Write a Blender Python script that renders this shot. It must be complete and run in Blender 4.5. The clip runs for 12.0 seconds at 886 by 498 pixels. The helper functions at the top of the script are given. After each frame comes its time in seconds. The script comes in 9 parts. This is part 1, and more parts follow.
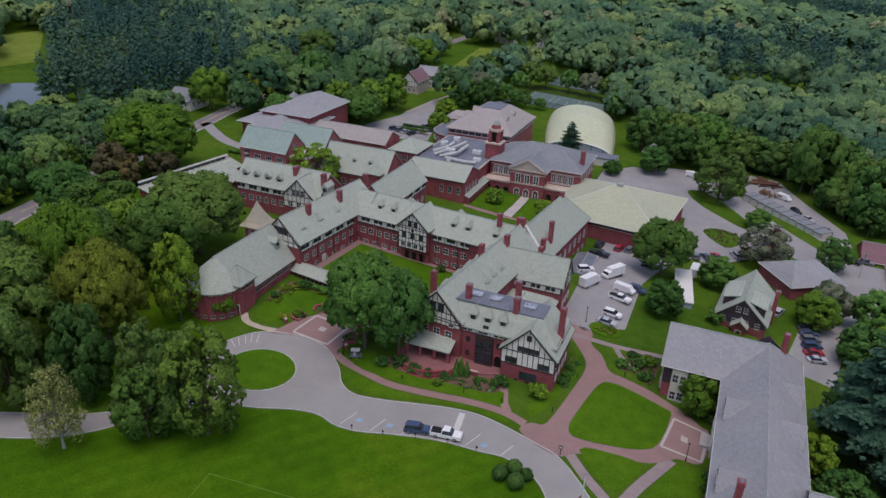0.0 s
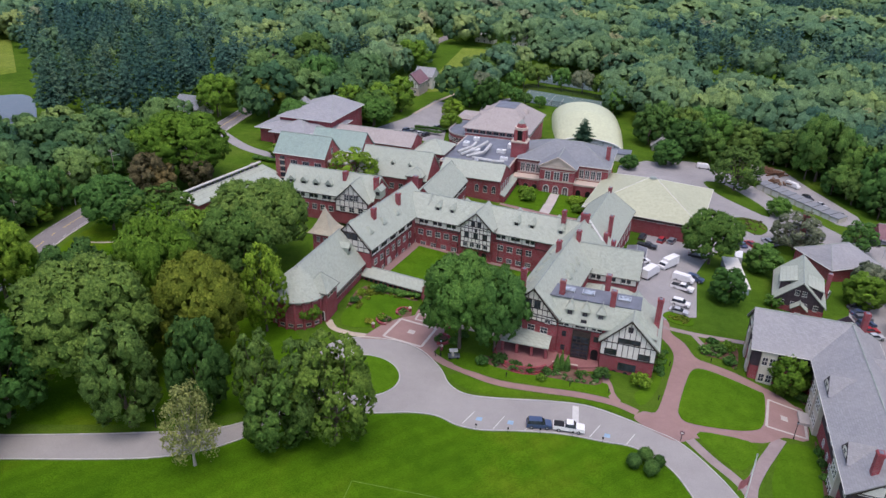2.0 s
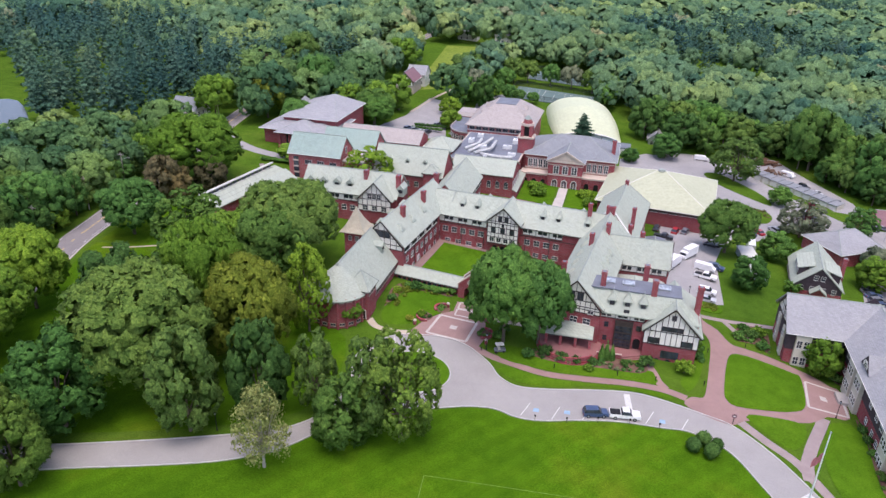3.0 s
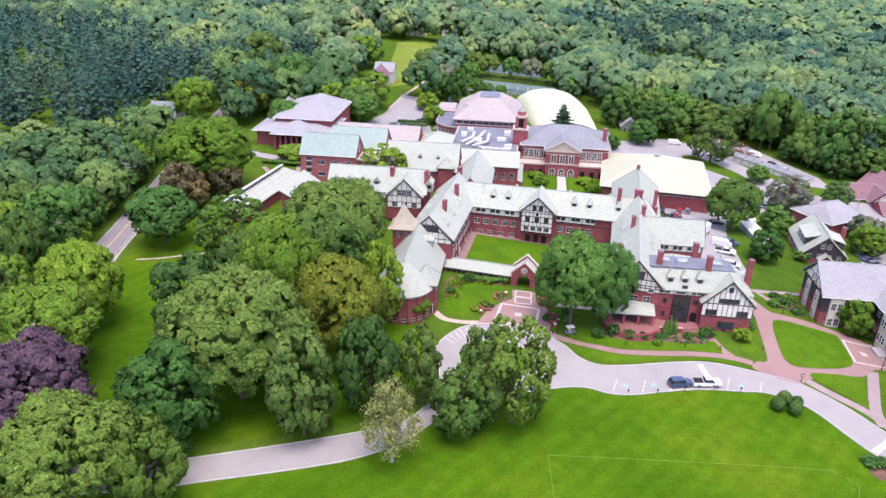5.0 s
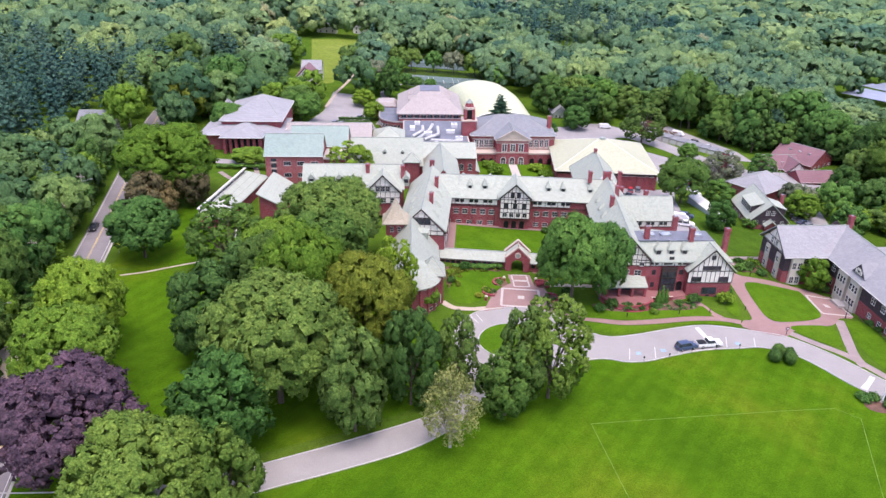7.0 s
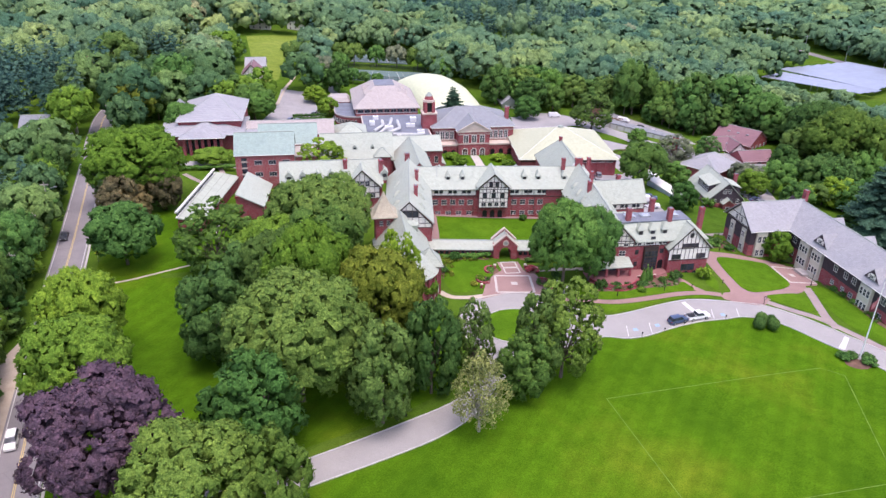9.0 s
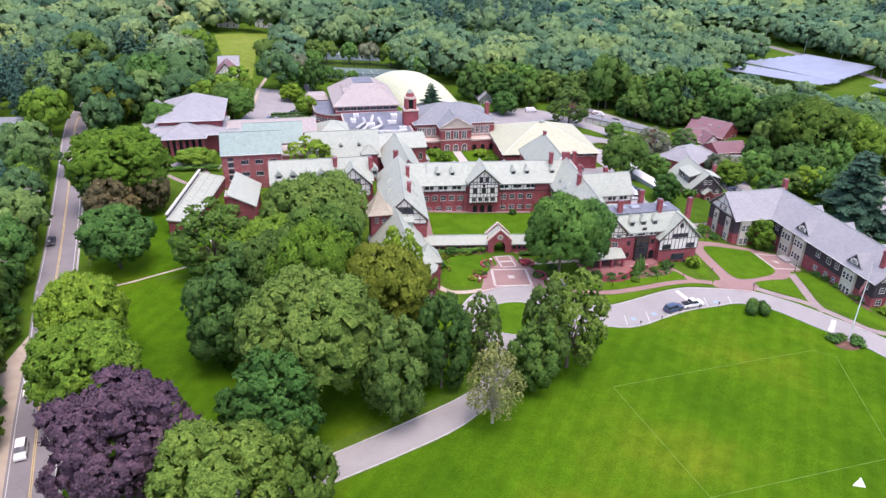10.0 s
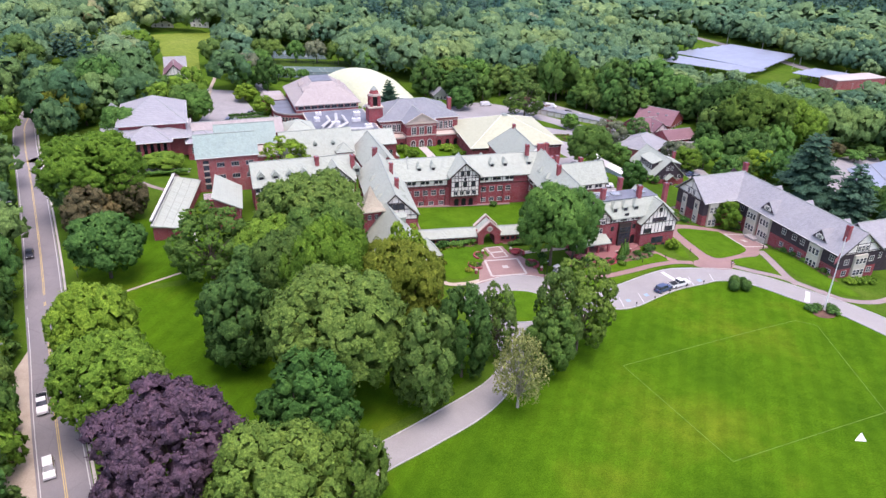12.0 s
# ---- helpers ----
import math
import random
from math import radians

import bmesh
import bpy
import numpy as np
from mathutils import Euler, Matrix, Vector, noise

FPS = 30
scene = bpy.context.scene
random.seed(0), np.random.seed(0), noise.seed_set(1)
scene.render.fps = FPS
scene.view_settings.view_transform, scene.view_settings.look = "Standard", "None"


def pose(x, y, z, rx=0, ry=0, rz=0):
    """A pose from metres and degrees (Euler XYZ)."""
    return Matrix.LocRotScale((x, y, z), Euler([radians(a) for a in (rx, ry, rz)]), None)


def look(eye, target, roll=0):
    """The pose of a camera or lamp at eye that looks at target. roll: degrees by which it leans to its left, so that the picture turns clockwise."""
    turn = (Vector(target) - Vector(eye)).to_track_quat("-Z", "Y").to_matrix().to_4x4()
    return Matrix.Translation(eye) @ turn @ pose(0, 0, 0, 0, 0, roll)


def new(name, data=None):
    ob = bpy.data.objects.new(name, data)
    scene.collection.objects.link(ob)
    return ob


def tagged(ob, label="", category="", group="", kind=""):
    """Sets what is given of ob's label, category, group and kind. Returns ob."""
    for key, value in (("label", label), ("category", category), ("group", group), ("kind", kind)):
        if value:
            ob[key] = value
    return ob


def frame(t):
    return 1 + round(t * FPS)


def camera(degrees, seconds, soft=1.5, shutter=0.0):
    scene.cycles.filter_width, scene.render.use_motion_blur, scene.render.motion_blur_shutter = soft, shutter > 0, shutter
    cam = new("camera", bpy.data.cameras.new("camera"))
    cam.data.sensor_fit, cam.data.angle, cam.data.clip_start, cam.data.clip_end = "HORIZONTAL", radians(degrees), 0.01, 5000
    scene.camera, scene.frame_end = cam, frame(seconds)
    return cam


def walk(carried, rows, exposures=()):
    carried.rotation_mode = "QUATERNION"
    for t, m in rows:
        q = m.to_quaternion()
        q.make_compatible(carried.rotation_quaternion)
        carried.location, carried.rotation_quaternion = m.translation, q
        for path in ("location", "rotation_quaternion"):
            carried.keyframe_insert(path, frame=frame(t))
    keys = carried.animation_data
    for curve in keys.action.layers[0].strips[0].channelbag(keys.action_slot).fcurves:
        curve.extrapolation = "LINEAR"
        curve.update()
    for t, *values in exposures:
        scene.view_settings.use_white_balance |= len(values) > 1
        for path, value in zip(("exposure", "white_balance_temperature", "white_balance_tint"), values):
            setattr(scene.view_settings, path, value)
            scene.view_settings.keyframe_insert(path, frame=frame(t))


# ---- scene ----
cam = camera(64.0, 12.0, soft=1.45)
METRES, EYE, TILT, LEAN, TURN = 150.6, 86.1, 1.0, 3.7, 20.5
ROWS = [
    (0.0, 0.0, 0.0, 0.0, 2.83, -26.68, -5.65),
    (0.5, -0.0486, -0.0022, -0.0037, 2.44, -26.57, -5.63),
    (1.0, -0.0997, -0.0057, -0.0077, 0.94, -26.42, -5.54),
    (1.5, -0.1524, -0.0086, -0.0116, -0.62, -26.3, -5.48),
    (2.0, -0.2066, -0.0115, -0.0158, -2.21, -26.17, -5.41),
    (2.5, -0.2622, -0.0133, -0.0202, -3.8, -26.09, -5.35),
    (3.0, -0.3177, -0.0135, -0.0252, -5.42, -26.03, -5.28),
    (5.0, -0.5424, 0.0001, -0.0417, -13.24, -25.63, -5.16),
    (5.5, -0.5986, 0.0079, -0.0457, -15.93, -25.49, -5.11),
    (6.0, -0.6554, 0.0172, -0.0489, -19.36, -25.32, -5.02),
    (6.5, -0.6837, 0.0228, -0.0506, -21.15, -25.25, -4.97),
    (7.0, -0.7119, 0.0294, -0.0522, -22.96, -25.18, -4.94),
    (9.0, -0.8197, 0.0645, -0.0597, -29.82, -25.07, -4.85),
    (9.5, -0.8451, 0.0752, -0.0614, -31.48, -25.08, -4.83),
    (10.0, -0.8705, 0.0868, -0.0629, -33.08, -25.06, -4.82),
    (10.5, -0.8957, 0.099, -0.0644, -34.64, -25.03, -4.8),
    (11.0, -0.921, 0.1114, -0.0658, -36.26, -24.96, -4.79),
    (11.5, -0.9463, 0.1246, -0.0675, -37.89, -24.89, -4.79),
    (12.0, -0.9714, 0.1383, -0.069, -39.51, -24.82, -4.81),
]
EXPOSURES = [(0.0, 0.01, 6500, 17), (1.5, 0.41, 6500, 18), (3.0, 1.01, 6550, 20), (5.0, 1.45, 6550, 25), (6.5, 1.35, 6550, 25), (9.0, 1.29, 6550, 25), (12.0, 1.31, 6550, 25)]
walk(cam, [(t, pose(0, 0, EYE, TILT, LEAN, TURN) @ pose(METRES * x, METRES * y, METRES * z, 90 + pitch, roll, yaw)) for t, x, y, z, yaw, pitch, roll in ROWS], EXPOSURES)

# ---- light: a bright overcast sky with a weak, wide sun ----
SUN_ELEVATION, SUN_ROTATION = radians(76), radians(160)
world = bpy.data.worlds.new("overcast_sky")
scene.world = world
world.use_nodes = True
sky = world.node_tree.nodes.new("ShaderNodeTexSky")
sky.sky_type, sky.sun_disc = "NISHITA", False
sky.sun_elevation, sky.sun_rotation = SUN_ELEVATION, SUN_ROTATION
sky.air_density, sky.dust_density = 1.0, 3.0
world.node_tree.links.new(sky.outputs[0], world.node_tree.nodes["Background"].inputs[0])
world.node_tree.nodes["Background"].inputs[1].default_value = 0.15
sun_data = bpy.data.lights.new("sun", "SUN")
sun_data.energy, sun_data.angle, sun_data.color = 0.85, radians(40), (1.0, 0.96, 0.90)
sun = new("sun", sun_data)
sun.matrix_world = look((0, 0, 200), Vector((0, 0, 200)) - Vector((math.sin(SUN_ROTATION) * math.cos(SUN_ELEVATION), math.cos(SUN_ROTATION) * math.cos(SUN_ELEVATION), math.sin(SUN_ELEVATION))))


# ---- materials ----
def shader(name, rough=0.7, metal=0.0, spec=0.3):
    m = bpy.data.materials.new(name)
    m.use_nodes = True
    p = m.node_tree.nodes["Principled BSDF"]
    p.inputs["Roughness"].default_value, p.inputs["Metallic"].default_value = rough, metal
    p.inputs["Specular IOR Level"].default_value = spec
    return m, m.node_tree.nodes, m.node_tree.links, p


def coords(nodes, links, scale=(1, 1, 1)):
    c = nodes.new("ShaderNodeNewGeometry")
    mp = nodes.new("ShaderNodeMapping")
    mp.inputs["Scale"].default_value = scale
    links.new(c.outputs["Position"], mp.inputs["Vector"])
    return mp.outputs[0]


def noise_of(nodes, links, vec, scale, detail=4.0, rough=0.6):
    n = nodes.new("ShaderNodeTexNoise")
    n.inputs["Scale"].default_value, n.inputs["Detail"].default_value, n.inputs["Roughness"].default_value = scale, detail, rough
    links.new(vec, n.inputs["Vector"])
    return n.outputs["Fac"]


def ramp(nodes, links, fac, stops):
    r = nodes.new("ShaderNodeValToRGB")
    while len(r.color_ramp.elements) < len(stops):
        r.color_ramp.elements.new(0.5)
    for e, (pos, col) in zip(r.color_ramp.elements, stops):
        e.position, e.color = pos, (*col, 1)
    links.new(fac, r.inputs[0])
    return r.outputs[0]


def blend(nodes, links, fac, a, b, kind="MIX"):
    n = nodes.new("ShaderNodeMix")
    n.data_type, n.blend_type = "RGBA", kind
    for sock, v in ((n.inputs[0], fac), (n.inputs[6], a), (n.inputs[7], b)):
        if isinstance(v, (int, float)):
            sock.default_value = v
        elif isinstance(v, tuple):
            sock.default_value = (*v, 1)
        else:
            links.new(v, sock)
    return n.outputs[2]


def bump(nodes, links, p, height, strength=0.3, dist=0.05):
    b = nodes.new("ShaderNodeBump")
    b.inputs["Strength"].default_value, b.inputs["Distance"].default_value = strength, dist
    links.new(height, b.inputs["Height"])
    links.new(b.outputs[0], p.inputs["Normal"])


def scaled(c, k):
    return tuple(min(1.0, v * k) for v in c)


def plain(name, col, rough=0.6, metal=0.0, spread=0.16, scale=0.7, spec=0.3):
    """Paint, plaster or stone: a base colour with broad weathering and fine grain."""
    m, n, l, p = shader(name, rough, metal, spec)
    v = coords(n, l)
    broad = noise_of(n, l, v, scale)
    fine = noise_of(n, l, v, scale * 9)
    a = ramp(n, l, broad, [(0.3, scaled(col, 1 - spread)), (0.7, scaled(col, 1 + spread))])
    b = ramp(n, l, fine, [(0.35, (0.86, 0.86, 0.86)), (0.65, (1.0, 1.0, 1.0))])
    l.new(blend(n, l, 1.0, a, b, "MULTIPLY"), p.inputs["Base Color"])
    bump(n, l, p, fine, 0.15, 0.02)
    return m


def brick_mat(name, c1, c2, mortar):
    m, n, l, p = shader(name, 0.9, spec=0.06)
    g = n.new("ShaderNodeNewGeometry")
    s = n.new("ShaderNodeSeparateXYZ")
    l.new(g.outputs["Position"], s.inputs[0])
    add = n.new("ShaderNodeMath")
    l.new(s.outputs[0], add.inputs[0])
    l.new(s.outputs[1], add.inputs[1])
    cmb = n.new("ShaderNodeCombineXYZ")
    l.new(add.outputs[0], cmb.inputs[0])
    l.new(s.outputs[2], cmb.inputs[1])
    b = n.new("ShaderNodeTexBrick")
    b.inputs["Scale"].default_value = 1.0
    b.inputs["Brick Width"].default_value, b.inputs["Row Height"].default_value, b.inputs["Mortar Size"].default_value = 0.22, 0.075, 0.008
    for k, c in (("Color1", c1), ("Color2", c2), ("Mortar", mortar)):
        b.inputs[k].default_value = (*c, 1)
    l.new(cmb.outputs[0], b.inputs["Vector"])
    broad = noise_of(n, l, g.outputs["Position"], 0.35, 5)
    tone = ramp(n, l, broad, [(0.3, (0.72, 0.7, 0.7)), (0.7, (1.1, 1.08, 1.08))])
    l.new(blend(n, l, 1.0, b.outputs["Color"], tone, "MULTIPLY"), p.inputs["Base Color"])
    bump(n, l, p, b.outputs["Fac"], 0.25, 0.01)
    return m


def slate_mat(name, col, tint, tile=(0.45, 0.26)):
    """Roof slates in courses, with patches of lichen and weather streaks."""
    m, n, l, p = shader(name, 0.7, spec=0.22)
    g = n.new("ShaderNodeNewGeometry")
    s = n.new("ShaderNodeSeparateXYZ")
    l.new(g.outputs["Position"], s.inputs[0])
    add = n.new("ShaderNodeMath")
    l.new(s.outputs[0], add.inputs[0])
    l.new(s.outputs[1], add.inputs[1])
    cmb = n.new("ShaderNodeCombineXYZ")
    l.new(add.outputs[0], cmb.inputs[0])
    l.new(s.outputs[2], cmb.inputs[1])
    b = n.new("ShaderNodeTexBrick")
    b.inputs["Scale"].default_value = 1.0
    b.inputs["Brick Width"].default_value, b.inputs["Row Height"].default_value, b.inputs["Mortar Size"].default_value = tile[0], tile[1], 0.012
    for k, c in (("Color1", scaled(col, 0.9)), ("Color2", scaled(col, 1.1)), ("Mortar", scaled(col, 0.7))):
        b.inputs[k].default_value = (*c, 1)
    l.new(cmb.outputs[0], b.inputs["Vector"])
    broad = noise_of(n, l, g.outputs["Position"], 0.16, 6, 0.65)
    patch = noise_of(n, l, coords(n, l, (1.6, 1.6, 0.35)), 0.55, 5)
    tone = ramp(n, l, patch, [(0.3, (0.93, 0.93, 0.94)), (0.7, (1.04, 1.04, 1.03))])
    mixed = blend(n, l, ramp(n, l, broad, [(0.4, (0, 0, 0)), (0.7, (0.45, 0.45, 0.45))]), b.outputs["Color"], tint)
    l.new(blend(n, l, 1.0, mixed, tone, "MULTIPLY"), p.inputs["Base Color"])
    bump(n, l, p, b.outputs["Fac"], 0.35, 0.02)
    return m


def leaf_mat(name, c1, c2, vary=0.35):
    """Foliage: differs from leaf cluster to leaf cluster, from tree to tree and over the crown."""
    m, n, l, p = shader(name, 0.7, spec=0.06)
    g = n.new("ShaderNodeNewGeometry")
    o = n.new("ShaderNodeObjectInfo")
    c1, c2 = (c1[0], c1[1], c1[2] * 1.5), (c2[0], c2[1], c2[2] * 1.5)
    c1, c2 = tuple(0.78 * u + 0.22 * w for u, w in zip(c1, c2)), tuple(0.3 * u + 0.7 * w for u, w in zip(c1, c2))
    c1, c2 = scaled(c1, 1.14), scaled(c2, 1.14)
    a = blend(n, l, g.outputs["Random Per Island"], c1, c2)
    tone = ramp(n, l, o.outputs["Random"], [(0.0, (1 - vary, 1 - vary * 0.8, 1 - vary)), (0.5, (1.0, 1.0, 1.0)), (1.0, (1 + vary * 0.8, 1 + vary * 0.5, 0.9))])
    patch = ramp(n, l, noise_of(n, l, g.outputs["Position"], 0.45, 4), [(0.35, (0.74, 0.78, 0.74)), (0.65, (1.18, 1.14, 1.08))])
    grain = ramp(n, l, noise_of(n, l, g.outputs["Position"], 2.2, 3, 0.8), [(0.38, (0.58, 0.62, 0.58)), (0.62, (1.36, 1.32, 1.3))])
    b = blend(n, l, 1.0, blend(n, l, 1.0, a, tone, "MULTIPLY"), grain, "MULTIPLY")
    l.new(blend(n, l, 1.0, b, patch, "MULTIPLY"), p.inputs["Base Color"])
    bump(n, l, p, noise_of(n, l, g.outputs["Position"], 2.4, 3, 0.7), 0.75, 0.4)
    return m


def wood_mat(name, stops):
    """A wood: every tree has a tone of its own, with leaf mottling and broad drifts of kinds."""
    m, n, l, p = shader(name, 0.8, spec=0.03)
    g = n.new("ShaderNodeNewGeometry")
    t = n.new("ShaderNodeAttribute")
    t.attribute_name = "tone"
    # blue raised by a fifth, which puts some haze into the leaf colour
    base = ramp(n, l, t.outputs["Fac"], [(u, scaled((c[0] * 0.98, c[1], c[2] * 1.2), 1.18)) for u, c in stops])
    broad = ramp(n, l, noise_of(n, l, g.outputs["Position"], 0.014, 3), [(0.35, (0.74, 0.84, 0.98)), (0.65, (1.24, 1.1, 0.86))])
    clump = ramp(n, l, noise_of(n, l, g.outputs["Position"], 0.34, 3), [(0.32, (0.82, 0.84, 0.85)), (0.68, (1.16, 1.15, 1.1))])
    leafy = noise_of(n, l, g.outputs["Position"], 1.3, 4, 0.75)
    fine = ramp(n, l, leafy, [(0.38, (0.66, 0.69, 0.70)), (0.62, (1.3, 1.28, 1.25))])
    each = ramp(n, l, g.outputs["Random Per Island"], [(0.0, (0.87, 0.88, 0.89)), (1.0, (1.12, 1.12, 1.1))])
    b = blend(n, l, 1.0, blend(n, l, 1.0, blend(n, l, 1.0, base, broad, "MULTIPLY"), clump, "MULTIPLY"), each, "MULTIPLY")
    l.new(blend(n, l, 1.0, b, fine, "MULTIPLY"), p.inputs["Base Color"])
    bump(n, l, p, noise_of(n, l, g.outputs["Position"], 1.1, 4, 0.75), 0.85, 0.9)
    return m


def grass_mat(name, c1, c2, c3, stripes=0.0):
    m, n, l, p = shader(name, 0.95, spec=0.02)
    v = coords(n, l)
    broad = noise_of(n, l, v, 0.035, 5, 0.62)
    mid = noise_of(n, l, v, 0.32, 5)
    fine = noise_of(n, l, v, 5.0, 3)
    a = ramp(n, l, broad, [(0.32, c1), (0.52, c2), (0.72, c3)])
    b = ramp(n, l, mid, [(0.28, (0.76, 0.82, 0.74)), (0.72, (1.16, 1.12, 1.06))])
    c = ramp(n, l, fine, [(0.3, (0.62, 0.68, 0.6)), (0.7, (1.28, 1.22, 1.2))])
    col = blend(n, l, 1.0, blend(n, l, 1.0, a, b, "MULTIPLY"), c, "MULTIPLY")
    if stripes:
        w = n.new("ShaderNodeTexWave")
        w.inputs["Scale"].default_value, w.inputs["Distortion"].default_value = 0.085, 1.2
        w.inputs["Detail"].default_value = 1.0
        mp = n.new("ShaderNodeMapping")
        mp.inputs["Rotation"].default_value = (0, 0, radians(38))
        l.new(v, mp.inputs[0])
        l.new(mp.outputs[0], w.inputs["Vector"])
        s = ramp(n, l, w.outputs["Fac"], [(0.35, (1 - stripes,) * 3), (0.65, (1.0, 1.0, 1.0))])
        col = blend(n, l, 1.0, col, s, "MULTIPLY")
    l.new(col, p.inputs["Base Color"])
    bump(n, l, p, fine, 0.4, 0.05)
    return m


def paving_mat(name, c1, c2, grain=6.0, stain=0.12, cracks=False):
    m, n, l, p = shader(name, 0.9, spec=0.08)
    v = coords(n, l)
    broad = noise_of(n, l, v, stain, 6, 0.7)
    fine = noise_of(n, l, v, grain, 3)
    a = ramp(n, l, broad, [(0.3, c1), (0.7, c2)])
    b = ramp(n, l, fine, [(0.3, (0.86, 0.86, 0.86)), (0.7, (1.08, 1.08, 1.08))])
    col = blend(n, l, 1.0, a, b, "MULTIPLY")
    if cracks:
        vo = n.new("ShaderNodeTexVoronoi")
        vo.feature = "DISTANCE_TO_EDGE"
        vo.inputs["Scale"].default_value = 0.14
        l.new(v, vo.inputs["Vector"])
        k = ramp(n, l, vo.outputs["Distance"], [(0.0, (0.72, 0.72, 0.72)), (0.012, (1, 1, 1))])
        col = blend(n, l, 0.6, col, blend(n, l, 1.0, col, k, "MULTIPLY"))
    l.new(col, p.inputs["Base Color"])
    bump(n, l, p, fine, 0.2, 0.02)
    return m


def glass_mat(name, col, rough=0.08):
    m, n, l, p = shader(name, rough, spec=0.6)
    v = coords(n, l)
    f = noise_of(n, l, v, 0.9, 2)
    l.new(ramp(n, l, f, [(0.35, scaled(col, 0.6)), (0.65, scaled(col, 1.5))]), p.inputs["Base Color"])
    return m


def mesh_mat(name, col, cover):
    """Wire mesh: thin wires that let most of the view through."""
    m, n, l, p = shader(name, 0.6, 0.3)
    p.inputs["Base Color"].default_value = (*col, 1)
    p.inputs["Alpha"].default_value = cover
    return m


CHAIN_LINK = mesh_mat("dark_chain_link", (0.03, 0.035, 0.035), 0.35)
BRICK = brick_mat("red_brick", (0.275, 0.049, 0.061), (0.37, 0.08, 0.09), (0.31, 0.19, 0.19))
BRICK_NEW = brick_mat("rose_brick", (0.36, 0.085, 0.09), (0.44, 0.12, 0.12), (0.38, 0.26, 0.25))
SLATE = slate_mat("green_slate", (0.362, 0.405, 0.342), (0.392, 0.415, 0.348))
SLATE_TEAL = slate_mat("teal_slate", (0.27, 0.36, 0.325), (0.31, 0.375, 0.335))
SLATE_GREY = slate_mat("grey_slate", (0.29, 0.295, 0.31), (0.35, 0.345, 0.35))
SLATE_DARK = slate_mat("blue_grey_slate", (0.21, 0.225, 0.245), (0.26, 0.27, 0.28))
SHINGLE_PINK = slate_mat("faded_rose_shingle", (0.36, 0.325, 0.31), (0.39, 0.355, 0.335))
SHINGLE_TAN = slate_mat("tan_shingle", (0.42, 0.38, 0.29), (0.38, 0.37, 0.30))
SHINGLE_PLUM = slate_mat("plum_shingle", (0.215, 0.118, 0.135), (0.255, 0.15, 0.165))
MEMBRANE = plain("cream_roof_membrane", (0.435, 0.455, 0.325), 0.7, spread=0.04, scale=0.12)
VINYL = plain("ivory_tent_membrane", (0.53, 0.565, 0.385), 0.5, spread=0.04, scale=0.1)
LEAD = plain("dark_flat_roofing", (0.16, 0.175, 0.21), 0.55, spread=0.2, scale=0.3)
COPPER = plain("weathered_ridge_metal", (0.3, 0.34, 0.31), 0.6)
PLASTER = plain("white_stucco", (0.86, 0.83, 0.755), 0.8, spread=0.08)
TIMBER = plain("dark_timber", (0.05, 0.038, 0.034), 0.7, spread=0.25, scale=2.0)
WHITE = plain("white_paint", (0.72, 0.71, 0.67), 0.5, spread=0.06)
CREAM = plain("cream_paint", (0.58, 0.55, 0.46), 0.6, spread=0.08)
SHINGLE_WALL = plain("dark_shingle_siding", (0.06, 0.045, 0.055), 0.8, spread=0.25, scale=1.4)
STONE = plain("pale_limestone", (0.56, 0.47, 0.40), 0.8, spread=0.12)
# window panes; also the dark sheet painted as shade in the veranda
GLASS = glass_mat("dark_glass_and_shade_fill", (0.035, 0.042, 0.055))
STEEL = plain("galvanised_steel", (0.5, 0.52, 0.54), 0.35, 0.7, 0.1)
WHITE_METAL = plain("white_enamelled_metal", (0.78, 0.79, 0.78), 0.4, spread=0.05)
# ironwork; also the black that stands for shade in archways and belfry
BLACK_METAL = plain("black_iron_and_shade_fill", (0.02, 0.02, 0.022), 0.5, 0.3)
ASPHALT = paving_mat("grey_asphalt_drive", (0.275, 0.265, 0.258), (0.335, 0.325, 0.315), 7.0, 0.1)
ROAD_TAR = paving_mat("worn_road_asphalt", (0.19, 0.18, 0.19), (0.25, 0.235, 0.24), 6.0, 0.09, True)
LOT_TAR = paving_mat("parking_asphalt", (0.26, 0.255, 0.26), (0.34, 0.33, 0.33), 6.0, 0.08, True)
PATH_BRICK = paving_mat("rose_brick_paving", (0.255, 0.165, 0.155), (0.32, 0.21, 0.195), 9.0, 0.25)
PATH_RED = paving_mat("red_brick_terrace_paving", (0.24, 0.105, 0.105), (0.30, 0.145, 0.14), 9.0, 0.25)
PATH_GREY = paving_mat("grey_path", (0.25, 0.20, 0.20), (0.33, 0.27, 0.26), 8.0, 0.3)
CONCRETE = paving_mat("pale_concrete", (0.40, 0.37, 0.345), (0.50, 0.465, 0.43), 8.0, 0.3)
GRAVEL = paving_mat("sandy_gravel", (0.38, 0.32, 0.25), (0.5, 0.43, 0.35), 5.0, 0.3)
MULCH = paving_mat("bark_mulch", (0.10, 0.06, 0.045), (0.2, 0.12, 0.09), 4.0, 0.6)
COURT = paving_mat("green_court", (0.10, 0.15, 0.15), (0.14, 0.2, 0.19), 5.0, 0.1)
KERB = plain("granite_kerb", (0.45, 0.44, 0.42), 0.8)
MARK = plain("road_marking_white", (0.56, 0.56, 0.54), 0.7, spread=0.1, scale=2)
MARK_FAINT = plain("worn_pitch_chalk", (0.12, 0.215, 0.03), 0.9, spread=0.4, scale=0.4)
MARK_Y = plain("road_marking_yellow", (0.62, 0.46, 0.16), 0.7, spread=0.15, scale=2)
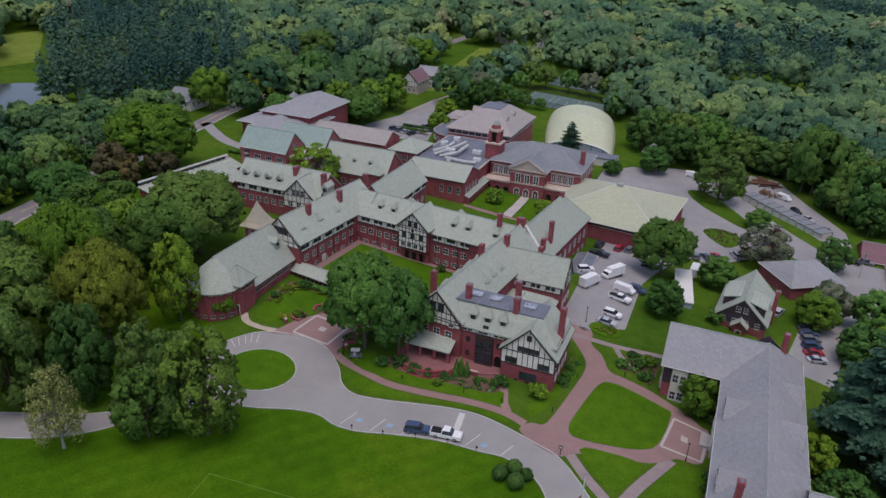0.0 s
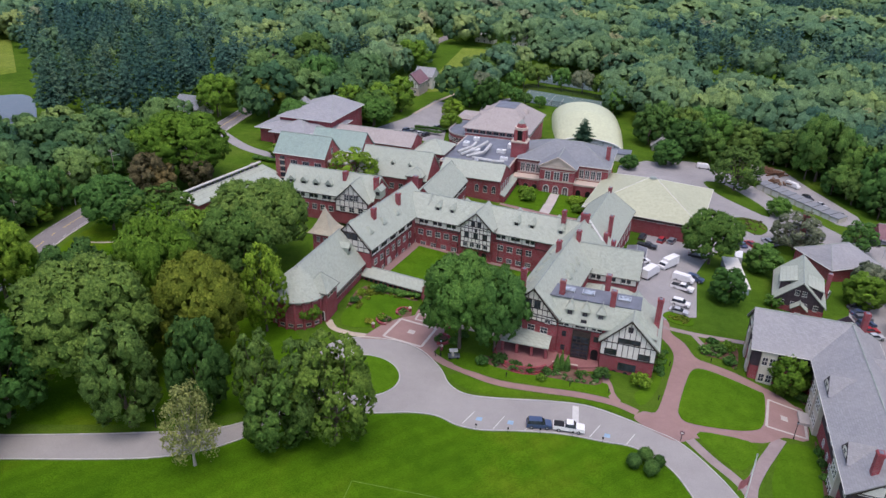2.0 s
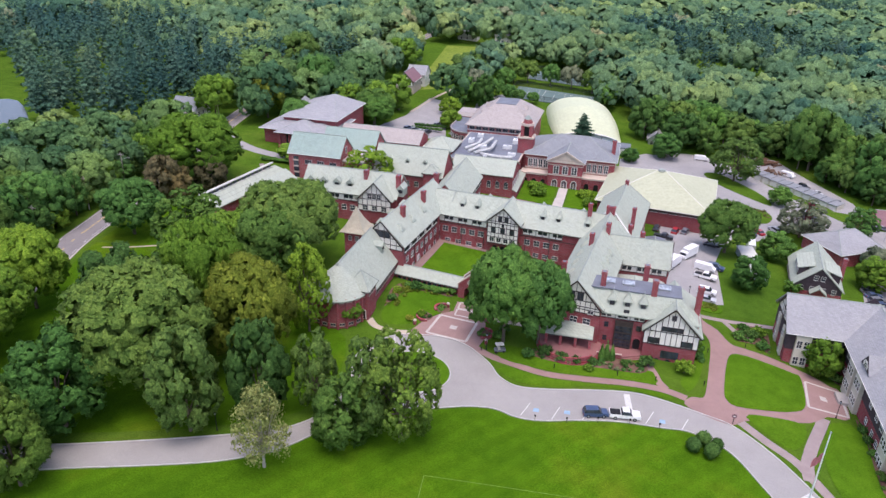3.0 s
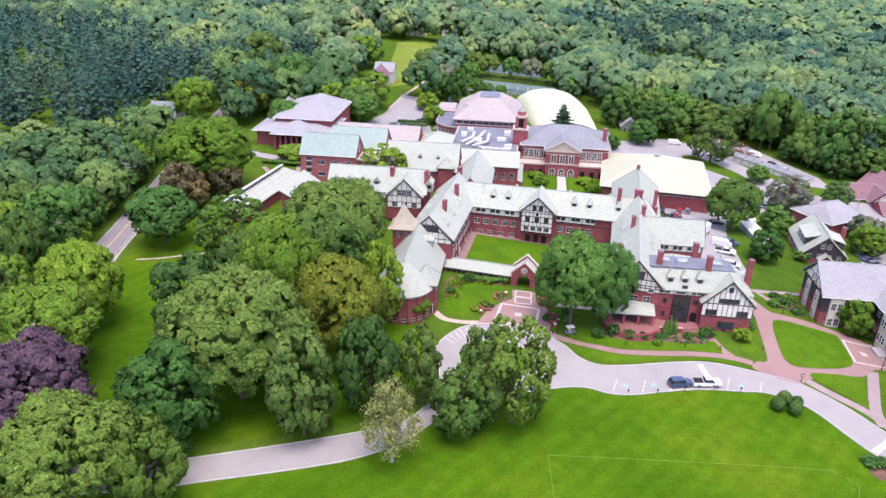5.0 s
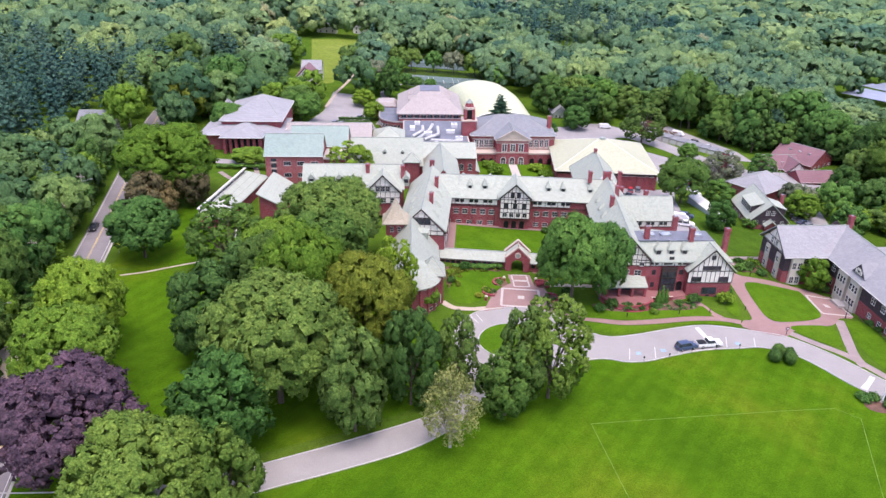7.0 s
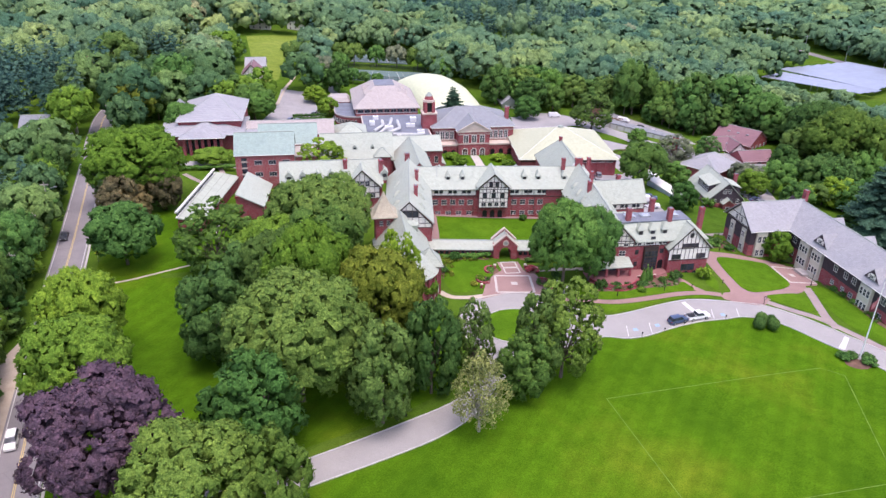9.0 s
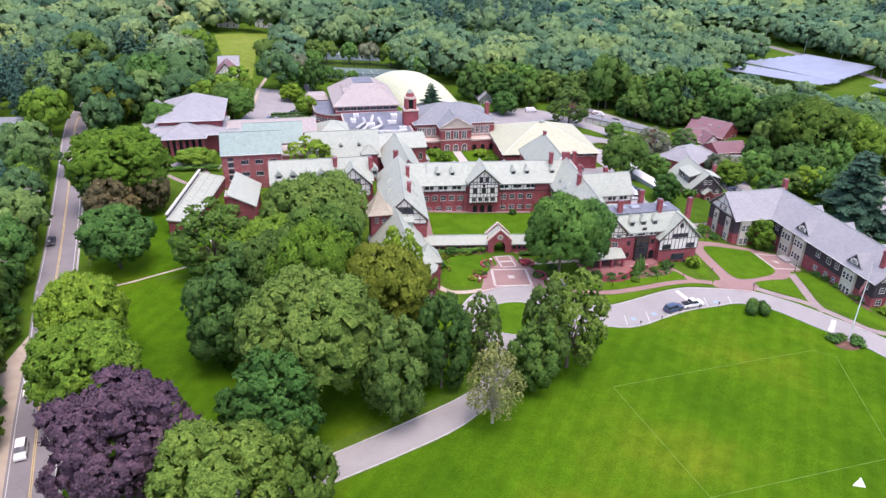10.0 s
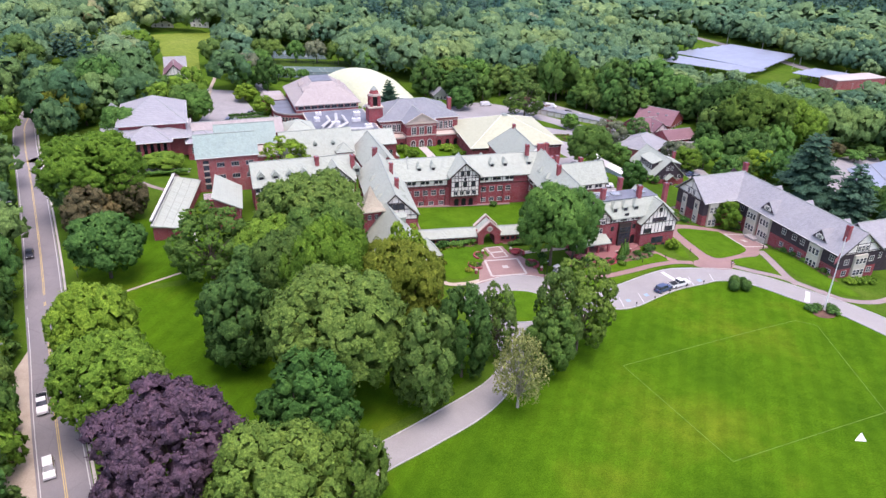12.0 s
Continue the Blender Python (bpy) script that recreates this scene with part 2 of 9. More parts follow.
MARK_B = plain("road_marking_blue", (0.24, 0.37, 0.5), 0.7)
GRASS = grass_mat("meadow_grass", (0.048, 0.105, 0.012), (0.068, 0.135, 0.014), (0.092, 0.145, 0.022))
LAWN = grass_mat("mown_lawn", (0.040, 0.104, 0.005), (0.062, 0.144, 0.006), (0.118, 0.168, 0.012), 0.08)
LAWN_FINE = grass_mat("trimmed_lawn", (0.05, 0.125, 0.008), (0.07, 0.155, 0.009), (0.085, 0.165, 0.012))
HAY = grass_mat("pale_meadow", (0.14, 0.20, 0.03), (0.17, 0.23, 0.045), (0.2, 0.25, 0.06))
BARK = plain("grey_brown_bark", (0.13, 0.105, 0.085), 0.9, spread=0.3, scale=3)
BARK_PALE = plain("bleached_bark", (0.4, 0.36, 0.32), 0.9, spread=0.2, scale=3)
LEAF_OAK = leaf_mat("oak_leaves", (0.055, 0.119, 0.020), (0.133, 0.210, 0.034))
LEAF_DARK = leaf_mat("dark_maple_leaves", (0.036, 0.098, 0.018), (0.086, 0.162, 0.028))
LEAF_LIME = leaf_mat("lime_leaves", (0.086, 0.186, 0.015), (0.166, 0.272, 0.024))
LEAF_MAPLE = leaf_mat("yellow_green_maple_leaves", (0.072, 0.142, 0.018), (0.150, 0.232, 0.030))
LEAF_GREEN = leaf_mat("fresh_green_leaves", (0.045, 0.128, 0.022), (0.098, 0.205, 0.034))
LEAF_OLIVE = leaf_mat("yellowing_olive_leaves", (0.126, 0.172, 0.015), (0.228, 0.252, 0.027))
LEAF_PALE = leaf_mat("thin_pale_leaves", (0.200, 0.232, 0.050), (0.350, 0.352, 0.095))
LEAF_PURPLE = leaf_mat("copper_beech_leaves", (0.054, 0.036, 0.040), (0.122, 0.078, 0.076), 0.1)
LEAF_RUST = leaf_mat("brown_tinged_leaves", (0.098, 0.088, 0.032), (0.168, 0.138, 0.052))
LEAF_PINE = leaf_mat("pine_needles", (0.028, 0.078, 0.036), (0.068, 0.128, 0.058))
LEAF_GREY = leaf_mat("grey_green_leaves", (0.094, 0.126, 0.057), (0.188, 0.210, 0.097))
FLOWERS = leaf_mat("red_bedding_flowers", (0.25, 0.03, 0.03), (0.45, 0.12, 0.1))
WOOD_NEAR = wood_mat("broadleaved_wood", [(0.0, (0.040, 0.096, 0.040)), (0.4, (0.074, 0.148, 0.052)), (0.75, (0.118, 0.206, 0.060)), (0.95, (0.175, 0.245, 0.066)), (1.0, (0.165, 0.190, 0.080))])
# paler, bluer copy of the near wood: distance haze mixed into leaf colour
WOOD_FAR_HAZED = wood_mat("hazed_mixed_wood", [(0.0, (0.054, 0.118, 0.062)), (0.4, (0.098, 0.176, 0.080)), (0.75, (0.150, 0.236, 0.086)), (0.95, (0.195, 0.265, 0.092)), (1.0, (0.190, 0.212, 0.105))])
WOOD_PINE = wood_mat("pine_wood", [(0.0, (0.034, 0.086, 0.060)), (0.6, (0.056, 0.116, 0.076)), (1.0, (0.084, 0.142, 0.086))])


# ---- building helpers ----
class Geo:
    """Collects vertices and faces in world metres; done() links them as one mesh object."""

    def __init__(self):
        self.v, self.f = [], []

    def face(self, *pts):
        n = len(self.v)
        self.v += [tuple(p) for p in pts]
        self.f.append(tuple(range(n, n + len(pts))))
        return self

    def solid(self, verts, faces):
        n = len(self.v)
        self.v += [tuple(p) for p in verts]
        self.f += [tuple(n + i for i in fc) for fc in faces]
        return self

    def box(self, x0, y0, z0, x1, y1, z1, c=0.0):
        """A box; c chamfers its upright edges."""
        if c <= 0:
            ring = [(x0, y0), (x1, y0), (x1, y1), (x0, y1)]
        else:
            ring = [(x0 + c, y0), (x1 - c, y0), (x1, y0 + c), (x1, y1 - c), (x1 - c, y1), (x0 + c, y1), (x0, y1 - c), (x0, y0 + c)]
        return self.prism(ring, z0, z1)

    def prism(self, ring, z0, z1, taper=1.0):
        n = len(ring)
        cx, cy = sum(p[0] for p in ring) / n, sum(p[1] for p in ring) / n
        top = [(cx + (x - cx) * taper, cy + (y - cy) * taper, z1) for x, y in ring]
        vs = [(x, y, z0) for x, y in ring] + top
        return self.solid(vs, [tuple(reversed(range(n))), tuple(range(n, 2 * n))] + [(i, (i + 1) % n, n + (i + 1) % n, n + i) for i in range(n)])

    def tube(self, a, b, r0, r1, sides=6):
        a, b = Vector(a), Vector(b)
        d = (b - a).normalized()
        u = d.orthogonal().normalized()
        w = d.cross(u)
        vs = []
        for p, r in ((a, r0), (b, r1)):
            for k in range(sides):
                t = 2 * math.pi * k / sides
                vs.append(p + (u * math.cos(t) + w * math.sin(t)) * r)
        return self.solid(vs, [tuple(reversed(range(sides))), tuple(range(sides, 2 * sides))] + [(i, (i + 1) % sides, sides + (i + 1) % sides, sides + i) for i in range(sides)])

    def mesh(self, name, mat, origin=(0, 0, 0)):
        me = bpy.data.meshes.new(name)
        ox, oy, oz = origin
        me.from_pydata([(x - ox, y - oy, z - oz) for x, y, z in self.v], [], self.f)
        me.materials.append(mat)
        return me

    def done(self, name, mat, parent=None, label=""):
        origin = base_of(parent)
        ob = new(name, self.mesh(name, mat, origin))
        ob.parent = parent
        return tagged(ob, label)


def base_of(ob):
    x = Vector((0, 0, 0))
    while ob is not None:
        x += ob.location
        ob = ob.parent
    return x


def thing(name, label, category, at=(0, 0, 0), group="", kind=""):
    ob = new(name)
    ob.empty_display_size = 0.5
    ob.location = at
    return tagged(ob, label, category, group, kind)


def part(name, mesh, parent, at=(0, 0, 0), turn=0.0, label=""):
    """A part that shares a mesh, at a place given in world metres, turned about the upright."""
    ob = new(name, mesh)
    ob.parent = parent
    ob.location = Vector(at) - base_of(parent)
    ob.rotation_euler = (0, 0, radians(turn))
    return tagged(ob, label)


def smooth_line(pts, steps=5, closed=False):
    """A Catmull-Rom line through a few points."""
    p = [Vector(q) for q in pts]
    n = len(p)
    out = []
    for i in range(n if closed else n - 1):
        a, b, c, d = ((p[(i + k) % n] if closed else p[min(max(i + k, 0), n - 1)]) for k in (-1, 0, 1, 2))
        for s in range(steps):
            t = s / steps
            out.append(tuple(0.5 * ((2 * b) + (c - a) * t + (2 * a - 5 * b + 4 * c - d) * t * t + (3 * b - a - 3 * c + d) * t ** 3)))
    if not closed:
        out.append(tuple(p[-1]))
    return out


# ---- the lie of the land: it falls gently from the road to the lower car parks ----
FALL_MIDDLE = ([-230, -150, -105, -90, -75, -45, -25, 0, 25, 60, 200], [4, 4, 2.8, 1.8, 1.0, 0.3, -0.5, -3.8, -6, -11, -20])
FALL_BACK = ([-230, -175, -150, -135, -66, -11, 60, 200], [4, 4, 2.5, 0.5, -3.8, -6, -11, -20])
FALL_FRONT = ([-230, -160, -100, -60, -30, -10, 10, 60, 200], [1.5, 1, 0, 0, -0.3, -1, -2.5, -7, -15])


def ease(a, b, v):
    t = np.clip((np.asarray(v, float) - a) / (b - a), 0, 1)
    return t * t * (3 - 2 * t)


def land(x, y):
    def soft(table):
        return (np.interp(np.asarray(x) - 5, *table) + np.interp(x, *table) + np.interp(np.asarray(x) + 5, *table)) / 3
    s, m, b = soft(FALL_FRONT), soft(FALL_MIDDLE), soft(FALL_BACK)
    z = s + (m - s) * ease(95, 125, y)
    return z + (b - m) * ease(170, 215, y)


def ground_z(x, y):
    return float(land(float(x), float(y)))


def spread_of(lo, hi, flo, fhi, fine, reach):
    a = list(np.arange(flo, fhi + 0.1, fine))
    step, x = fine, flo
    while x > lo:
        step *= reach
        x -= step
        a.insert(0, x)
    step, x = fine, fhi
    while x < hi:
        step *= reach
        x += step
        a.append(x)
    return np.array(a)


def make_ground():
    xs, ys = spread_of(-3000, 3000, -240, 120, 4.0, 1.35), spread_of(-1500, 4000, -40, 330, 4.0, 1.35)
    X, Y = np.meshgrid(xs, ys)
    Z = land(X, Y)
    nx, ny = len(xs), len(ys)
    co = np.stack([X, Y, Z], -1).reshape(-1, 3)
    i = np.arange(nx * ny).reshape(ny, nx)
    quads = np.stack([i[:-1, :-1], i[:-1, 1:], i[1:, 1:], i[1:, :-1]], -1).reshape(-1, 4)
    me = bpy.data.meshes.new("ground")
    me.from_pydata(co.tolist(), [], quads.tolist())
    me.materials.append(GRASS)
    return tagged(new("ground", me), "gently sloping grassy land under woods and campus", "ground", kind="structure")


def drape(name, outline, mat, lift, label, category, kind="structure", grid=4.0, thick=0.0):
    """A sheet with a clean outline that lies on the land; thick gives it a visible edge."""
    bm = bmesh.new()
    vs = [bm.verts.new((p[0], p[1], 0)) for p in outline]
    bm.faces.new(vs)
    bmesh.ops.triangulate(bm, faces=bm.faces[:])
    xs, ys = [p[0] for p in outline], [p[1] for p in outline]
    for axis, lo, hi in ((0, min(xs), max(xs)), (1, min(ys), max(ys))):
        for k in range(math.ceil(lo / grid), math.floor(hi / grid) + 1):
            co, no = [0, 0, 0], [0, 0, 0]
            co[axis], no[axis] = k * grid, 1
            bmesh.ops.bisect_plane(bm, geom=bm.verts[:] + bm.edges[:] + bm.faces[:], plane_co=co, plane_no=no)
    for v in bm.verts:
        v.co.z = ground_z(v.co.x, v.co.y) + lift
    bmesh.ops.recalc_face_normals(bm, faces=bm.faces[:])
    if bm.faces and sum(f.normal.z for f in bm.faces) < 0:
        bmesh.ops.reverse_faces(bm, faces=bm.faces[:])
    if thick:
        edges = [e for e in bm.edges if e.is_boundary]
        made = bmesh.ops.extrude_edge_only(bm, edges=edges)
        for v in made["geom"]:
            if isinstance(v, bmesh.types.BMVert):
                v.co.z -= thick
    me = bpy.data.meshes.new(name)
    bm.to_mesh(me)
    bm.free()
    me.materials.append(mat)
    return tagged(new(name, me), label, category, kind=kind)


def offset_line(line, d):
    out = []
    for i, p in enumerate(line):
        a, b = Vector(line[max(i - 1, 0)][:2]), Vector(line[min(i + 1, len(line) - 1)][:2])
        t = (b - a).normalized()
        out.append((p[0] - t.y * d, p[1] + t.x * d))
    return out


def ribbon(name, line, width, mat, lift, label, category, parent=None, kind="structure", high=0.0):
    """A strip along a line on the land; high makes it a kerb or low wall with upright sides."""
    l, r = offset_line(line, width / 2), offset_line(line, -width / 2)
    g = Geo()
    zs = [ground_z(*p[:2]) for p in line]
    for i in range(len(line) - 1):
        a, b = zs[i] + lift + high, zs[i + 1] + lift + high
        g.face((*r[i], a), (*r[i + 1], b), (*l[i + 1], b), (*l[i], a))
        if high:
            g.face((*l[i], a), (*l[i + 1], b), (*l[i + 1], b - high - 0.2), (*l[i], a - high - 0.2))
            g.face((*r[i + 1], b), (*r[i], a), (*r[i], a - high - 0.2), (*r[i + 1], b - high - 0.2))
    ob = g.done(name, mat, parent)
    return tagged(ob, label, category, kind=kind) if parent is None else tagged(ob, label)


ground = make_ground()

# ---- drive, roads, paths and lawns ----
drive_north = smooth_line([(-173, 53), (-150, 53.5), (-135, 56.5), (-123, 61), (-109, 67), (-97, 73), (-91.5, 80), (-90.5, 90), (-92.5, 97), (-91.5, 102.5), (-87.6, 107.6), (-82.4, 109.8), (-76, 110.5), (-70.5, 109),
                           (-65, 104.5), (-62, 100.5), (-58, 98.4), (-52, 99.2), (-42, 102), (-35, 103.3), (-29, 102.6), (-22, 100.8), (-16.5, 98.8), (-9.8, 92.2), (-4.8, 85), (0, 77.8), (4, 69), (7, 57), (8, 38)])
drive_south = smooth_line([(-171, 45), (-150, 47), (-135, 50), (-123.4, 54.3), (-113, 58.2), (-102, 63), (-94, 69), (-88, 77), (-80, 84), (-72, 86.8), (-66, 89.2), (-61, 90), (-56.5, 88.8), (-51.7, 89.2), (-45.4, 91.3),
                           (-37.8, 93.3), (-30, 94), (-24.5, 94.4), (-18, 91), (-12.4, 82), (-7, 74), (-3.5, 63), (-1, 50), (0, 38)])
lawn_front = drape("lawn", smooth_line([(-171, 44), (-150, 46.4), (-135, 49.4), (-123.4, 53.7), (-113, 57.6), (-102, 62.4), (-94, 68.4), (-88, 76.4), (-80, 83.4), (-72, 86.2), (-66, 88.6), (-61, 89.4), (-56.5, 88.2), (-51.7, 88.6), (-45.4, 90.7),
                   (-37.8, 92.7), (-30, 93.4), (-24.5, 93.8), (-18, 90.4), (-12.4, 81.4), (-7, 73.4), (-3.5, 62.4), (-1, 50), (0, 30)], 3) + [(0, -30), (-171, -30)], LAWN, 0.05, "broad mown sports lawn with faint mowing stripes", "lawn", grid=6)
drive = drape("road", drive_north + drive_south[::-1], ASPHALT, 0.035, "curving pale grey asphalt school drive with a turning loop", "driveway")
for edge in (drive_north, drive_south):
    ribbon("kerb", edge, 0.22, KERB, 0.02, "low granite kerb along the drive", "kerb", high=0.13)
loop = [(-79.4 + 7.8 * math.cos(a), 96.9 + 6.9 * math.sin(a)) for a in np.linspace(0, 2 * math.pi, 40, endpoint=False)]
drape("lawn", loop, LAWN_FINE, 0.16, "oval grass island inside the turning loop", "lawn", thick=0.2)
ribbon("kerb", loop + loop[:1], 0.22, KERB, 0.02, "granite kerb round the grass island", "kerb", high=0.16)

main_road_line = smooth_line([(-150, -60), (-158, -10), (-166, 35), (-171.5, 63), (-176.5, 89), (-181, 117), (-187, 152), (-196.7, 204), (-205, 247), (-208.5, 278), (-206, 330), (-195, 400), (-190, 520)], 6)
drape("road", offset_line(main_road_line, 3.9) + offset_line(main_road_line, -3.9)[::-1], ROAD_TAR, 0.06, "two-lane country road of worn asphalt", "road")
for d, mat, w in ((0.14, MARK_Y, 0.12), (-0.14, MARK_Y, 0.12), (3.45, MARK, 0.14), (-3.45, MARK, 0.14)):
    ribbon("road_line", offset_line(main_road_line, d), w, mat, 0.075, "painted line on the country road", "road marking")
ribbon("kerb", offset_line(main_road_line, -4.3)[:50], 0.5, CONCRETE, 0.04, "pale concrete kerb strip beside the road", "kerb", high=0.1)
drape("shoulder", smooth_line([(-181, 112), (-186, 96), (-188, 80), (-186, 66), (-178, 50), (-174, 60), (-178, 80), (-181, 96)], 4, True), GRAVEL, 0.03, "bare sandy gravel verge beside the road", "shoulder")
ribbon("road", smooth_line([(-190, 75), (-215, 72), (-260, 78)], 5), 6, ROAD_TAR, 0.05, "side road that joins the country road", "road")

brick_walk = [(-25.5, 103), (-24, 105.9), (-21.7, 106.6), (-20.7, 111.2), (-19.6, 120), (-18.8, 128.5), (-20, 133), (-24, 138.5), (-27, 144), (-21, 144.5), (-19.8, 139.2), (-16.6, 136.1), (-14.1, 131.4), (-11, 130.8), (-5.8, 130), (0.1, 127.6),
              (3.3, 126), (5.9, 123.8), (7.6, 122.5), (7.0, 112), (2.5, 110.6), (-1.8, 106.3), (-9.6, 103.6), (-14.6, 101.4), (-17, 99.3), (-21.5, 100.4)]
drape("pavement", smooth_line(brick_walk, 3, True), PATH_BRICK, 0.05, "wide rose-coloured brick walk between school buildings", "pavement", grid=3)
drape("lawn", smooth_line([(-14.7, 126.1), (-12, 127.6), (-7.3, 127.1), (-1.6, 125.6), (0, 124), (-1.2, 113), (-4.4, 109.1), (-10.2, 106.9), (-15.6, 106.1), (-17.2, 107.9), (-17.3, 111), (-16.1, 120.2)], 4, True), LAWN_FINE, 0.12, "bright trimmed lawn framed by brick walks", "lawn", thick=0.1, grid=3)
court_e = [(0.7, 123.4), (7.4, 122.2), (6.8, 112.4), (-0.6, 112.9)]
for a, b in zip(court_e, court_e[1:] + court_e[:1]):
    ribbon("paving_band", [a, ((a[0] + b[0]) / 2, (a[1] + b[1]) / 2), b], 0.5, CONCRETE, 0.075, "pale stone band set in brick paving", "paving band")
drape("paving_slab", [(2.6, 117), (3.9, 116.8), (3.9, 118.6), (2.6, 118.8)], CONCRETE, 0.08, "pale stone slab set in brick paving", "paving slab")
front_walk = smooth_line([(-69.5, 109.2), (-65.3, 107), (-60.3, 105.6), (-53, 104.2), (-45, 104.9), (-36.5, 106.2), (-29.6, 106.3), (-25, 105)], 5)
ribbon("pavement", front_walk, 1.9, PATH_BRICK, 0.05, "narrow rose brick footpath along flower beds", "pavement")
ribbon("pavement", smooth_line([(-29, 106.8), (-30.5, 109), (-31.5, 112), (-33.2, 115.5)], 4), 1.7, PATH_BRICK, 0.06, "short brick footpath to a house door", "pavement")
for pts, w in (([(-15.2, 100.8), (-11.4, 96.6), (-6.8, 92.5), (-4.2, 88), (-1.6, 83)], 1.9), ([(1.6, 109.5), (-0.8, 103.5), (-3, 98), (-4.8, 92.5), (-5.2, 88)], 2.2), ([(-1.8, 84), (0.5, 79.5), (6, 77), (12, 77), (20, 79)], 1.9), ([(-24.2, 140.5), (-15, 141.5), (-5, 144), (4, 146)], 1.6), ([(-15, 141.5), (-11, 136), (-6, 135)], 1.4)):
    ribbon("pavement", smooth_line(pts, 5), w, PATH_GREY, 0.06, "grey-brown footpath across the lawns", "pavement")
for pts, w in (([(-153, 128.8), (-160, 125.5), (-166.5, 122.5), (-172, 121)], 0.7), ([(-69, 121), (-60, 121), (-54, 120.5)], 1.6), ([(-94.5, 112.2), (-92, 110), (-87, 109.6), (-81, 110.6)], 1.7)):
    ribbon("pavement", smooth_line(pts, 5), w, GRAVEL, 0.055, "pale gravel footpath over grass", "pavement")
plaza = [(-85, 108.6), (-82.4, 115.5), (-79.4, 119.5), (-77, 121.5), (-77.2, 126), (-71.6, 126), (-71.2, 121), (-68.8, 119), (-67.6, 113), (-68.6, 108.2), (-73, 110), (-78, 110.6)]
drape("pavement", plaza, PATH_BRICK, 0.07, "rose brick forecourt before the gatehouse", "pavement", grid=3)
sq = [(-80.6, 111.2), (-71.4, 110.4), (-70.6, 118.2), (-79.4, 118.8)]
for a, b in list(zip(sq, sq[1:] + sq[:1])):
    ribbon("paving_band", [a, ((a[0] + b[0]) / 2, (a[1] + b[1]) / 2), b], 0.6, CONCRETE, 0.095, "pale stone band set in brick paving", "paving band")
drape("paving_slab", [(-76.2, 114.2), (-74.6, 114.1), (-74.5, 115.5), (-76.1, 115.6)], CONCRETE, 0.1, "pale stone slab set in brick paving", "paving slab")
for y0, y1 in ((119.9, 122.6), (123, 125.8)):
    s2 = [(-76.3, y0), (-72.5, y0), (-72.5, y1), (-76.3, y1)]
    for a, b in zip(s2, s2[1:] + s2[:1]):
        ribbon("paving_band", [a, b], 0.42, CONCRETE, 0.1, "pale stone band set in brick paving", "paving band")

lawn_patches = [
    ([(-92.6, 118), (-88, 127), (-79.5, 127), (-79.5, 120.5), (-82.5, 116.5), (-86, 112.5), (-91, 112)], "grass plot beside the brick forecourt"),
    ([(-89.2, 156.4), (-91.4, 138), (-54.4, 133.2), (-52.6, 152.4)], "bright rectangular lawn of an enclosed courtyard"),
    ([(-24.5, 107.5), (-22.4, 112), (-20.6, 121), (-20, 128), (-22, 133), (-22.6, 118), (-26, 111)], "grass strip round the corner of a house"),
    ([(-62.6, 102.4), (-60.6, 104), (-53, 102.7), (-45, 103.4), (-36, 104.8), (-29.8, 104.9), (-27.6, 103.6), (-35, 104), (-43, 102.9), (-52, 100), (-57.6, 99.8)], "grass verge between drive and footpath"),
    ([(-14, 103), (-9.4, 105), (-3, 104.8), (-5, 97.5), (-8, 96)], "small grass plot between footpaths"),
    ([(2.8, 108.4), (7.8, 108), (6.8, 92), (7.5, 80), (1, 83), (-1.5, 92), (0, 101)], "sloping grass bank before a dark house"),
]
for pts, words in lawn_patches:
    drape("lawn", smooth_line(pts, 3, True) if "rectangular" not in words else pts, LAWN_FINE, 0.1, words, "lawn", grid=3)
drape("lawn", smooth_line([(-167, 50), (-150, 55), (-128, 62), (-107, 71), (-94, 82), (-97, 104), (-113, 110), (-128, 128), (-150, 150), (-166, 165), (-176, 140), (-172, 100), (-166, 70)], 4, True), LAWN, 0.04, "mown grass under scattered park trees", "lawn", grid=6)
drape("lawn", smooth_line([(-63, 106.9), (-53, 105.6), (-45, 106.2), (-36, 107.5), (-31, 107.8), (-31.6, 112), (-40, 112.4), (-52, 110.4), (-62, 112)], 3, True), LAWN_FINE, 0.06, "grass strip before the house's planted bed", "lawn", grid=3)
for pts in ([(-58, 110.4), (-52, 108.9), (-42, 109.8), (-34, 110.6), (-33, 113.6), (-40, 114.2), (-52, 111.6), (-58, 112.4)], [(-92.8, 118), (-92.8, 129), (-80, 129), (-80, 127.4), (-90, 127), (-91.3, 118)], [(-21.8, 117), (-20.6, 121), (-20.4, 130), (-22.6, 131)],
            [(3, 131), (6, 127.5), (8.6, 125), (8.6, 129), (4, 133)], [(-13, 134), (-8, 134), (-5.4, 131.6), (-5, 142), (-11, 141)], [(7.8, 110), (8.6, 110), (8.6, 90), (7, 90)], [(-69, 128.4), (-54, 128.4), (-54, 126.6), (-69, 126.6)]):
    drape("flower_bed", smooth_line(pts, 3, True), MULCH, 0.075, "planted bed of brown bark mulch", "flower bed", grid=3)

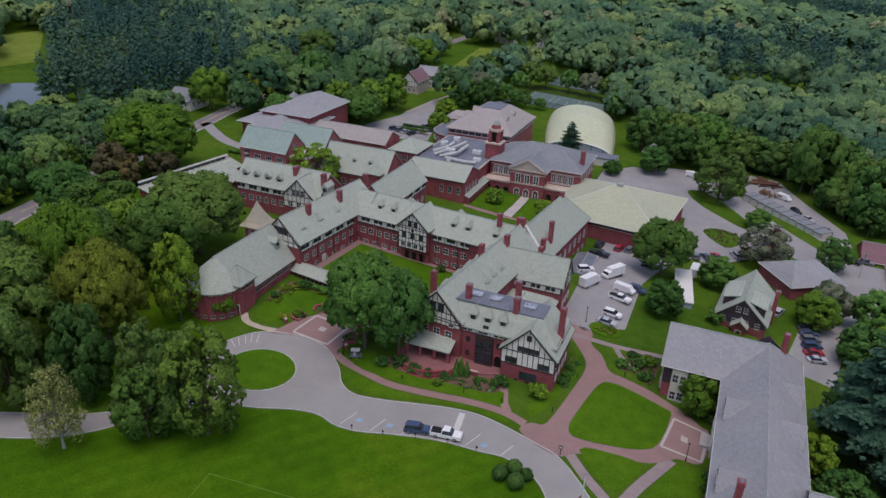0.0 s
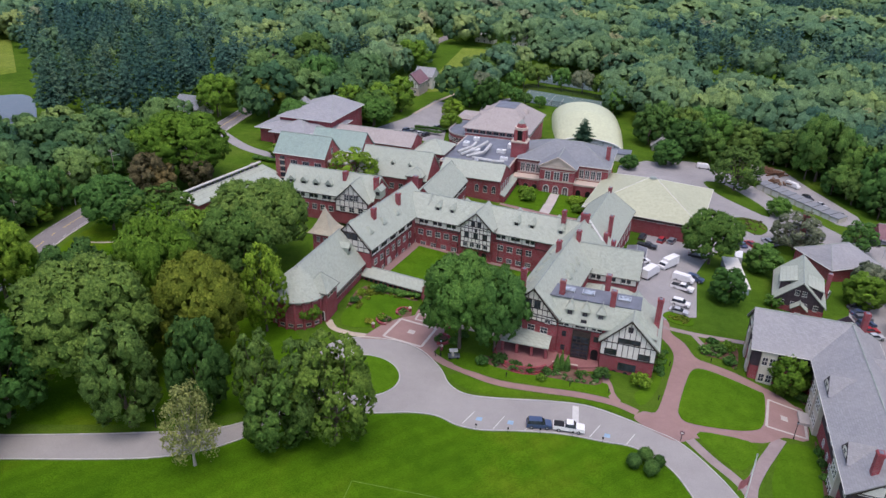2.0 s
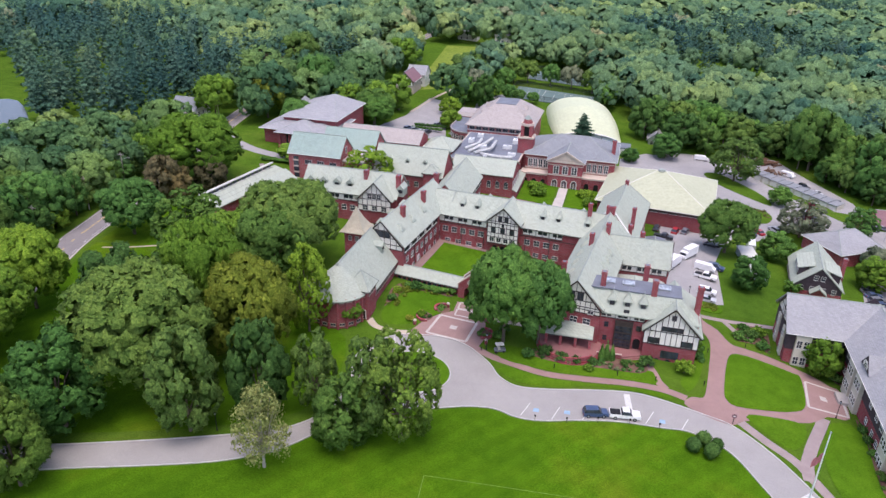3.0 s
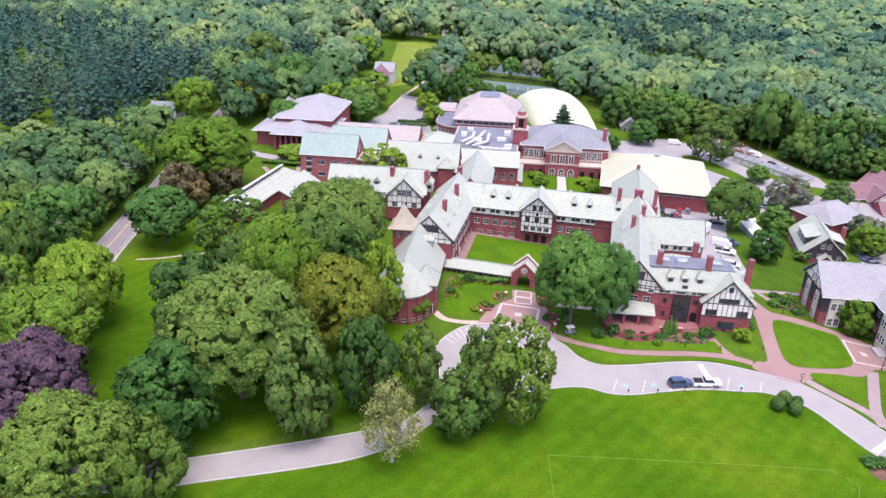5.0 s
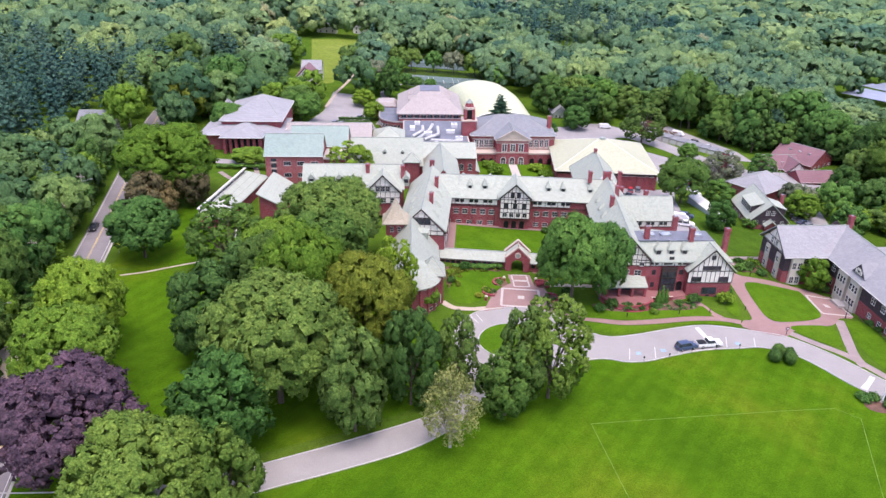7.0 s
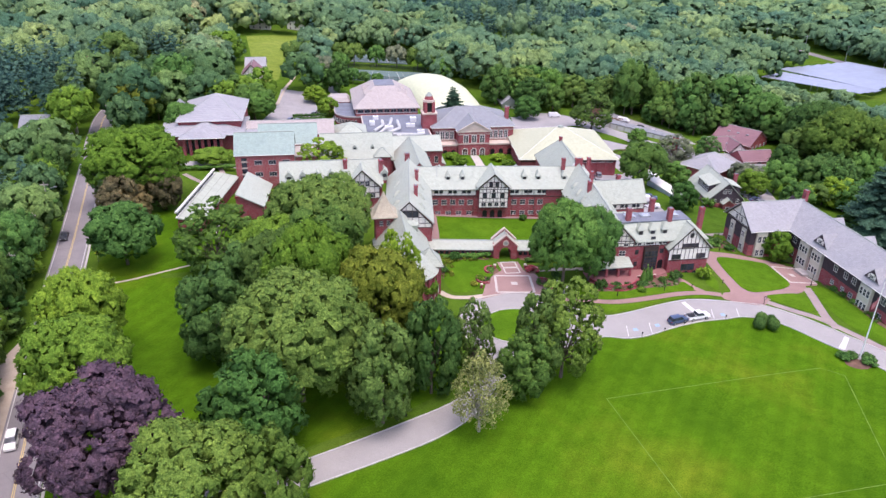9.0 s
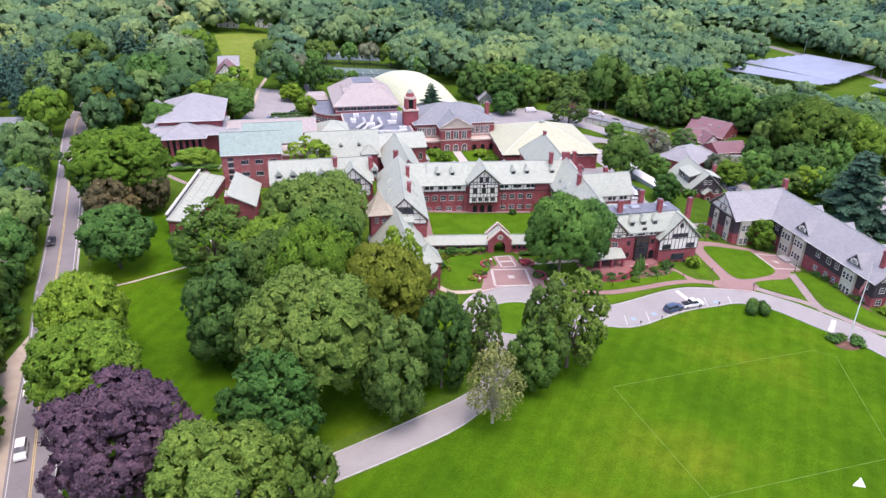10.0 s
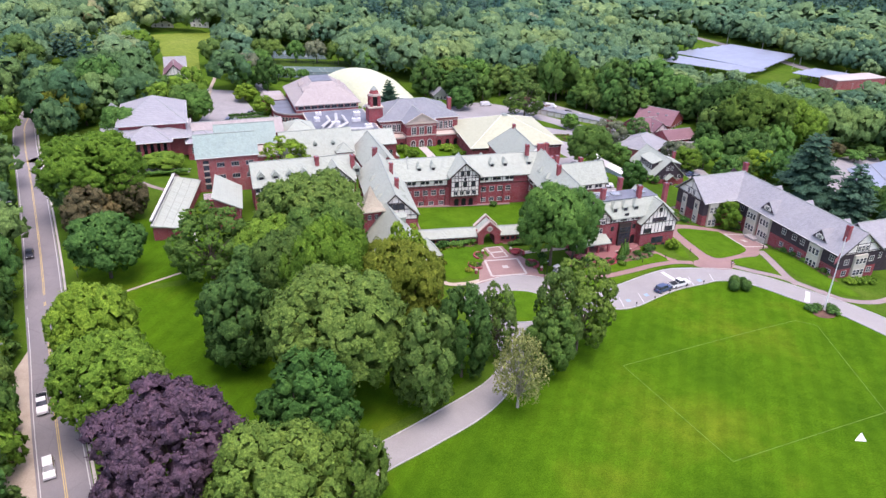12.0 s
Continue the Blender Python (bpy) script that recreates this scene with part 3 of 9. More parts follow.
drape("car_park", [(-29, 145), (-22, 143.5), (-19, 147), (-14, 150), (-14, 176), (-11, 190), (-6, 204), (2, 216), (-6, 220), (-9, 204.4), (-29, 203.4)], LOT_TAR, 0.05, "grey asphalt car park behind the school", "car park")
drape("road", offset_line(smooth_line([(-34, 268), (-24, 284), (-10, 287), (4, 272), (18, 251), (34, 232), (42, 214), (38, 192), (31, 172), (28, 155)], 6), 4.6) + offset_line(smooth_line([(-34, 268), (-24, 284), (-10, 287), (4, 272), (18, 251), (34, 232), (42, 214), (38, 192), (31, 172), (28, 155)], 6), -4.6)[::-1], LOT_TAR, 0.06, "grey asphalt service road past garages", "road")
ribbon("road", smooth_line([(-2, 208), (10, 222), (22, 232), (36, 232)], 6), 9, LOT_TAR, 0.07, "asphalt link between car parks", "road")
drape("car_park", [(-9, 203), (2, 212), (13, 226), (24, 241), (12, 258), (2, 275), (-8, 286), (-34, 284), (-44, 272), (-44, 259), (-30, 241), (-9, 240)], LOT_TAR, 0.055, "asphalt yard round the gymnasium", "car park")
drape("lawn", smooth_line([(-11, 268), (-6.6, 258), (2.4, 249), (11, 243), (10, 252), (3.3, 262), (-5, 271)], 3, True), GRASS, 0.15, "rough grass island beside the service road", "lawn", thick=0.15)
drape("lawn", smooth_line([(-22, 146.2), (-20.5, 149), (-17, 149.4), (-14.6, 147.2), (-15.6, 144.6), (-19.5, 144)], 3, True), LAWN_FINE, 0.16, "planted grass island at the car park corner", "lawn", thick=0.15)
drape("lawn", smooth_line([(-2.4, 232), (1.6, 237.3), (8, 236.2), (9.6, 229.7), (5.2, 223.3)], 3, True), GRASS, 0.15, "small rough grass island in the yard", "lawn", thick=0.15)
drape("car_park", [(9, 284), (34, 249), (44, 249), (43, 262), (30, 285), (21, 304), (8, 304)], LOT_TAR, 0.09, "asphalt storage yard behind the garages", "car park")
ribbon("pavement", [(-62.5, 206), (-62.5, 216), (-62.5, 227)], 3.4, CONCRETE, 0.07, "pale paved walk to the school entrance", "pavement")
ribbon("pavement", [(-78, 207), (-60, 205), (-46, 206)], 2.2, PATH_BRICK, 0.06, "brick cross walk in the inner court", "pavement")
for ring_ in ([(-76.5, 209), (-65, 208), (-65, 227), (-76.5, 227)], [(-60, 208), (-48, 208), (-48, 227), (-60, 227)]):
    drape("lawn", ring_, LAWN_FINE, 0.08, "bright lawn in the inner court", "lawn")
ribbon("pavement", [(-91.6, 136), (-90.6, 146), (-89.6, 156.6)], 2.2, PATH_BRICK, 0.12, "brick walk along the courtyard wall", "pavement")
ribbon("pavement", [(-92, 157.3), (-74, 155.6), (-57, 153.9)], 1.4, PATH_BRICK, 0.125, "brick walk along the courtyard wall", "pavement")
drape("car_park", [(40, 205), (70, 215), (60, 238), (38, 236)], LOT_TAR, 0.08, "asphalt yard before plum-roofed garages", "car park")
drape("car_park", [(22, 160), (31, 158), (38, 178), (36, 200), (28, 190)], LOT_TAR, 0.075, "asphalt car park beside a dark cottage", "car park")
drape("car_park", [(48, 128), (86, 138), (120, 165), (150, 200), (110, 195), (70, 160), (46, 140)], LOT_TAR, 0.07, "asphalt car park beyond the trees", "car park")
drape("car_park", [(-146, 262), (-128, 256), (-116, 262), (-122, 285), (-126, 320), (-140, 322), (-141, 285)], LOT_TAR, 0.06, "pale asphalt car park with a hedge island", "car park")
ribbon("road", smooth_line([(-116, 270), (-112, 300), (-116, 330), (-108, 352)], 5), 5, LOT_TAR, 0.07, "asphalt lane to the tennis courts", "road")
ribbon("road", smooth_line([(-200, 225), (-178, 210), (-160, 206), (-150, 204)], 6), 4.5, LOT_TAR, 0.06, "grey lane to the school hall", "road")
ribbon("pavement", smooth_line([(-141, 292), (-139, 320), (-135, 350), (-132, 385)], 6), 2.2, GRAVEL, 0.06, "sandy footpath towards a meadow", "pavement")
for pts in ([(-156, 204), (-152, 190), (-150, 176)], [(-166, 196), (-158, 186), (-150, 181)]):
    ribbon("pavement", smooth_line(pts, 4), 1.6, PATH_GREY, 0.06, "grey footpath across a lawn", "pavement")
drape("meadow", [(-168, 462), (-127, 484), (-141, 412), (-142, 342), (-153, 326), (-158, 380)], HAY, 0.08, "pale mown meadow edged by woods", "meadow", grid=10)
drape("meadow", [(-446, 322), (-440, 350), (-356, 275), (-361, 252)], HAY, 0.08, "open meadow far behind the woods", "meadow", grid=10)
drape("water", smooth_line([(-346, 223), (-326, 231), (-309, 238), (-270, 203), (-261, 186), (-290, 184), (-330, 202)], 4, True), glass_mat("pond_water", (0.06, 0.065, 0.07), 0.1), 0.1, "small grey woodland pond", "pond")
for x0, y0, x1, y1 in ((-104, 350, -62, 378), (-103, 400, -68, 426)):
    drape("tennis_court", [(x0, y0), (x1, y0), (x1, y1), (x0, y1)], COURT, 0.08, "green tennis courts with white lines", "tennis court", grid=8)
    for k in range(3):
        cx = x0 + (x1 - x0) * (k + 0.5) / 3
        for a, b in (((cx - 5.5, y0 + 3), (cx - 5.5, y1 - 3)), ((cx + 5.5, y0 + 3), (cx + 5.5, y1 - 3)), ((cx - 5.5, y0 + 3), (cx + 5.5, y0 + 3)), ((cx - 5.5, y1 - 3), (cx + 5.5, y1 - 3)), ((cx, y0 + 8), (cx, y1 - 8))):
            ribbon("court_line", [a, b], 0.15, MARK, 0.1, "white line on a tennis court", "court line")

# painted marks on the drive and the sports lawn
for a, b in (((-55.8, 89.6), (-54.6, 93.8)), ((-50, 90.2), (-48.9, 94.4)), ((-44.4, 91.8), (-43.2, 96)), ((-32.8, 94.3), (-31.4, 98.4)), ((-26.4, 94.3), (-25, 98.2)), ((-86.9, 107.6), (-85.6, 104.6)), ((-88.2, 106.7), (-86.6, 104)), ((-89.2, 105.6), (-87.4, 103.2)), ((-90.2, 104.4), (-88.2, 102.2)), ((-91, 103), (-88.8, 101.4))):
    ribbon("parking_line", [a, b], 0.16, MARK, 0.06, "white painted parking line on the drive", "parking line")
ribbon("crossing_mark", [(-35.4, 94.2), (-36.6, 102.4)], 1.2, MARK, 0.055, "broad white painted crossing stripe on the drive", "crossing mark")
ribbon("crossing_mark", [(-5.6, 84.6), (-10.2, 80)], 1.3, MARK, 0.055, "broad white painted crossing stripe on the drive", "crossing mark")
for x, y in ((-53.2, 91.9), (-47.4, 93), (-29.8, 95.8)):
    drape("parking_symbol", [(x - 0.6, y - 0.5), (x + 0.6, y - 0.4), (x + 0.5, y + 0.7), (x - 0.5, y + 0.6)], MARK_B, 0.06, "blue painted parking symbol on the drive", "parking symbol")
field = [(-68.8, 69.1), (-65.7, 39.1), (-28.3, 41.5), (-16.5, 70.5), (-20, 73.5), (-68.8, 69.1)]
for a, b in zip(field, field[1:]):
    ribbon("pitch_line", [tuple(Vector(a).lerp(Vector(b), k / 8)) for k in range(9)], 0.12, MARK_FAINT, 0.065, "faint white pitch line on the sports lawn", "pitch line")


# ---- parts of buildings ----
MESHES = {}
TURN_OF = {"S": 0, "E": 90, "N": 180, "W": -90}


def window_meshes(w, h, cols, rows, arched, trim, f=0.052):
    """A framed window with glazing bars, and its pane; the wall side is y = 0, the front faces -y."""
    key = (w, h, cols, rows, arched, trim.name, f)
    if key in MESHES:
        return MESHES[key]
    d = 0.1
    t = 0.43 * f
    xs, zs = [-w / 2 - f, -w / 2], [-0.14, 0.0]
    for k in range(1, cols):
        xs += [-w / 2 + w * k / cols - t, -w / 2 + w * k / cols + t]
    for k in range(1, rows):
        zs += [h * k / rows - 0.03, h * k / rows + 0.03]
    xs += [w / 2, w / 2 + f]
    zs += [h] if arched else [h, h + f]
    nx, nz = len(xs) - 1, len(zs) - 1
    filled = lambda i, j: 0 <= i < nx and 0 <= j < nz and (i % 2 == 0 or j % 2 == 0)
    g = Geo()
    at = {}

    def corner(x, y, z):
        k = (round(x, 4), round(y, 4), round(z, 4))
        if k not in at:
            at[k] = len(g.v)
            g.v.append((x, y, z))
        return at[k]

    def quad(*pts):
        g.f.append(tuple(corner(*q) for q in pts))

    for i in range(nx):
        for j in range(nz):
            if not filled(i, j):
                continue
            x0, x1, z0, z1 = xs[i], xs[i + 1], zs[j], zs[j + 1]
            quad((x0, -d, z0), (x1, -d, z0), (x1, -d, z1), (x0, -d, z1))
            if not filled(i - 1, j):
                quad((x0, 0.02, z0), (x0, -d, z0), (x0, -d, z1), (x0, 0.02, z1))
            if not filled(i + 1, j):
                quad((x1, -d, z0), (x1, 0.02, z0), (x1, 0.02, z1), (x1, -d, z1))
            if not filled(i, j - 1):
                quad((x0, 0.02, z0), (x1, 0.02, z0), (x1, -d, z0), (x0, -d, z0))
            if not filled(i, j + 1):
                quad((x0, -d, z1), (x1, -d, z1), (x1, 0.02, z1), (x0, 0.02, z1))
    if arched:
        ro, ri = w / 2 + f, w / 2
        for k in range(8):
            (a, b), (c, e) = ((math.cos(math.pi * u / 8), math.sin(math.pi * u / 8)) for u in (k, k + 1))
            quad((a * ri, -d, h + b * ri), (a * ro, -d, h + b * ro), (c * ro, -d, h + e * ro), (c * ri, -d, h + e * ri))
            quad((a * ro, -d, h + b * ro), (a * ro, 0.02, h + b * ro), (c * ro, 0.02, h + e * ro), (c * ro, -d, h + e * ro))
            quad((a * ri, 0.02, h + b * ri), (a * ri, -d, h + b * ri), (c * ri, -d, h + e * ri), (c * ri, 0.02, h + e * ri))
    p = Geo()
    ring = [(-w / 2, 0), (w / 2, 0), (w / 2, h)] + ([(math.cos(math.pi * k / 8) * w / 2, h + math.sin(math.pi * k / 8) * w / 2) for k in range(1, 8)] if arched else []) + [(-w / 2, h)]
    p.solid([(x, -0.03, z) for x, z in ring] + [(x, 0.02, z) for x, z in ring], [tuple(range(len(ring)))] + [(i, (i + 1) % len(ring), len(ring) + (i + 1) % len(ring), len(ring) + i) for i in range(len(ring))])
    MESHES[key] = (g.mesh("window", trim), p.mesh("pane", GLASS))
    return MESHES[key]


def window(parent, x, y, z, facing, w=1.1, h=1.6, cols=2, rows=2, arched=False, trim=None, f=0.052):
    frame_mesh, pane_mesh = window_meshes(w, h, cols, rows, arched, trim or WHITE, f)
    ob = part("window", frame_mesh, parent, (x, y, z), TURN_OF[facing] if isinstance(facing, str) else facing)
    pane = new("pane", pane_mesh)
    pane.parent = ob
    return ob


def window_row(parent, facing, fixed, start, end, n, z, skip=(), **kw):
    """n windows evenly along a wall that faces S, N, E or W, at the given coordinate of the wall."""
    for k in range(n):
        if k in skip:
            continue
        u = start + (end - start) * (k + 0.5) / n
        window(parent, *((u, fixed) if facing in "SN" else (fixed, u)), z, facing, **kw)


def roof(parent, x0, x1, y0, y1, ze, zr, axis, mat, in0=0.0, in1=0.0, over=0.55, thick=0.28, name="roof"):
    """A gable, hip or pyramid roof over a rectangle: the ridge stops in0 and in1 short of the two ends."""
    if axis == "x":
        ends = (x0 - (over * 0.6 if in0 == 0 else over), x1 + (over * 0.6 if in1 == 0 else over))
        ym = (y0 + y1) / 2
        e = [(ends[0], y0 - over), (ends[1], y0 - over), (ends[1], y1 + over), (ends[0], y1 + over)]
        r = [(x0 + in0 if in0 else ends[0], ym), (x1 - in1 if in1 else ends[1], ym)]
    else:
        ends = (y0 - (over * 0.6 if in0 == 0 else over), y1 + (over * 0.6 if in1 == 0 else over))
        xm = (x0 + x1) / 2
        e = [(x1 + over, ends[0]), (x1 + over, ends[1]), (x0 - over, ends[1]), (x0 - over, ends[0])]
        r = [(xm, y0 + in0 if in0 else ends[0]), (xm, y1 - in1 if in1 else ends[1])]
    zl = ze
    top = [(*p, zl) for p in e] + [(*p, zr) for p in r]
    low = [(x, y, z - thick) for x, y, z in top]
    faces = [(0, 1, 5, 4), (2, 3, 4, 5)] + ([(3, 0, 4)] if in0 else []) + ([(1, 2, 5)] if in1 else [])
    under = [tuple(6 + i for i in reversed(f)) for f in faces]
    rims = [(0, 1), (2, 3)] + ([(3, 0)] if in0 else [(3, 4), (4, 0)]) + ([(1, 2)] if in1 else [(1, 5), (5, 2)])
    rim = [(6 + a, 6 + b, b, a) for a, b in rims]
    ob = Geo().solid(top + low, faces + under + rim).done(name, mat, parent)
    g = Geo()
    if (Vector(top[5]) - Vector(top[4])).length > 0.5:
        g.tube((r[0][0], r[0][1], zr + 0.03), (r[1][0], r[1][1], zr + 0.03), 0.14, 0.14, 6)
    for a, b, inn in ((0, 4, in0), (3, 4, in0), (1, 5, in1), (2, 5, in1)):
        if inn:
            g.tube(top[a], top[b], 0.09, 0.09, 5)
    if g.v:
        g.done("ridge_cap", WHITE if mat is MEMBRANE else COPPER, ob)
    long = ((0, 1), (2, 3)) + (((3, 0),) if in0 else ()) + (((1, 2),) if in1 else ())
    for a, b in long:
        Geo().tube((top[a][0], top[a][1], zl - 0.1), (top[b][0], top[b][1], zl - 0.1), 0.1, 0.1, 5).done("gutter", TIMBER if mat in (SLATE,) else WHITE, ob)
    return ob


def walls(parent, x0, x1, y0, y1, z0, ze, mat, axis=None, zr=None, g0=True, g1=True, name="wall"):
    """Outer walls up to the eaves, with gable triangles at the ends of the ridge."""
    g = Geo().box(x0, y0, z0, x1, y1, ze)
    if axis == "x":
        ym = (y0 + y1) / 2
        for x, on in ((x0, g0), (x1, g1)):
            if on:
                s = 0.3 if x == x0 else -0.3
                g.solid([(x, y0, ze), (x, y1, ze), (x, ym, zr - 0.15), (x + s, y0, ze), (x + s, y1, ze), (x + s, ym, zr - 0.15)], [(0, 2, 1), (3, 4, 5), (0, 1, 4, 3), (1, 2, 5, 4), (2, 0, 3, 5)])
    elif axis == "y":
        xm = (x0 + x1) / 2
        for y, on in ((y0, g0), (y1, g1)):
            if on:
                s = 0.3 if y == y0 else -0.3
                g.solid([(x0, y, ze), (x1, y, ze), (xm, y, zr - 0.15), (x0, y + s, ze), (x1, y + s, ze), (xm, y + s, zr - 0.15)], [(0, 1, 2), (3, 5, 4), (0, 3, 4, 1), (1, 4, 5, 2), (2, 5, 3, 0)])
    return g.done(name, mat, parent)


def beam_mesh(mat):
    key = ("beam", mat.name)
    if key not in MESHES:
        MESHES[key] = Geo().box(-0.5, -0.5, -0.5, 0.5, 0.5, 0.5).mesh("timber", mat)
    return MESHES[key]


def beam(parent, a, b, w=0.2, d=0.14, mat=None, name="timber"):
    """A straight timber from a to b (world metres), w wide and d deep."""
    a, b = Vector(a), Vector(b)
    ob = new(name, beam_mesh(mat or TIMBER))
    ob.parent = parent
    dz = (b - a)
    side = Vector((dz.x, dz.y, 0))
    if side.length < 1e-4:
        rot = Matrix.Identity(3)
    else:
        q = dz.normalized()
        n = Vector((0, 0, 1)).cross(side.normalized()).normalized()
        rot = Matrix((q.cross(n) * -1, n, q)).transposed()
    ob.matrix_basis = Matrix.Translation((a + b) / 2 - base_of(parent)) @ rot.to_4x4() @ Matrix.Diagonal((w, d, dz.length, 1))
    return ob


def frame_wall(parent, facing, fixed, u0, u1, z0, z1, studs, apex=None, rails=(), proud=0.1, rake_low=None):
    """White stucco with dark timbers on a wall; apex = (u, z) makes it a gable over z1."""
    sgn = -1 if facing in "SW" else 1
    f = fixed + sgn * proud

    def P(u, z, extra=0.0):
        return (u, f + sgn * extra, z) if facing in "SN" else (f + sgn * extra, u, z)
    ring = [(u0, z0), (u1, z0), (u1, z1)] + ([apex] if apex else []) + [(u0, z1)]
    n = len(ring)
    g = Geo().solid([P(u, z) for u, z in ring] + [P(u, z, -proud - 0.05) for u, z in ring], [tuple(range(n)), tuple(reversed(range(n, 2 * n)))] + [(i, (i + 1) % n, n + (i + 1) % n, n + i) for i in range(n)])
    panel = g.done("stucco_panel", PLASTER, parent, "white stucco panel with dark timbers")

    def top_at(u):
        if not apex:
            return z1
        return z1 + (apex[1] - z1) * (1 - abs(u - apex[0]) / max(apex[0] - u0 if u < apex[0] else u1 - apex[0], 0.01))
    studs = max(2, round(studs * 0.7))
    for k in range(studs + 1):
        u = u0 + (u1 - u0) * k / studs
        t = top_at(u)
        if t - z0 > 0.3:
            beam(panel, P(u, z0, 0.03), P(u, t, 0.03), 0.13, 0.1)
    for z in (z0 + 0.1, z1) + tuple(rails):
        a, b = u0, u1
        if apex and z > z1:
            k = (z - z1) / (apex[1] - z1)
            a, b = u0 + (apex[0] - u0) * k, u1 - (u1 - apex[0]) * k
        if b - a > 0.4:
            beam(panel, P(a, z, 0.035), P(b, z, 0.035), 0.17, 0.11)
    if apex:
        for u in (u0, u1):
            du = (u - apex[0]) * 0.07
            beam(panel, P(u + du, z1 - (apex[1] - z1) * 0.07, 0.42), P(apex[0], apex[1] + 0.05, 0.42), 0.3, 0.14, name="bargeboard")
    return panel


def chimney(parent, x, y, z0, z1, w=1.0, d=1.3):
    z1 -= 0.7
    g = Geo().box(x - w / 2, y - d / 2, z0, x + w / 2, y + d / 2, z1 - 0.5)
    g.box(x - w / 2 - 0.1, y - d / 2 - 0.1, z1 - 0.5, x + w / 2 + 0.1, y + d / 2 + 0.1, z1 - 0.22)
    g.box(x - w / 2 - 0.02, y - d / 2 - 0.02, z1 - 0.22, x + w / 2 + 0.02, y + d / 2 + 0.02, z1)
    ob = g.done("chimney", BRICK, parent)
    Geo().box(x - w * 0.32, y - d * 0.36, z1 - 0.1, x + w * 0.32, y + d * 0.36, z1 + 0.06).done("flue_cap", LEAD, ob)
    return ob


def gable_front(dormer, w, h):
    """A dark boarded dormer gable with white stucco panels."""
    top = w * 0.62 - 0.3
    y = -0.34
    half = w / 2 + 0.05
    tri = [(-half, h), (half, h), (0, h + top)]
    g = Geo().solid([(x, y, z) for x, z in tri] + [(x, y + 0.08, z) for x, z in tri], [(0, 1, 2), (5, 4, 3), (0, 3, 4, 1), (1, 4, 5, 2), (2, 5, 3, 0)])
    ob = new("gable_boarding", g.mesh("gable_boarding", SHINGLE_WALL))
    ob.parent = dormer
    g = Geo()
    for u0, u1 in ((-0.27, -0.17), (-0.13, 0.13), (0.17, 0.27)):
        a, b = u0 * w, u1 * w
        ta, tb = (0.8 * top * (1 - abs(v) / half) for v in (a, b))
        g.solid([(a, y - 0.04, h + 0.2), (b, y - 0.04, h + 0.2), (b, y - 0.04, h + max(0.3, tb)), (a, y - 0.04, h + max(0.3, ta)), (a, y, h + 0.2), (b, y, h + 0.2), (b, y, h + max(0.3, tb)), (a, y, h + max(0.3, ta))],
                [(0, 1, 2, 3), (0, 4, 5, 1), (1, 5, 6, 2), (2, 6, 7, 3), (3, 7, 4, 0)])
    ob = new("stucco_infill", g.mesh("stucco_infill", PLASTER))
    ob.parent = dormer
    g = Geo().box(-0.09 * w, y - 0.07, h + 0.35, -0.015 * w, y - 0.03, h + 0.42 * top).box(0.015 * w, y - 0.07, h + 0.35, 0.09 * w, y - 0.03, h + 0.42 * top)
    ob = new("gable_light", g.mesh("gable_light", GLASS))
    ob.parent = dormer


def hood_dormer(parent, x, y, z, facing, w=1.3, h=1.5, depth=2.6, mat=None, gabled=True):
    """A small roof dormer with its own gable or hipped hood, cheeks and window."""
    mat = mat or SLATE
    key = ("dormer", w, h, depth, mat.name, gabled)
    if key not in MESHES:
        b = Geo().box(-w / 2, 0, -0.9, w / 2, depth, h)
        if gabled:
            b.solid([(-w / 2, 0, h), (w / 2, 0, h), (0, 0, h + w * 0.55), (-w / 2, 0.2, h), (w / 2, 0.2, h), (0, 0.2, h + w * 0.55)], [(0, 1, 2), (3, 5, 4), (0, 3, 4, 1), (1, 4, 5, 2), (2, 5, 3, 0)])
        r = Geo()
        o, k = 0.25, w * (0.62 if gabled else 0.95)
        f0 = -0.3
        apex = f0 if gabled else w * 0.5
        top = [(-w / 2 - o, f0, h - 0.12), (w / 2 + o, f0, h - 0.12), (w / 2 + o, depth, h - 0.12), (-w / 2 - o, depth, h - 0.12), (0, apex, h + k), (0, depth, h + k)]
        low = [(a, c, e - 0.14) for a, c, e in top]
        r.solid(top + low, [(1, 2, 5, 4), (3, 0, 4, 5), (0, 1, 4), (2, 3, 5), (7, 10, 11, 8), (9, 11, 10, 6), (0, 6, 7, 1), (1, 7, 8, 2), (3, 9, 6, 0)])
        MESHES[key] = (b.mesh("dormer", mat), r.mesh("dormer_roof", mat))
    bm, rm = MESHES[key]
    ob = part("dormer", bm, parent, (x, y, z), TURN_OF[facing])
    rr = new("dormer_roof", rm)
    rr.parent = ob
    fm, pm = window_meshes(w * 0.62, h * 0.66, 2, 2, False, TIMBER if mat is SLATE else WHITE)
    wd = new("dormer_window", fm)
    wd.parent = ob
    wd.location = (0, -0.01, h * 0.18)
    tagged(wd, "small framed dormer window")
    g = new("dormer_pane", pm)
    g.parent = ob
    g.location = (0, -0.01, h * 0.18)
    return ob


def skylight(parent, x, y, z, w=1.4, d=2.2, tilt=0.0):
    ob = Geo().box(x - w / 2, y - d / 2, z - 0.1, x + w / 2, y + d / 2, z + 0.35).done("skylight", STEEL, parent)
    Geo().box(x - w / 2 + 0.12, y - d / 2 + 0.12, z + 0.33, x + w / 2 - 0.12, y + d / 2 - 0.12, z + 0.42).done("pane", glass_pale(), ob)
    return ob


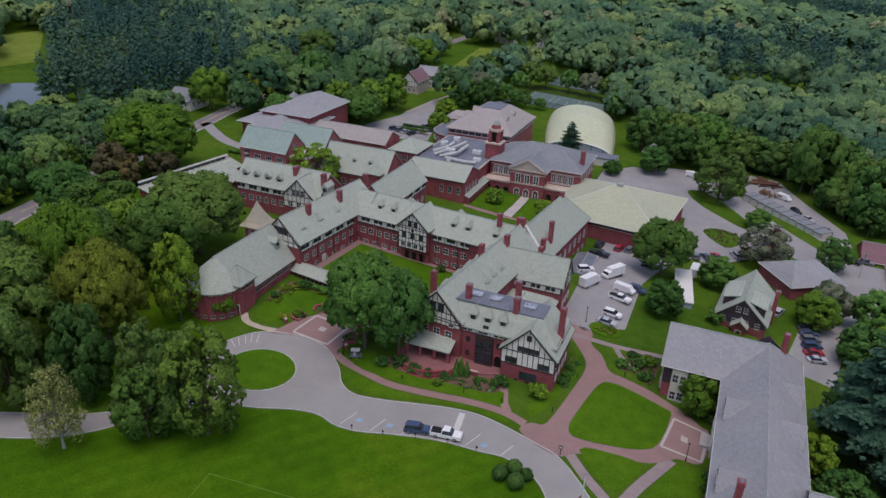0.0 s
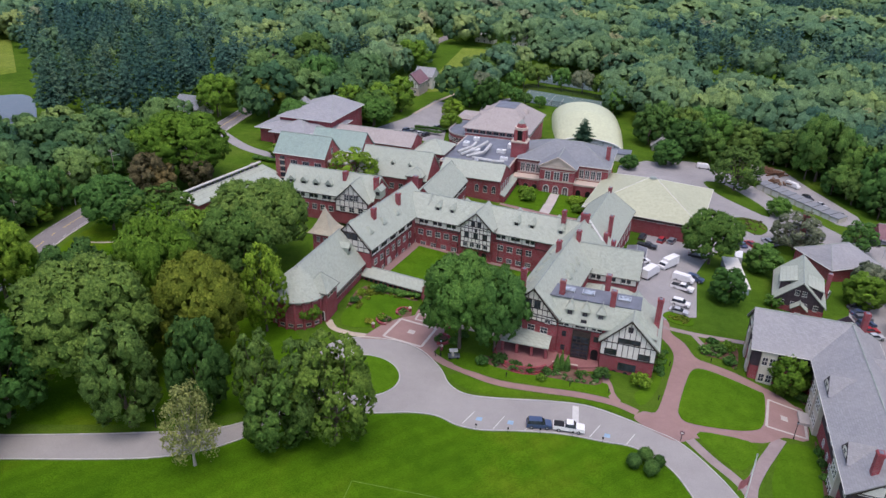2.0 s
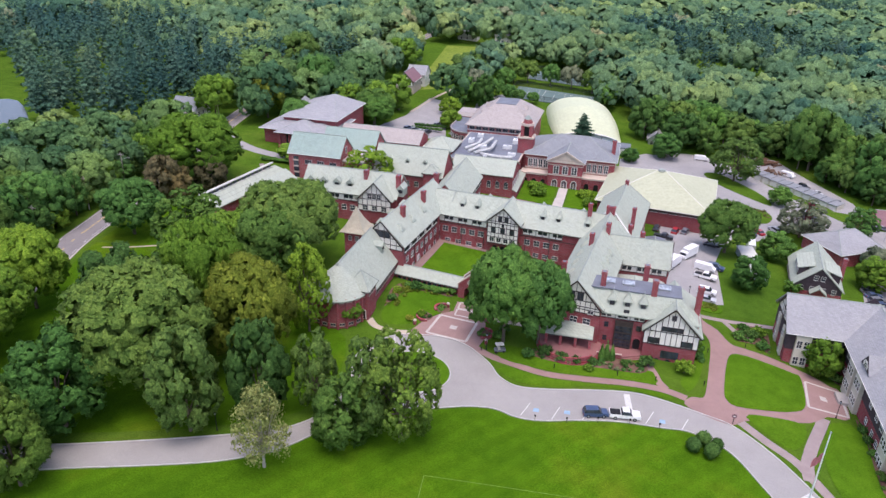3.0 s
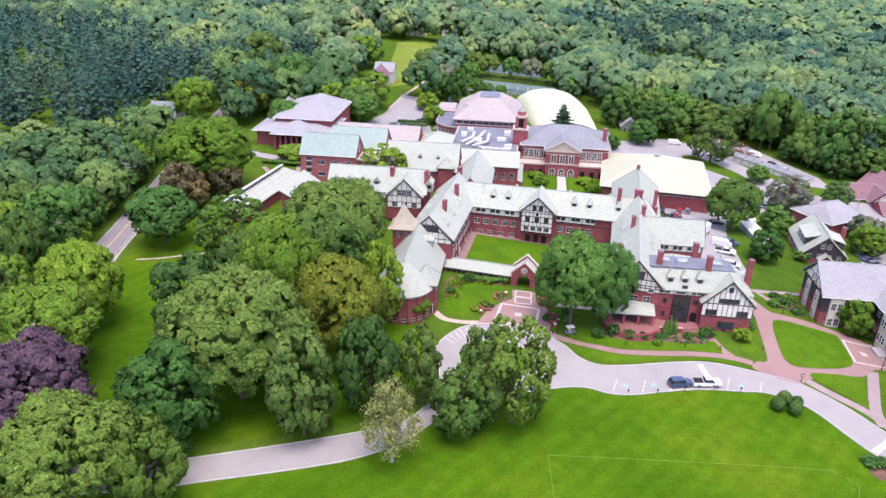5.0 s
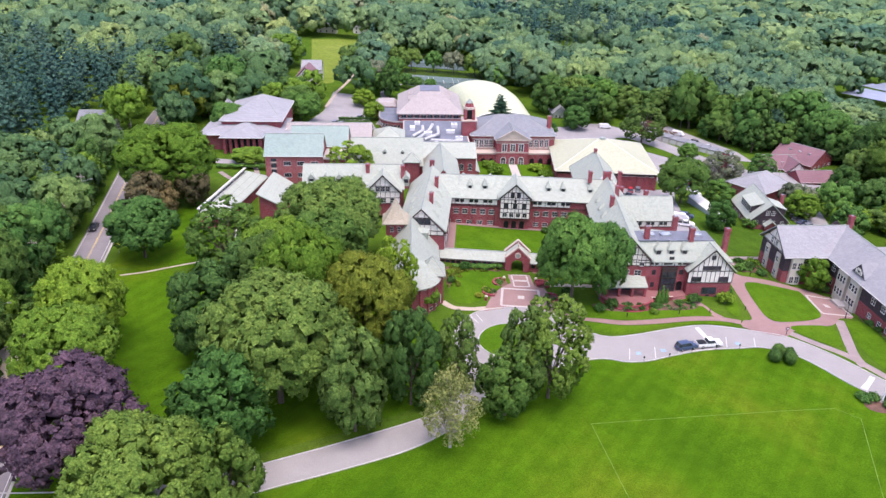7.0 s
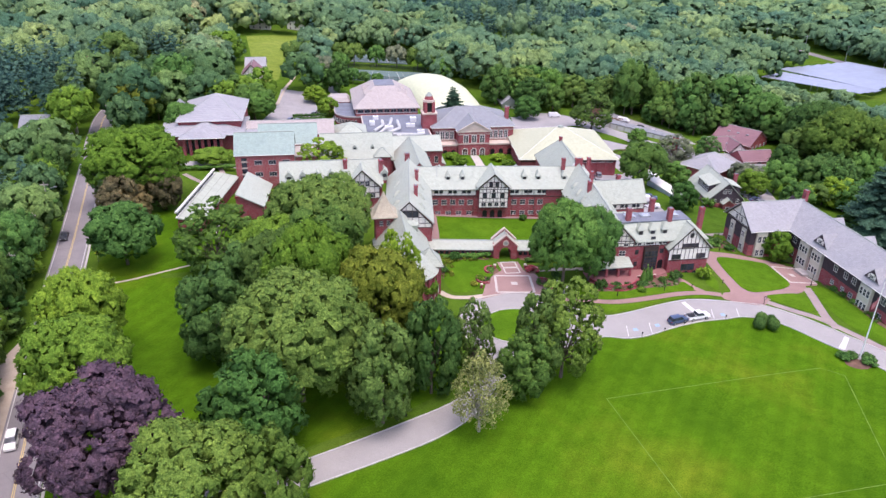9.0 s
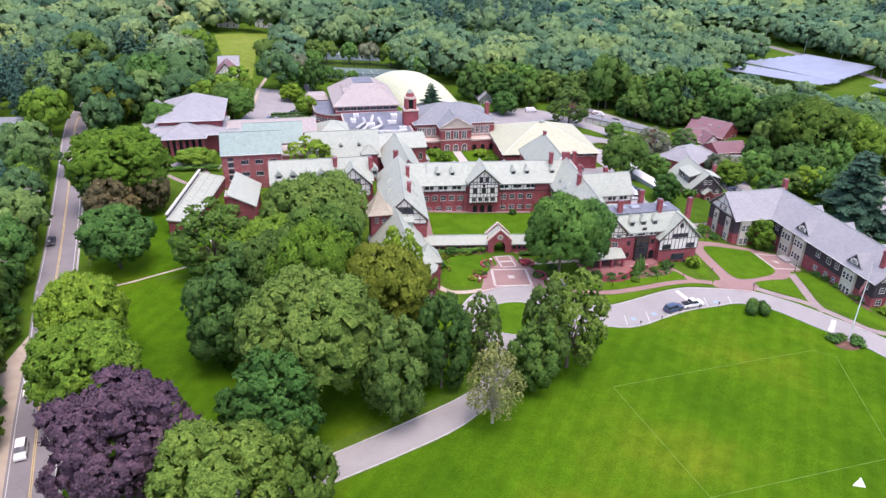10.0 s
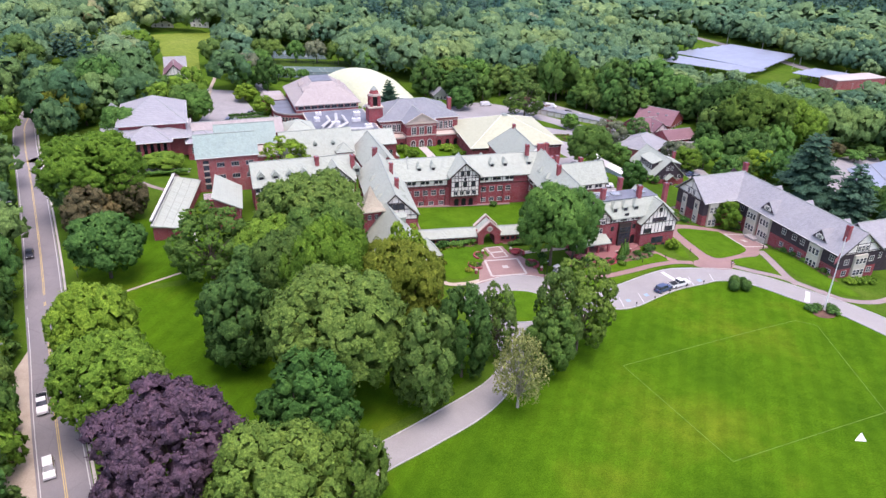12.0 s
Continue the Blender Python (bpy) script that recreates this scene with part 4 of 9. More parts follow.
def glass_pale():
    if "pale_glass" not in MESHES:
        # pale glass with the sky's reflection put into its base colour
        MESHES["pale_glass"] = glass_mat("painted_sky_glass", (0.30, 0.34, 0.38), 0.15)
    return MESHES["pale_glass"]


def arch_hole(parent, x, y, z, facing, w, h, name="archway"):
    """A raised brick surround on a flat black panel that paints the shade inside a round arch."""
    key = ("arch", w, h)
    if key not in MESHES:
        n = 8
        pts = [(math.cos(math.pi * k / n), math.sin(math.pi * k / n)) for k in range(n + 1)]
        s = Geo()
        f, d = 0.25, 0.16
        s.box(-w / 2 - f, -d, 0, -w / 2, 0.02, h).box(w / 2, -d, 0, w / 2 + f, 0.02, h)
        for (a, b), (c, e) in zip(pts, pts[1:]):
            ro, ri = w / 2 + f, w / 2
            s.solid([(a * ri, -d, h + b * ri), (a * ro, -d, h + b * ro), (c * ro, -d, h + e * ro), (c * ri, -d, h + e * ri), (a * ri, 0.1, h + b * ri), (a * ro, 0, h + b * ro), (c * ro, 0, h + e * ro), (c * ri, 0.1, h + e * ri)], [(0, 3, 2, 1), (1, 2, 6, 5), (0, 4, 7, 3)])
        p = Geo()
        ring = [(-w / 2, 0), (w / 2, 0), (w / 2, h)] + [(a * w / 2, h + b * w / 2) for a, b in pts[1:-1]] + [(-w / 2, h)]
        p.face(*[(a, -0.02, b) for a, b in ring])
        MESHES[key] = (s.mesh("arch_surround", BRICK), p.mesh("opening_shade", BLACK_METAL))
    s, p = MESHES[key]
    ob = part(name, s, parent, (x, y, z), TURN_OF[facing])
    q = new("opening_shade", p)
    q.parent = ob
    return ob


def door(parent, x, y, z, facing, w=1.2, h=2.2, mat=None):
    key = ("door", w, h, (mat or TIMBER).name)
    if key not in MESHES:
        fr = Geo().box(-w / 2 - 0.15, -0.12, 0, -w / 2, 0.02, h + 0.15).box(w / 2, -0.12, 0, w / 2 + 0.15, 0.02, h + 0.15).box(-w / 2, -0.12, h, w / 2, 0.02, h + 0.15)
        lf = Geo().box(-w / 2, -0.05, 0, w / 2, 0.02, h).box(-w / 2 + 0.12, -0.07, 0.2, -0.06, -0.04, h - 0.15).box(0.06, -0.07, 0.2, w / 2 - 0.12, -0.04, h - 0.15)
        MESHES[key] = (fr.mesh("door", WHITE), lf.mesh("door_leaf", mat or TIMBER))
    a, b = MESHES[key]
    ob = part("door", a, parent, (x, y, z), TURN_OF[facing])
    lf = new("door_leaf", b)
    lf.parent = ob
    return ob


def band(parent, x0, x1, y0, y1, z, h=0.25, mat=None, out=0.07, name="string_course"):
    return Geo().box(x0 - out, y0 - out, z, x1 + out, y1 + out, z + h).done(name, mat or STONE, parent)


def house(label, x0, x1, y0, y1, ze, zr, axis, wall, roofing, in0=0, in1=0, over=0.55, z0=None, category="school wing", name="school_wing"):
    """Walls and roof of one building or wing, standing on the land."""
    zs = [ground_z(x, y) for x in (x0, x1) for y in (y0, y1)]
    base = min(zs) - 0.4 if z0 is None else z0
    h = thing(name, label, category, ((x0 + x1) / 2, (y0 + y1) / 2, base))
    half = (y1 - y0) / 2 if axis == "x" else (x1 - x0) / 2
    rise = (zr - ze) * over / (half + over)
    walls(h, x0, x1, y0, y1, base, ze + rise - 0.3, wall, axis, zr, in0 == 0, in1 == 0)
    roof(h, x0, x1, y0, y1, ze, zr, axis, roofing, in0, in1, over)
    return h


def timber_storey(h, facing, fixed, u0, u1, z0, z1, bays):
    """An upper storey of white panels and dark window strips between timbers."""
    p = frame_wall(h, facing, fixed, u0, u1, z0, z1, bays)
    for k in range(bays):
        if k % 3 == 2:
            continue
        u = u0 + (u1 - u0) * (k + 0.5) / bays
        wd = (u1 - u0) / bays - 0.35
        sgn = -1 if facing in "SW" else 1
        f = fixed + sgn * 0.12
        window(h, *((u, f) if facing in "SN" else (f, u)), z0 + (z1 - z0) * 0.46, facing, w=round(wd, 2), h=round((z1 - z0) * 0.44, 2), cols=2, rows=1, trim=TIMBER)
    return p


# ---- the quadrangle ----
north = house("red brick and half-timbered school wing under pale green slate", -93, -43, 157, 170, 9.8, 14.5, "x", BRICK, SLATE)
timber_storey(north, "S", 157, -92.6, -76.2, 7.7, 9.7, 12)
timber_storey(north, "S", 157, -66, -55.3, 7.7, 9.7, 8)
window_row(north, "S", 157, -92, -76.5, 6, 4.9, w=1.5, h=1.5, cols=2, rows=2)
window_row(north, "S", 157, -66, -55.5, 4, 4.9, w=1.5, h=1.5, cols=2, rows=2)
window_row(north, "S", 157, -92, -76.5, 5, 1.7, w=1.5, h=1.1, cols=2, rows=2)
window_row(north, "S", 157, -66, -55.5, 4, 1.7, w=1.5, h=1.1, cols=2, rows=2)
door(north, -92.2, 157, 0.9, "S", 1.2, 2.2)
band(north, -93, -43, 157, 170, 7.2, 0.2, TIMBER, 0.05, "sill_beam")
for x in (-90, -83.4, -76.9, -65.2, -58.6):
    beam(north, (x, 156.93, 1), (x, 156.93, 7.2), 0.14, 0.14, BLACK_METAL, "downpipe")
for x in (-84.3, -80, -61.5, -57.3, -49.5):
    hood_dormer(north, x, 159.6, 11.7, "S", 1.25, 1.25, 2.6, gabled=False)
for x in (-86.5, -78.5, -63, -52):
    hood_dormer(north, x, 167.4, 11.7, "N", 1.25, 1.25, 2.6, gabled=False)
beam(north, (-87.6, 160.2, 12.3), (-87.6, 163.4, 14.9), 0.22, 0.25, COPPER, "flue")
chimney(north, -49.6, 162, 14, 18.2)
# central bay
Geo().box(-75.4, 155.2, 4.4, -66.9, 157.5, 10.9).box(-75.4, 156.2, 0.4, -66.9, 157.5, 4.4).done("bay", BRICK, north)
frame_wall(north, "S", 155.2, -75.4, -66.9, 4.5, 11, 12, (-71.15, 14.9), (6.4, 7.6, 9.3, 10.4, 12.6))
for z, h, n in ((5.1, 1.2, 4), (7.85, 1.3, 3)):
    window_row(north, "S", 155.05, -75, -67.3, n, z, w=1.15, h=h, cols=2, rows=1, trim=TIMBER if z > 6 else WHITE)
window_row(north, "S", 155.05, -72.9, -69.4, 2, 11.2, w=1.0, h=1.3, cols=2, rows=1, trim=TIMBER)
window(north, -71.15, 155.05, 9.7, "S", w=0.6, h=0.5, cols=1, rows=1, arched=True, trim=TIMBER)
roof(north, -75.7, -66.6, 155, 164, 10.8, 15.3, "y", SLATE, 0, 0, 0.5)
for x in (-73.4, -71.15, -68.9):
    arch_hole(north, x, 156.18, 0.9, "S", 1.4, 1.9)

west = house("half-timbered brick wing with a steep gable beside the courtyard", -105.2, -93.2, 134.2, 168, 9.9, 16.0, "y", BRICK, SLATE)
frame_wall(west, "S", 134.2, -105, -93.4, 8.6, 9.9, 10, (-99.2, 15.8), (11.6, 13.4))
window_row(west, "S", 134.05, -101.6, -96.8, 3, 11.7, w=1.4, h=1.5, cols=2, rows=1, trim=TIMBER)
timber_storey(west, "E", -93.2, 134.6, 156.6, 7.6, 9.5, 14)
window_row(west, "E", -93.2, 135, 157, 7, 4.9, w=1.4, h=1.5)
window_row(west, "E", -93.2, 135, 157, 6, 1.7, w=1.4, h=1.2, cols=2, rows=2)
door(west, -93.2, 143.5, 1.4, "E", 1.3, 2.3, WHITE)
for y in (138.4, 145.2, 152.5):
    hood_dormer(west, -95.2, y, 11.4, "E", 1.3, 1.25, 2.8, gabled=False)
    hood_dormer(west, -103.2, y + 2, 11.4, "W", 1.3, 1.25, 2.8, gabled=False)
    beam(west, (-93.13, y + 2.6, 2), (-93.13, y + 2.6, 7.4), 0.14, 0.14, BLACK_METAL, "downpipe")
chimney(west, -97.4, 143.2, 13, 17.7)
chimney(west, -97.0, 155.8, 13, 17.6)

east = house("half-timbered brick wing with steep slate roof and dormers", -55, -43.6, 118.6, 161, 9.2, 15.4, "y", BRICK, SLATE)
frame_wall(east, "S", 118.6, -54.8, -43.8, 7.6, 9.2, 14, (-49.3, 15.2), (8.6, 10.6, 12.6))
window_row(east, "S", 118.45, -51.2, -47.4, 2, 10.7, w=1.3, h=1.8, cols=2, rows=1, trim=TIMBER)
window_row(east, "S", 118.45, -54, -44.6, 4, 7.75, w=1.1, h=0.8, cols=2, rows=1, skip=(1, 2))
window_row(east, "S", 118.6, -53.6, -45, 3, 5.0, w=1.5, h=1.4, cols=2, rows=2)
window_row(east, "W", -55, 136, 156, 7, 4.9, w=1.4, h=1.5)
window_row(east, "W", -55, 136, 156, 6, 1.6, w=1.4, h=1.2, cols=2, rows=2)
timber_storey(east, "W", -55, 136, 156.5, 7.4, 8.9, 14)
for y in (128, 133.5, 139, 144.5, 150):
    hood_dormer(east, -53.2, y, 10.7, "W", 1.3, 1.25, 2.8, gabled=False)
for y in (134, 138, 142):
    hood_dormer(east, -45.4, y, 10.7, "E", 1.3, 1.25, 2.8, gabled=False)
chimney(east, -53.6, 124.3, 0.5, 17.0, 1.1, 1.1)
chimney(east, -50.6, 141, 13, 17.6)
chimney(east, -48, 149.5, 13, 17.4)
chimney(east, -49.3, 160.6, 12, 17.6, 2.2, 1.0)
Geo().solid([(-55.6, 160.6, 8.6), (-43, 160.6, 8.6), (-49.3, 160.6, 16.1), (-55.6, 161.4, 8.6), (-43, 161.4, 8.6), (-49.3, 161.4, 16.1)], [(0, 1, 2), (3, 5, 4), (0, 3, 4, 1), (1, 4, 5, 2), (2, 5, 3, 0)]).done("parapet_gable", BRICK, east)
for x in (-55.7, -42.9):
    beam(east, (x, 161, 8.6), (-49.3, 161, 16.2), 0.3, 1.0, WHITE, "coping")
skylight(east, -46.0, 151.5, 12.3, 1.2, 1.6)

# front house with two gables and a flat top
front = thing("school_house", "half-timbered brick headmaster's house with slate roof and tall chimneys", "school house", (-33, 124, -0.8))
walls(front, -44, -23.4, 118.9, 130, -1.0, 9.0, BRICK)
Geo().solid([(-45, 118.2, 8.7), (-23.2, 118.2, 8.7), (-23.2, 130.6, 8.7), (-45, 130.6, 8.7), (-47, 122, 12.75), (-27.6, 121.4, 12.75), (-27.6, 127.2, 12.75), (-47, 127.2, 12.75), (-45, 118.2, 8.4), (-23.2, 118.2, 8.4), (-23.2, 130.6, 8.4), (-45, 130.6, 8.4)],
            [(0, 1, 5, 4), (1, 2, 6, 5), (2, 3, 7, 6), (3, 0, 4, 7), (0, 8, 9, 1), (1, 9, 10, 2), (2, 10, 11, 3), (3, 11, 8, 0), (8, 11, 10, 9)]).done("roof", SLATE, front)
Geo().box(-47.2, 121.6, 12.6, -27.4, 127.4, 12.85).box(-47.3, 121.4, 12.7, -27.3, 121.65, 12.95).done("flat_roof", LEAD, front, "dark flat roof with skylights")
for x in (-42.8, -38.6, -31):
    skylight(front, x, 124.8, 12.9, 2.6, 2.0)
Geo().box(-34.1, 117.2, -1.0, -23.2, 119.4, 6.8).done("gable_wall", BRICK, front)
frame_wall(front, "S", 117.2, -34.2, -23.1, 3.4, 6.7, 15, (-28.7, 12.4))
roof(front, -34.2, -23.0, 117, 130.2, 6.7, 12.6, "y", SLATE, 0, 0, 0.6)
walls(front, -34.1, -23.2, 119.4, 130, -1, 6.7, BRICK, "y", 12.4, False, True, "gable_block")
window(front, -28.7, 117.05, 7.1, "S", w=4.4, h=0.95, cols=5, rows=1, trim=TIMBER)
for x in (-32.1, -25.3):
    window(front, x, 117.05, 3.9, "S", w=2.4, h=1.2, cols=3, rows=1, trim=TIMBER)
window(front, -28.7, 117.05, 9.9, "S", w=0.9, h=1.0, trim=TIMBER)
window(front, -28.4, 117.2, 0.4, "S", w=3.6, h=1.7, cols=4, rows=1, trim=TIMBER)
window_row(front, "S", 117.2, -32, -25, 3, -0.7, w=0.9, h=0.3, cols=1, rows=1, arched=True, trim=TIMBER)
timber_storey(front, "S", 118.9, -43.6, -34.4, 7.2, 8.5, 8)
frame_wall(front, "E", -23.2, 117.6, 129.8, 3.4, 6.4, 12, None, (4.8,))
window_row(front, "E", -23.1, 118.4, 129, 4, 4.0, w=1.6, h=1.4, trim=TIMBER)
window_row(front, "E", -23.2, 118.4, 129, 4, 0.6, w=1.2, h=1.6)
Geo().box(-40.4, 118.3, 0.2, -36.6, 119, 7.0).done("oriel", TIMBER, front, "tall dark-framed bay window")
for z in (0.9, 2.6, 4.4):
    window_row(front, "S", 118.28, -40.2, -36.8, 4, z, w=0.78, h=1.45, cols=1, rows=2, trim=TIMBER)
arch_hole(front, -35.4, 118.9, 0.3, "S", 1.5, 2.0)
for z in (1.6, 5.0):
    window(front, -42.2, 118.9, z, "S", w=0.8, h=1.1, trim=TIMBER)
window(front, -35.4, 118.9, 5.0, "S", w=0.9, h=1.1, trim=TIMBER)
for x in (-41.6, -38.4, -35.1):
    hood_dormer(front, x, 119.5, 10.0, "S", 1.5, 1.5, 3.0, gabled=False)
window(front, -38.4, 118.6, 9.2, "S", w=1.1, h=0.6, cols=3, rows=1, trim=TIMBER)
for x, y, z0, z1 in ((-44, 122.8, 10, 16.9), (-33.2, 121.9, 9, 16.9), (-23.8, 123.0, -1, 16.2), (-35, 128.8, 9, 16.9)):
    chimney(front, x, y, z0, z1, 1.15, 1.15)

cross = house("half-timbered brick back wing with a slate roof", -44.5, -29, 144.8, 153.2, 8.2, 13.8, "x", BRICK, SLATE)
timber_storey(cross, "S", 144.8, -43.6, -29.3, 6.2, 7.9, 12)
window_row(cross, "S", 144.8, -43, -30, 6, 3.0, w=1.2, h=1.5)
window_row(cross, "S", 144.8, -43, -30, 5, 0, w=1.2, h=1.4)
frame_wall(cross, "E", -29, 145.4, 153.4, 6.2, 8.2, 8, (149.0, 13.6), (9.6, 11.2))
window_row(cross, "E", -29, 145.8, 153, 3, 2.4, w=1.2, h=1.6)
window_row(cross, "E", -28.85, 147, 152, 2, 8.6, w=1.1, h=1.3)
chimney(cross, -36.1, 149.6, 12, 15.9)
link = house("low slate-roofed brick link building in a service yard", -43.6, -30, 130.4, 145, 4.6, 6.8, "y", BRICK, SLATE, 3, 3)
window_row(link, "E", -30, 132, 143, 4, 1.5, w=1.1, h=1.5)

hall_e = house("steep slate-roofed school wing with a hipped end", -46.8, -33.6, 161, 195, 6.0, 13.8, "y", BRICK, SLATE, 0, 6)
window_row(hall_e, "E", -33.6, 166, 194, 7, 1.2, w=1.3, h=2.2, cols=2, rows=3)
window_row(hall_e, "E", -33.6, 166, 194, 7, -2.4, w=1.2, h=1.3)
chimney(hall_e, -40.2, 188.2, 12, 15.6, 0.9, 1.2)
for y, z in ((163, 12), (168, 15)):
    chimney(hall_e, -35.4, y, 6, z)
annex = house("flat-roofed brick annex beside the car park", -33.4, -28.2, 170, 184, -0.4, 0.1, "y", BRICK, LEAD, 0, 0, 0.2)
window_row(annex, "E", -28.2, 171, 183, 4, -3.4, w=1.3, h=1.3)

# cloister with gatehouse
cloisters = []
for x0, x1, n in ((-94.6, -77.3, 12), (-71.1, -55, 11)):
    cloister = house("low brick cloister walk with a pale slate roof", x0, x1, 128.9, 133.5, 3.3, 4.9, "x", BRICK, SLATE, over=0.5)
    window_row(cloister, "S", 128.9, x0 + 0.4, x1 - 0.4, n, 1.75, w=0.95, h=0.95, cols=1, rows=1, trim=BRICK)
    Geo().box(x0, 128.7, 0.2, x1, 128.9, 1.2).done("plinth", BRICK, cloister)
    cloisters.append(cloister)
gate = thing("gatehouse", "red brick gatehouse with a round arch under a steep gable", "gatehouse", (-74.2, 131, 0.5))
n_arch = 10
arc = [(-74.2 + 1.55 * math.cos(math.pi * k / n_arch), 2.8 + 1.55 * math.sin(math.pi * k / n_arch)) for k in range(n_arch + 1)]
ring = [(-77.3, 0.3), (-77.3, 4.8), (-74.2, 7.7), (-71.1, 4.8), (-71.1, 0.3), (-72.65, 0.3)] + arc + [(-75.75, 0.3)]
for y0, y1 in ((127.9, 128.7), (132.4, 133.0)):
    bm = bmesh.new()
    low = [bm.verts.new((x, y0, z)) for x, z in ring]
    fc = bm.faces.new(low)
    ext = bmesh.ops.extrude_face_region(bm, geom=[fc])
    for v in ext["geom"]:
        if isinstance(v, bmesh.types.BMVert):
            v.co.y = y1
    bmesh.ops.recalc_face_normals(bm, faces=bm.faces[:])
    for v in bm.verts:
        v.co -= gate.location
    me = bpy.data.meshes.new("gable_wall")
    bm.to_mesh(me)
    bm.free()
    me.materials.append(BRICK)
    ob = new("gable_wall", me)
    ob.parent = gate
    for sd in (-1, 1):
        beam(gate, (-74.2 + sd * 3.35, (y0 + y1) / 2, 4.65), (-74.2, (y0 + y1) / 2, 7.85), 0.24, 0.95, STONE, "coping")
for x0, x1 in ((-77.3, -75.8), (-72.6, -71.1)):
    Geo().box(x0, 128.7, 0.3, x1, 132.4, 4.6).done("side_wall", BRICK, gate)
roof(gate, -77.2, -71.2, 128.75, 132.35, 4.5, 7.2, "y", SLATE, 0, 0, 0.05)
Geo().tube((-74.2, 127.72, 5.65), (-74.2, 127.92, 5.65), 0.8, 0.8, 16).done("clock_face", STONE, gate, "round pale stone roundel")
Geo().tube((-74.2, 127.68, 5.65), (-74.2, 127.74, 5.65), 0.52, 0.52, 16).done("roundel_centre", COPPER, gate)
Geo().box(-74.35, 128.1, 7.7, -74.05, 128.4, 8.7).done("finial", STONE, gate)
for k in range(4):
    Geo().box(-76.1, 126.2 + 0.4 * k, 0.2, -72.3, 128 + 0.1, 0.3 + 0.06 * k).done("step", CONCRETE, gate)

# chapel with apse, porch and bell turret
chapel = house("brick chapel with a long steep slate roof", -108.4, -95.2, 112.5, 133.8, 5.7, 14.0, "y", BRICK, SLATE, category="chapel", name="chapel")
ax, ay, ar = -101.8, 112.6, 6.4
ring = [(ax + ar * math.cos(a), ay + ar * math.sin(a)) for a in np.linspace(math.pi, 2 * math.pi, 11)]
Geo().prism(ring, 0.8, 8.5).done("apse_wall", BRICK, chapel)
for a in np.linspace(math.pi, 2 * math.pi, 11):
    x, y = ax + (ar + 0.1) * math.cos(a), ay + (ar + 0.1) * math.sin(a)
    Geo().tube((x, y, 0.8), (x, y, 8.3), 0.3, 0.26, 6).done("buttress", BRICK, chapel)
for a in np.linspace(math.pi, 2 * math.pi, 11)[:-1] + math.pi / 20:
    x, y = ax + (ar - 0.05) * math.cos(a), ay + (ar - 0.05) * math.sin(a)
    for z in (7.3, 1.6):
        window(chapel, x, y, z, math.degrees(a) + 90, w=1.1, h=0.6, cols=2, rows=1, trim=STONE)
g = Geo()
er = ar + 0.6
rr = [(ax + er * math.cos(a), ay + er * math.sin(a)) for a in np.linspace(math.pi, 2 * math.pi, 21)]
for a, b in zip(rr, rr[1:]):
    g.face((*a, 8.0), (*b, 8.0), (ax, ay + 0.3, 14.1))
    g.face((*b, 7.75), (*a, 7.75), (ax, ay, 8.3))
    g.face((*a, 7.75), (*b, 7.75), (*b, 8.0), (*a, 8.0))
g.done("apse_roof", SLATE, chapel)
Geo().box(-108.3, 112.3, 5, -105, 113.2, 9).box(-98.6, 112.3, 5, -95.3, 113.2, 9).done("shoulder_wall", BRICK, chapel)
window_row(chapel, "E", -95.2, 117.5, 132.5, 9, 3.9, w=1.1, h=0.8, cols=2, rows=1, trim=STONE)
for y in (121, 125, 129):
    hood_dormer(chapel, -98.4, y - 1, 9.2, "E", 0.8, 0.6, 1.6, gabled=False)
hood_dormer(chapel, -97.6, 130.6, 10.0, "E", 1.6, 1.3, 2.6)
walls(chapel, -99.4, -94.4, 111.4, 116.6, 0.8, 8.7, BRICK, name="porch")
roof(chapel, -99.4, -94.4, 111.4, 116.6, 8.7, 12.4, "y", SLATE, 2.59, 2.59, 0.5, name="porch_roof")
door(chapel, -95.6, 111.4, 1.5, "S", 1.1, 2.2)
window_row(chapel, "S", 111.4, -99, -95, 3, 7.2, w=0.9, h=0.7, cols=1, rows=1, trim=STONE)
window_row(chapel, "E", -94.4, 111.8, 116.2, 3, 7.2, w=0.9, h=0.7, cols=1, rows=1, trim=STONE)
turret = thing("bell_turret", "square brick turret with a tall flared tan roof", "turret", (-105.8, 134.3, 2))
walls(turret, -108.2, -103.4, 131.9, 136.7, 2, 13.4, BRICK)
g = Geo()
prof = ((3.4, 13.0), (2.5, 13.9), (1.5, 15.6), (0.7, 17.4), (0.08, 19.0))
for (r0, z0), (r1, z1) in zip(prof, prof[1:]):
    for k in range(4):
        a = [(1, -1), (1, 1), (-1, 1), (-1, -1)]
        p, q = a[k], a[(k + 1) % 4]
        g.face((-105.8 + p[0] * r0, 134.3 + p[1] * r0, z0), (-105.8 + q[0] * r0, 134.3 + q[1] * r0, z0), (-105.8 + q[0] * r1, 134.3 + q[1] * r1, z1), (-105.8 + p[0] * r1, 134.3 + p[1] * r1, z1))
g.box(-109.2, 130.9, 12.8, -102.4, 137.7, 13.02)
g.done("turret_roof", SHINGLE_TAN, turret)
window_row(turret, "S", 131.9, -107.6, -104, 2, 10.6, w=0.8, h=1.2)
window_row(turret, "E", -103.4, 132.4, 136.2, 2, 10.6, w=0.8, h=1.2)

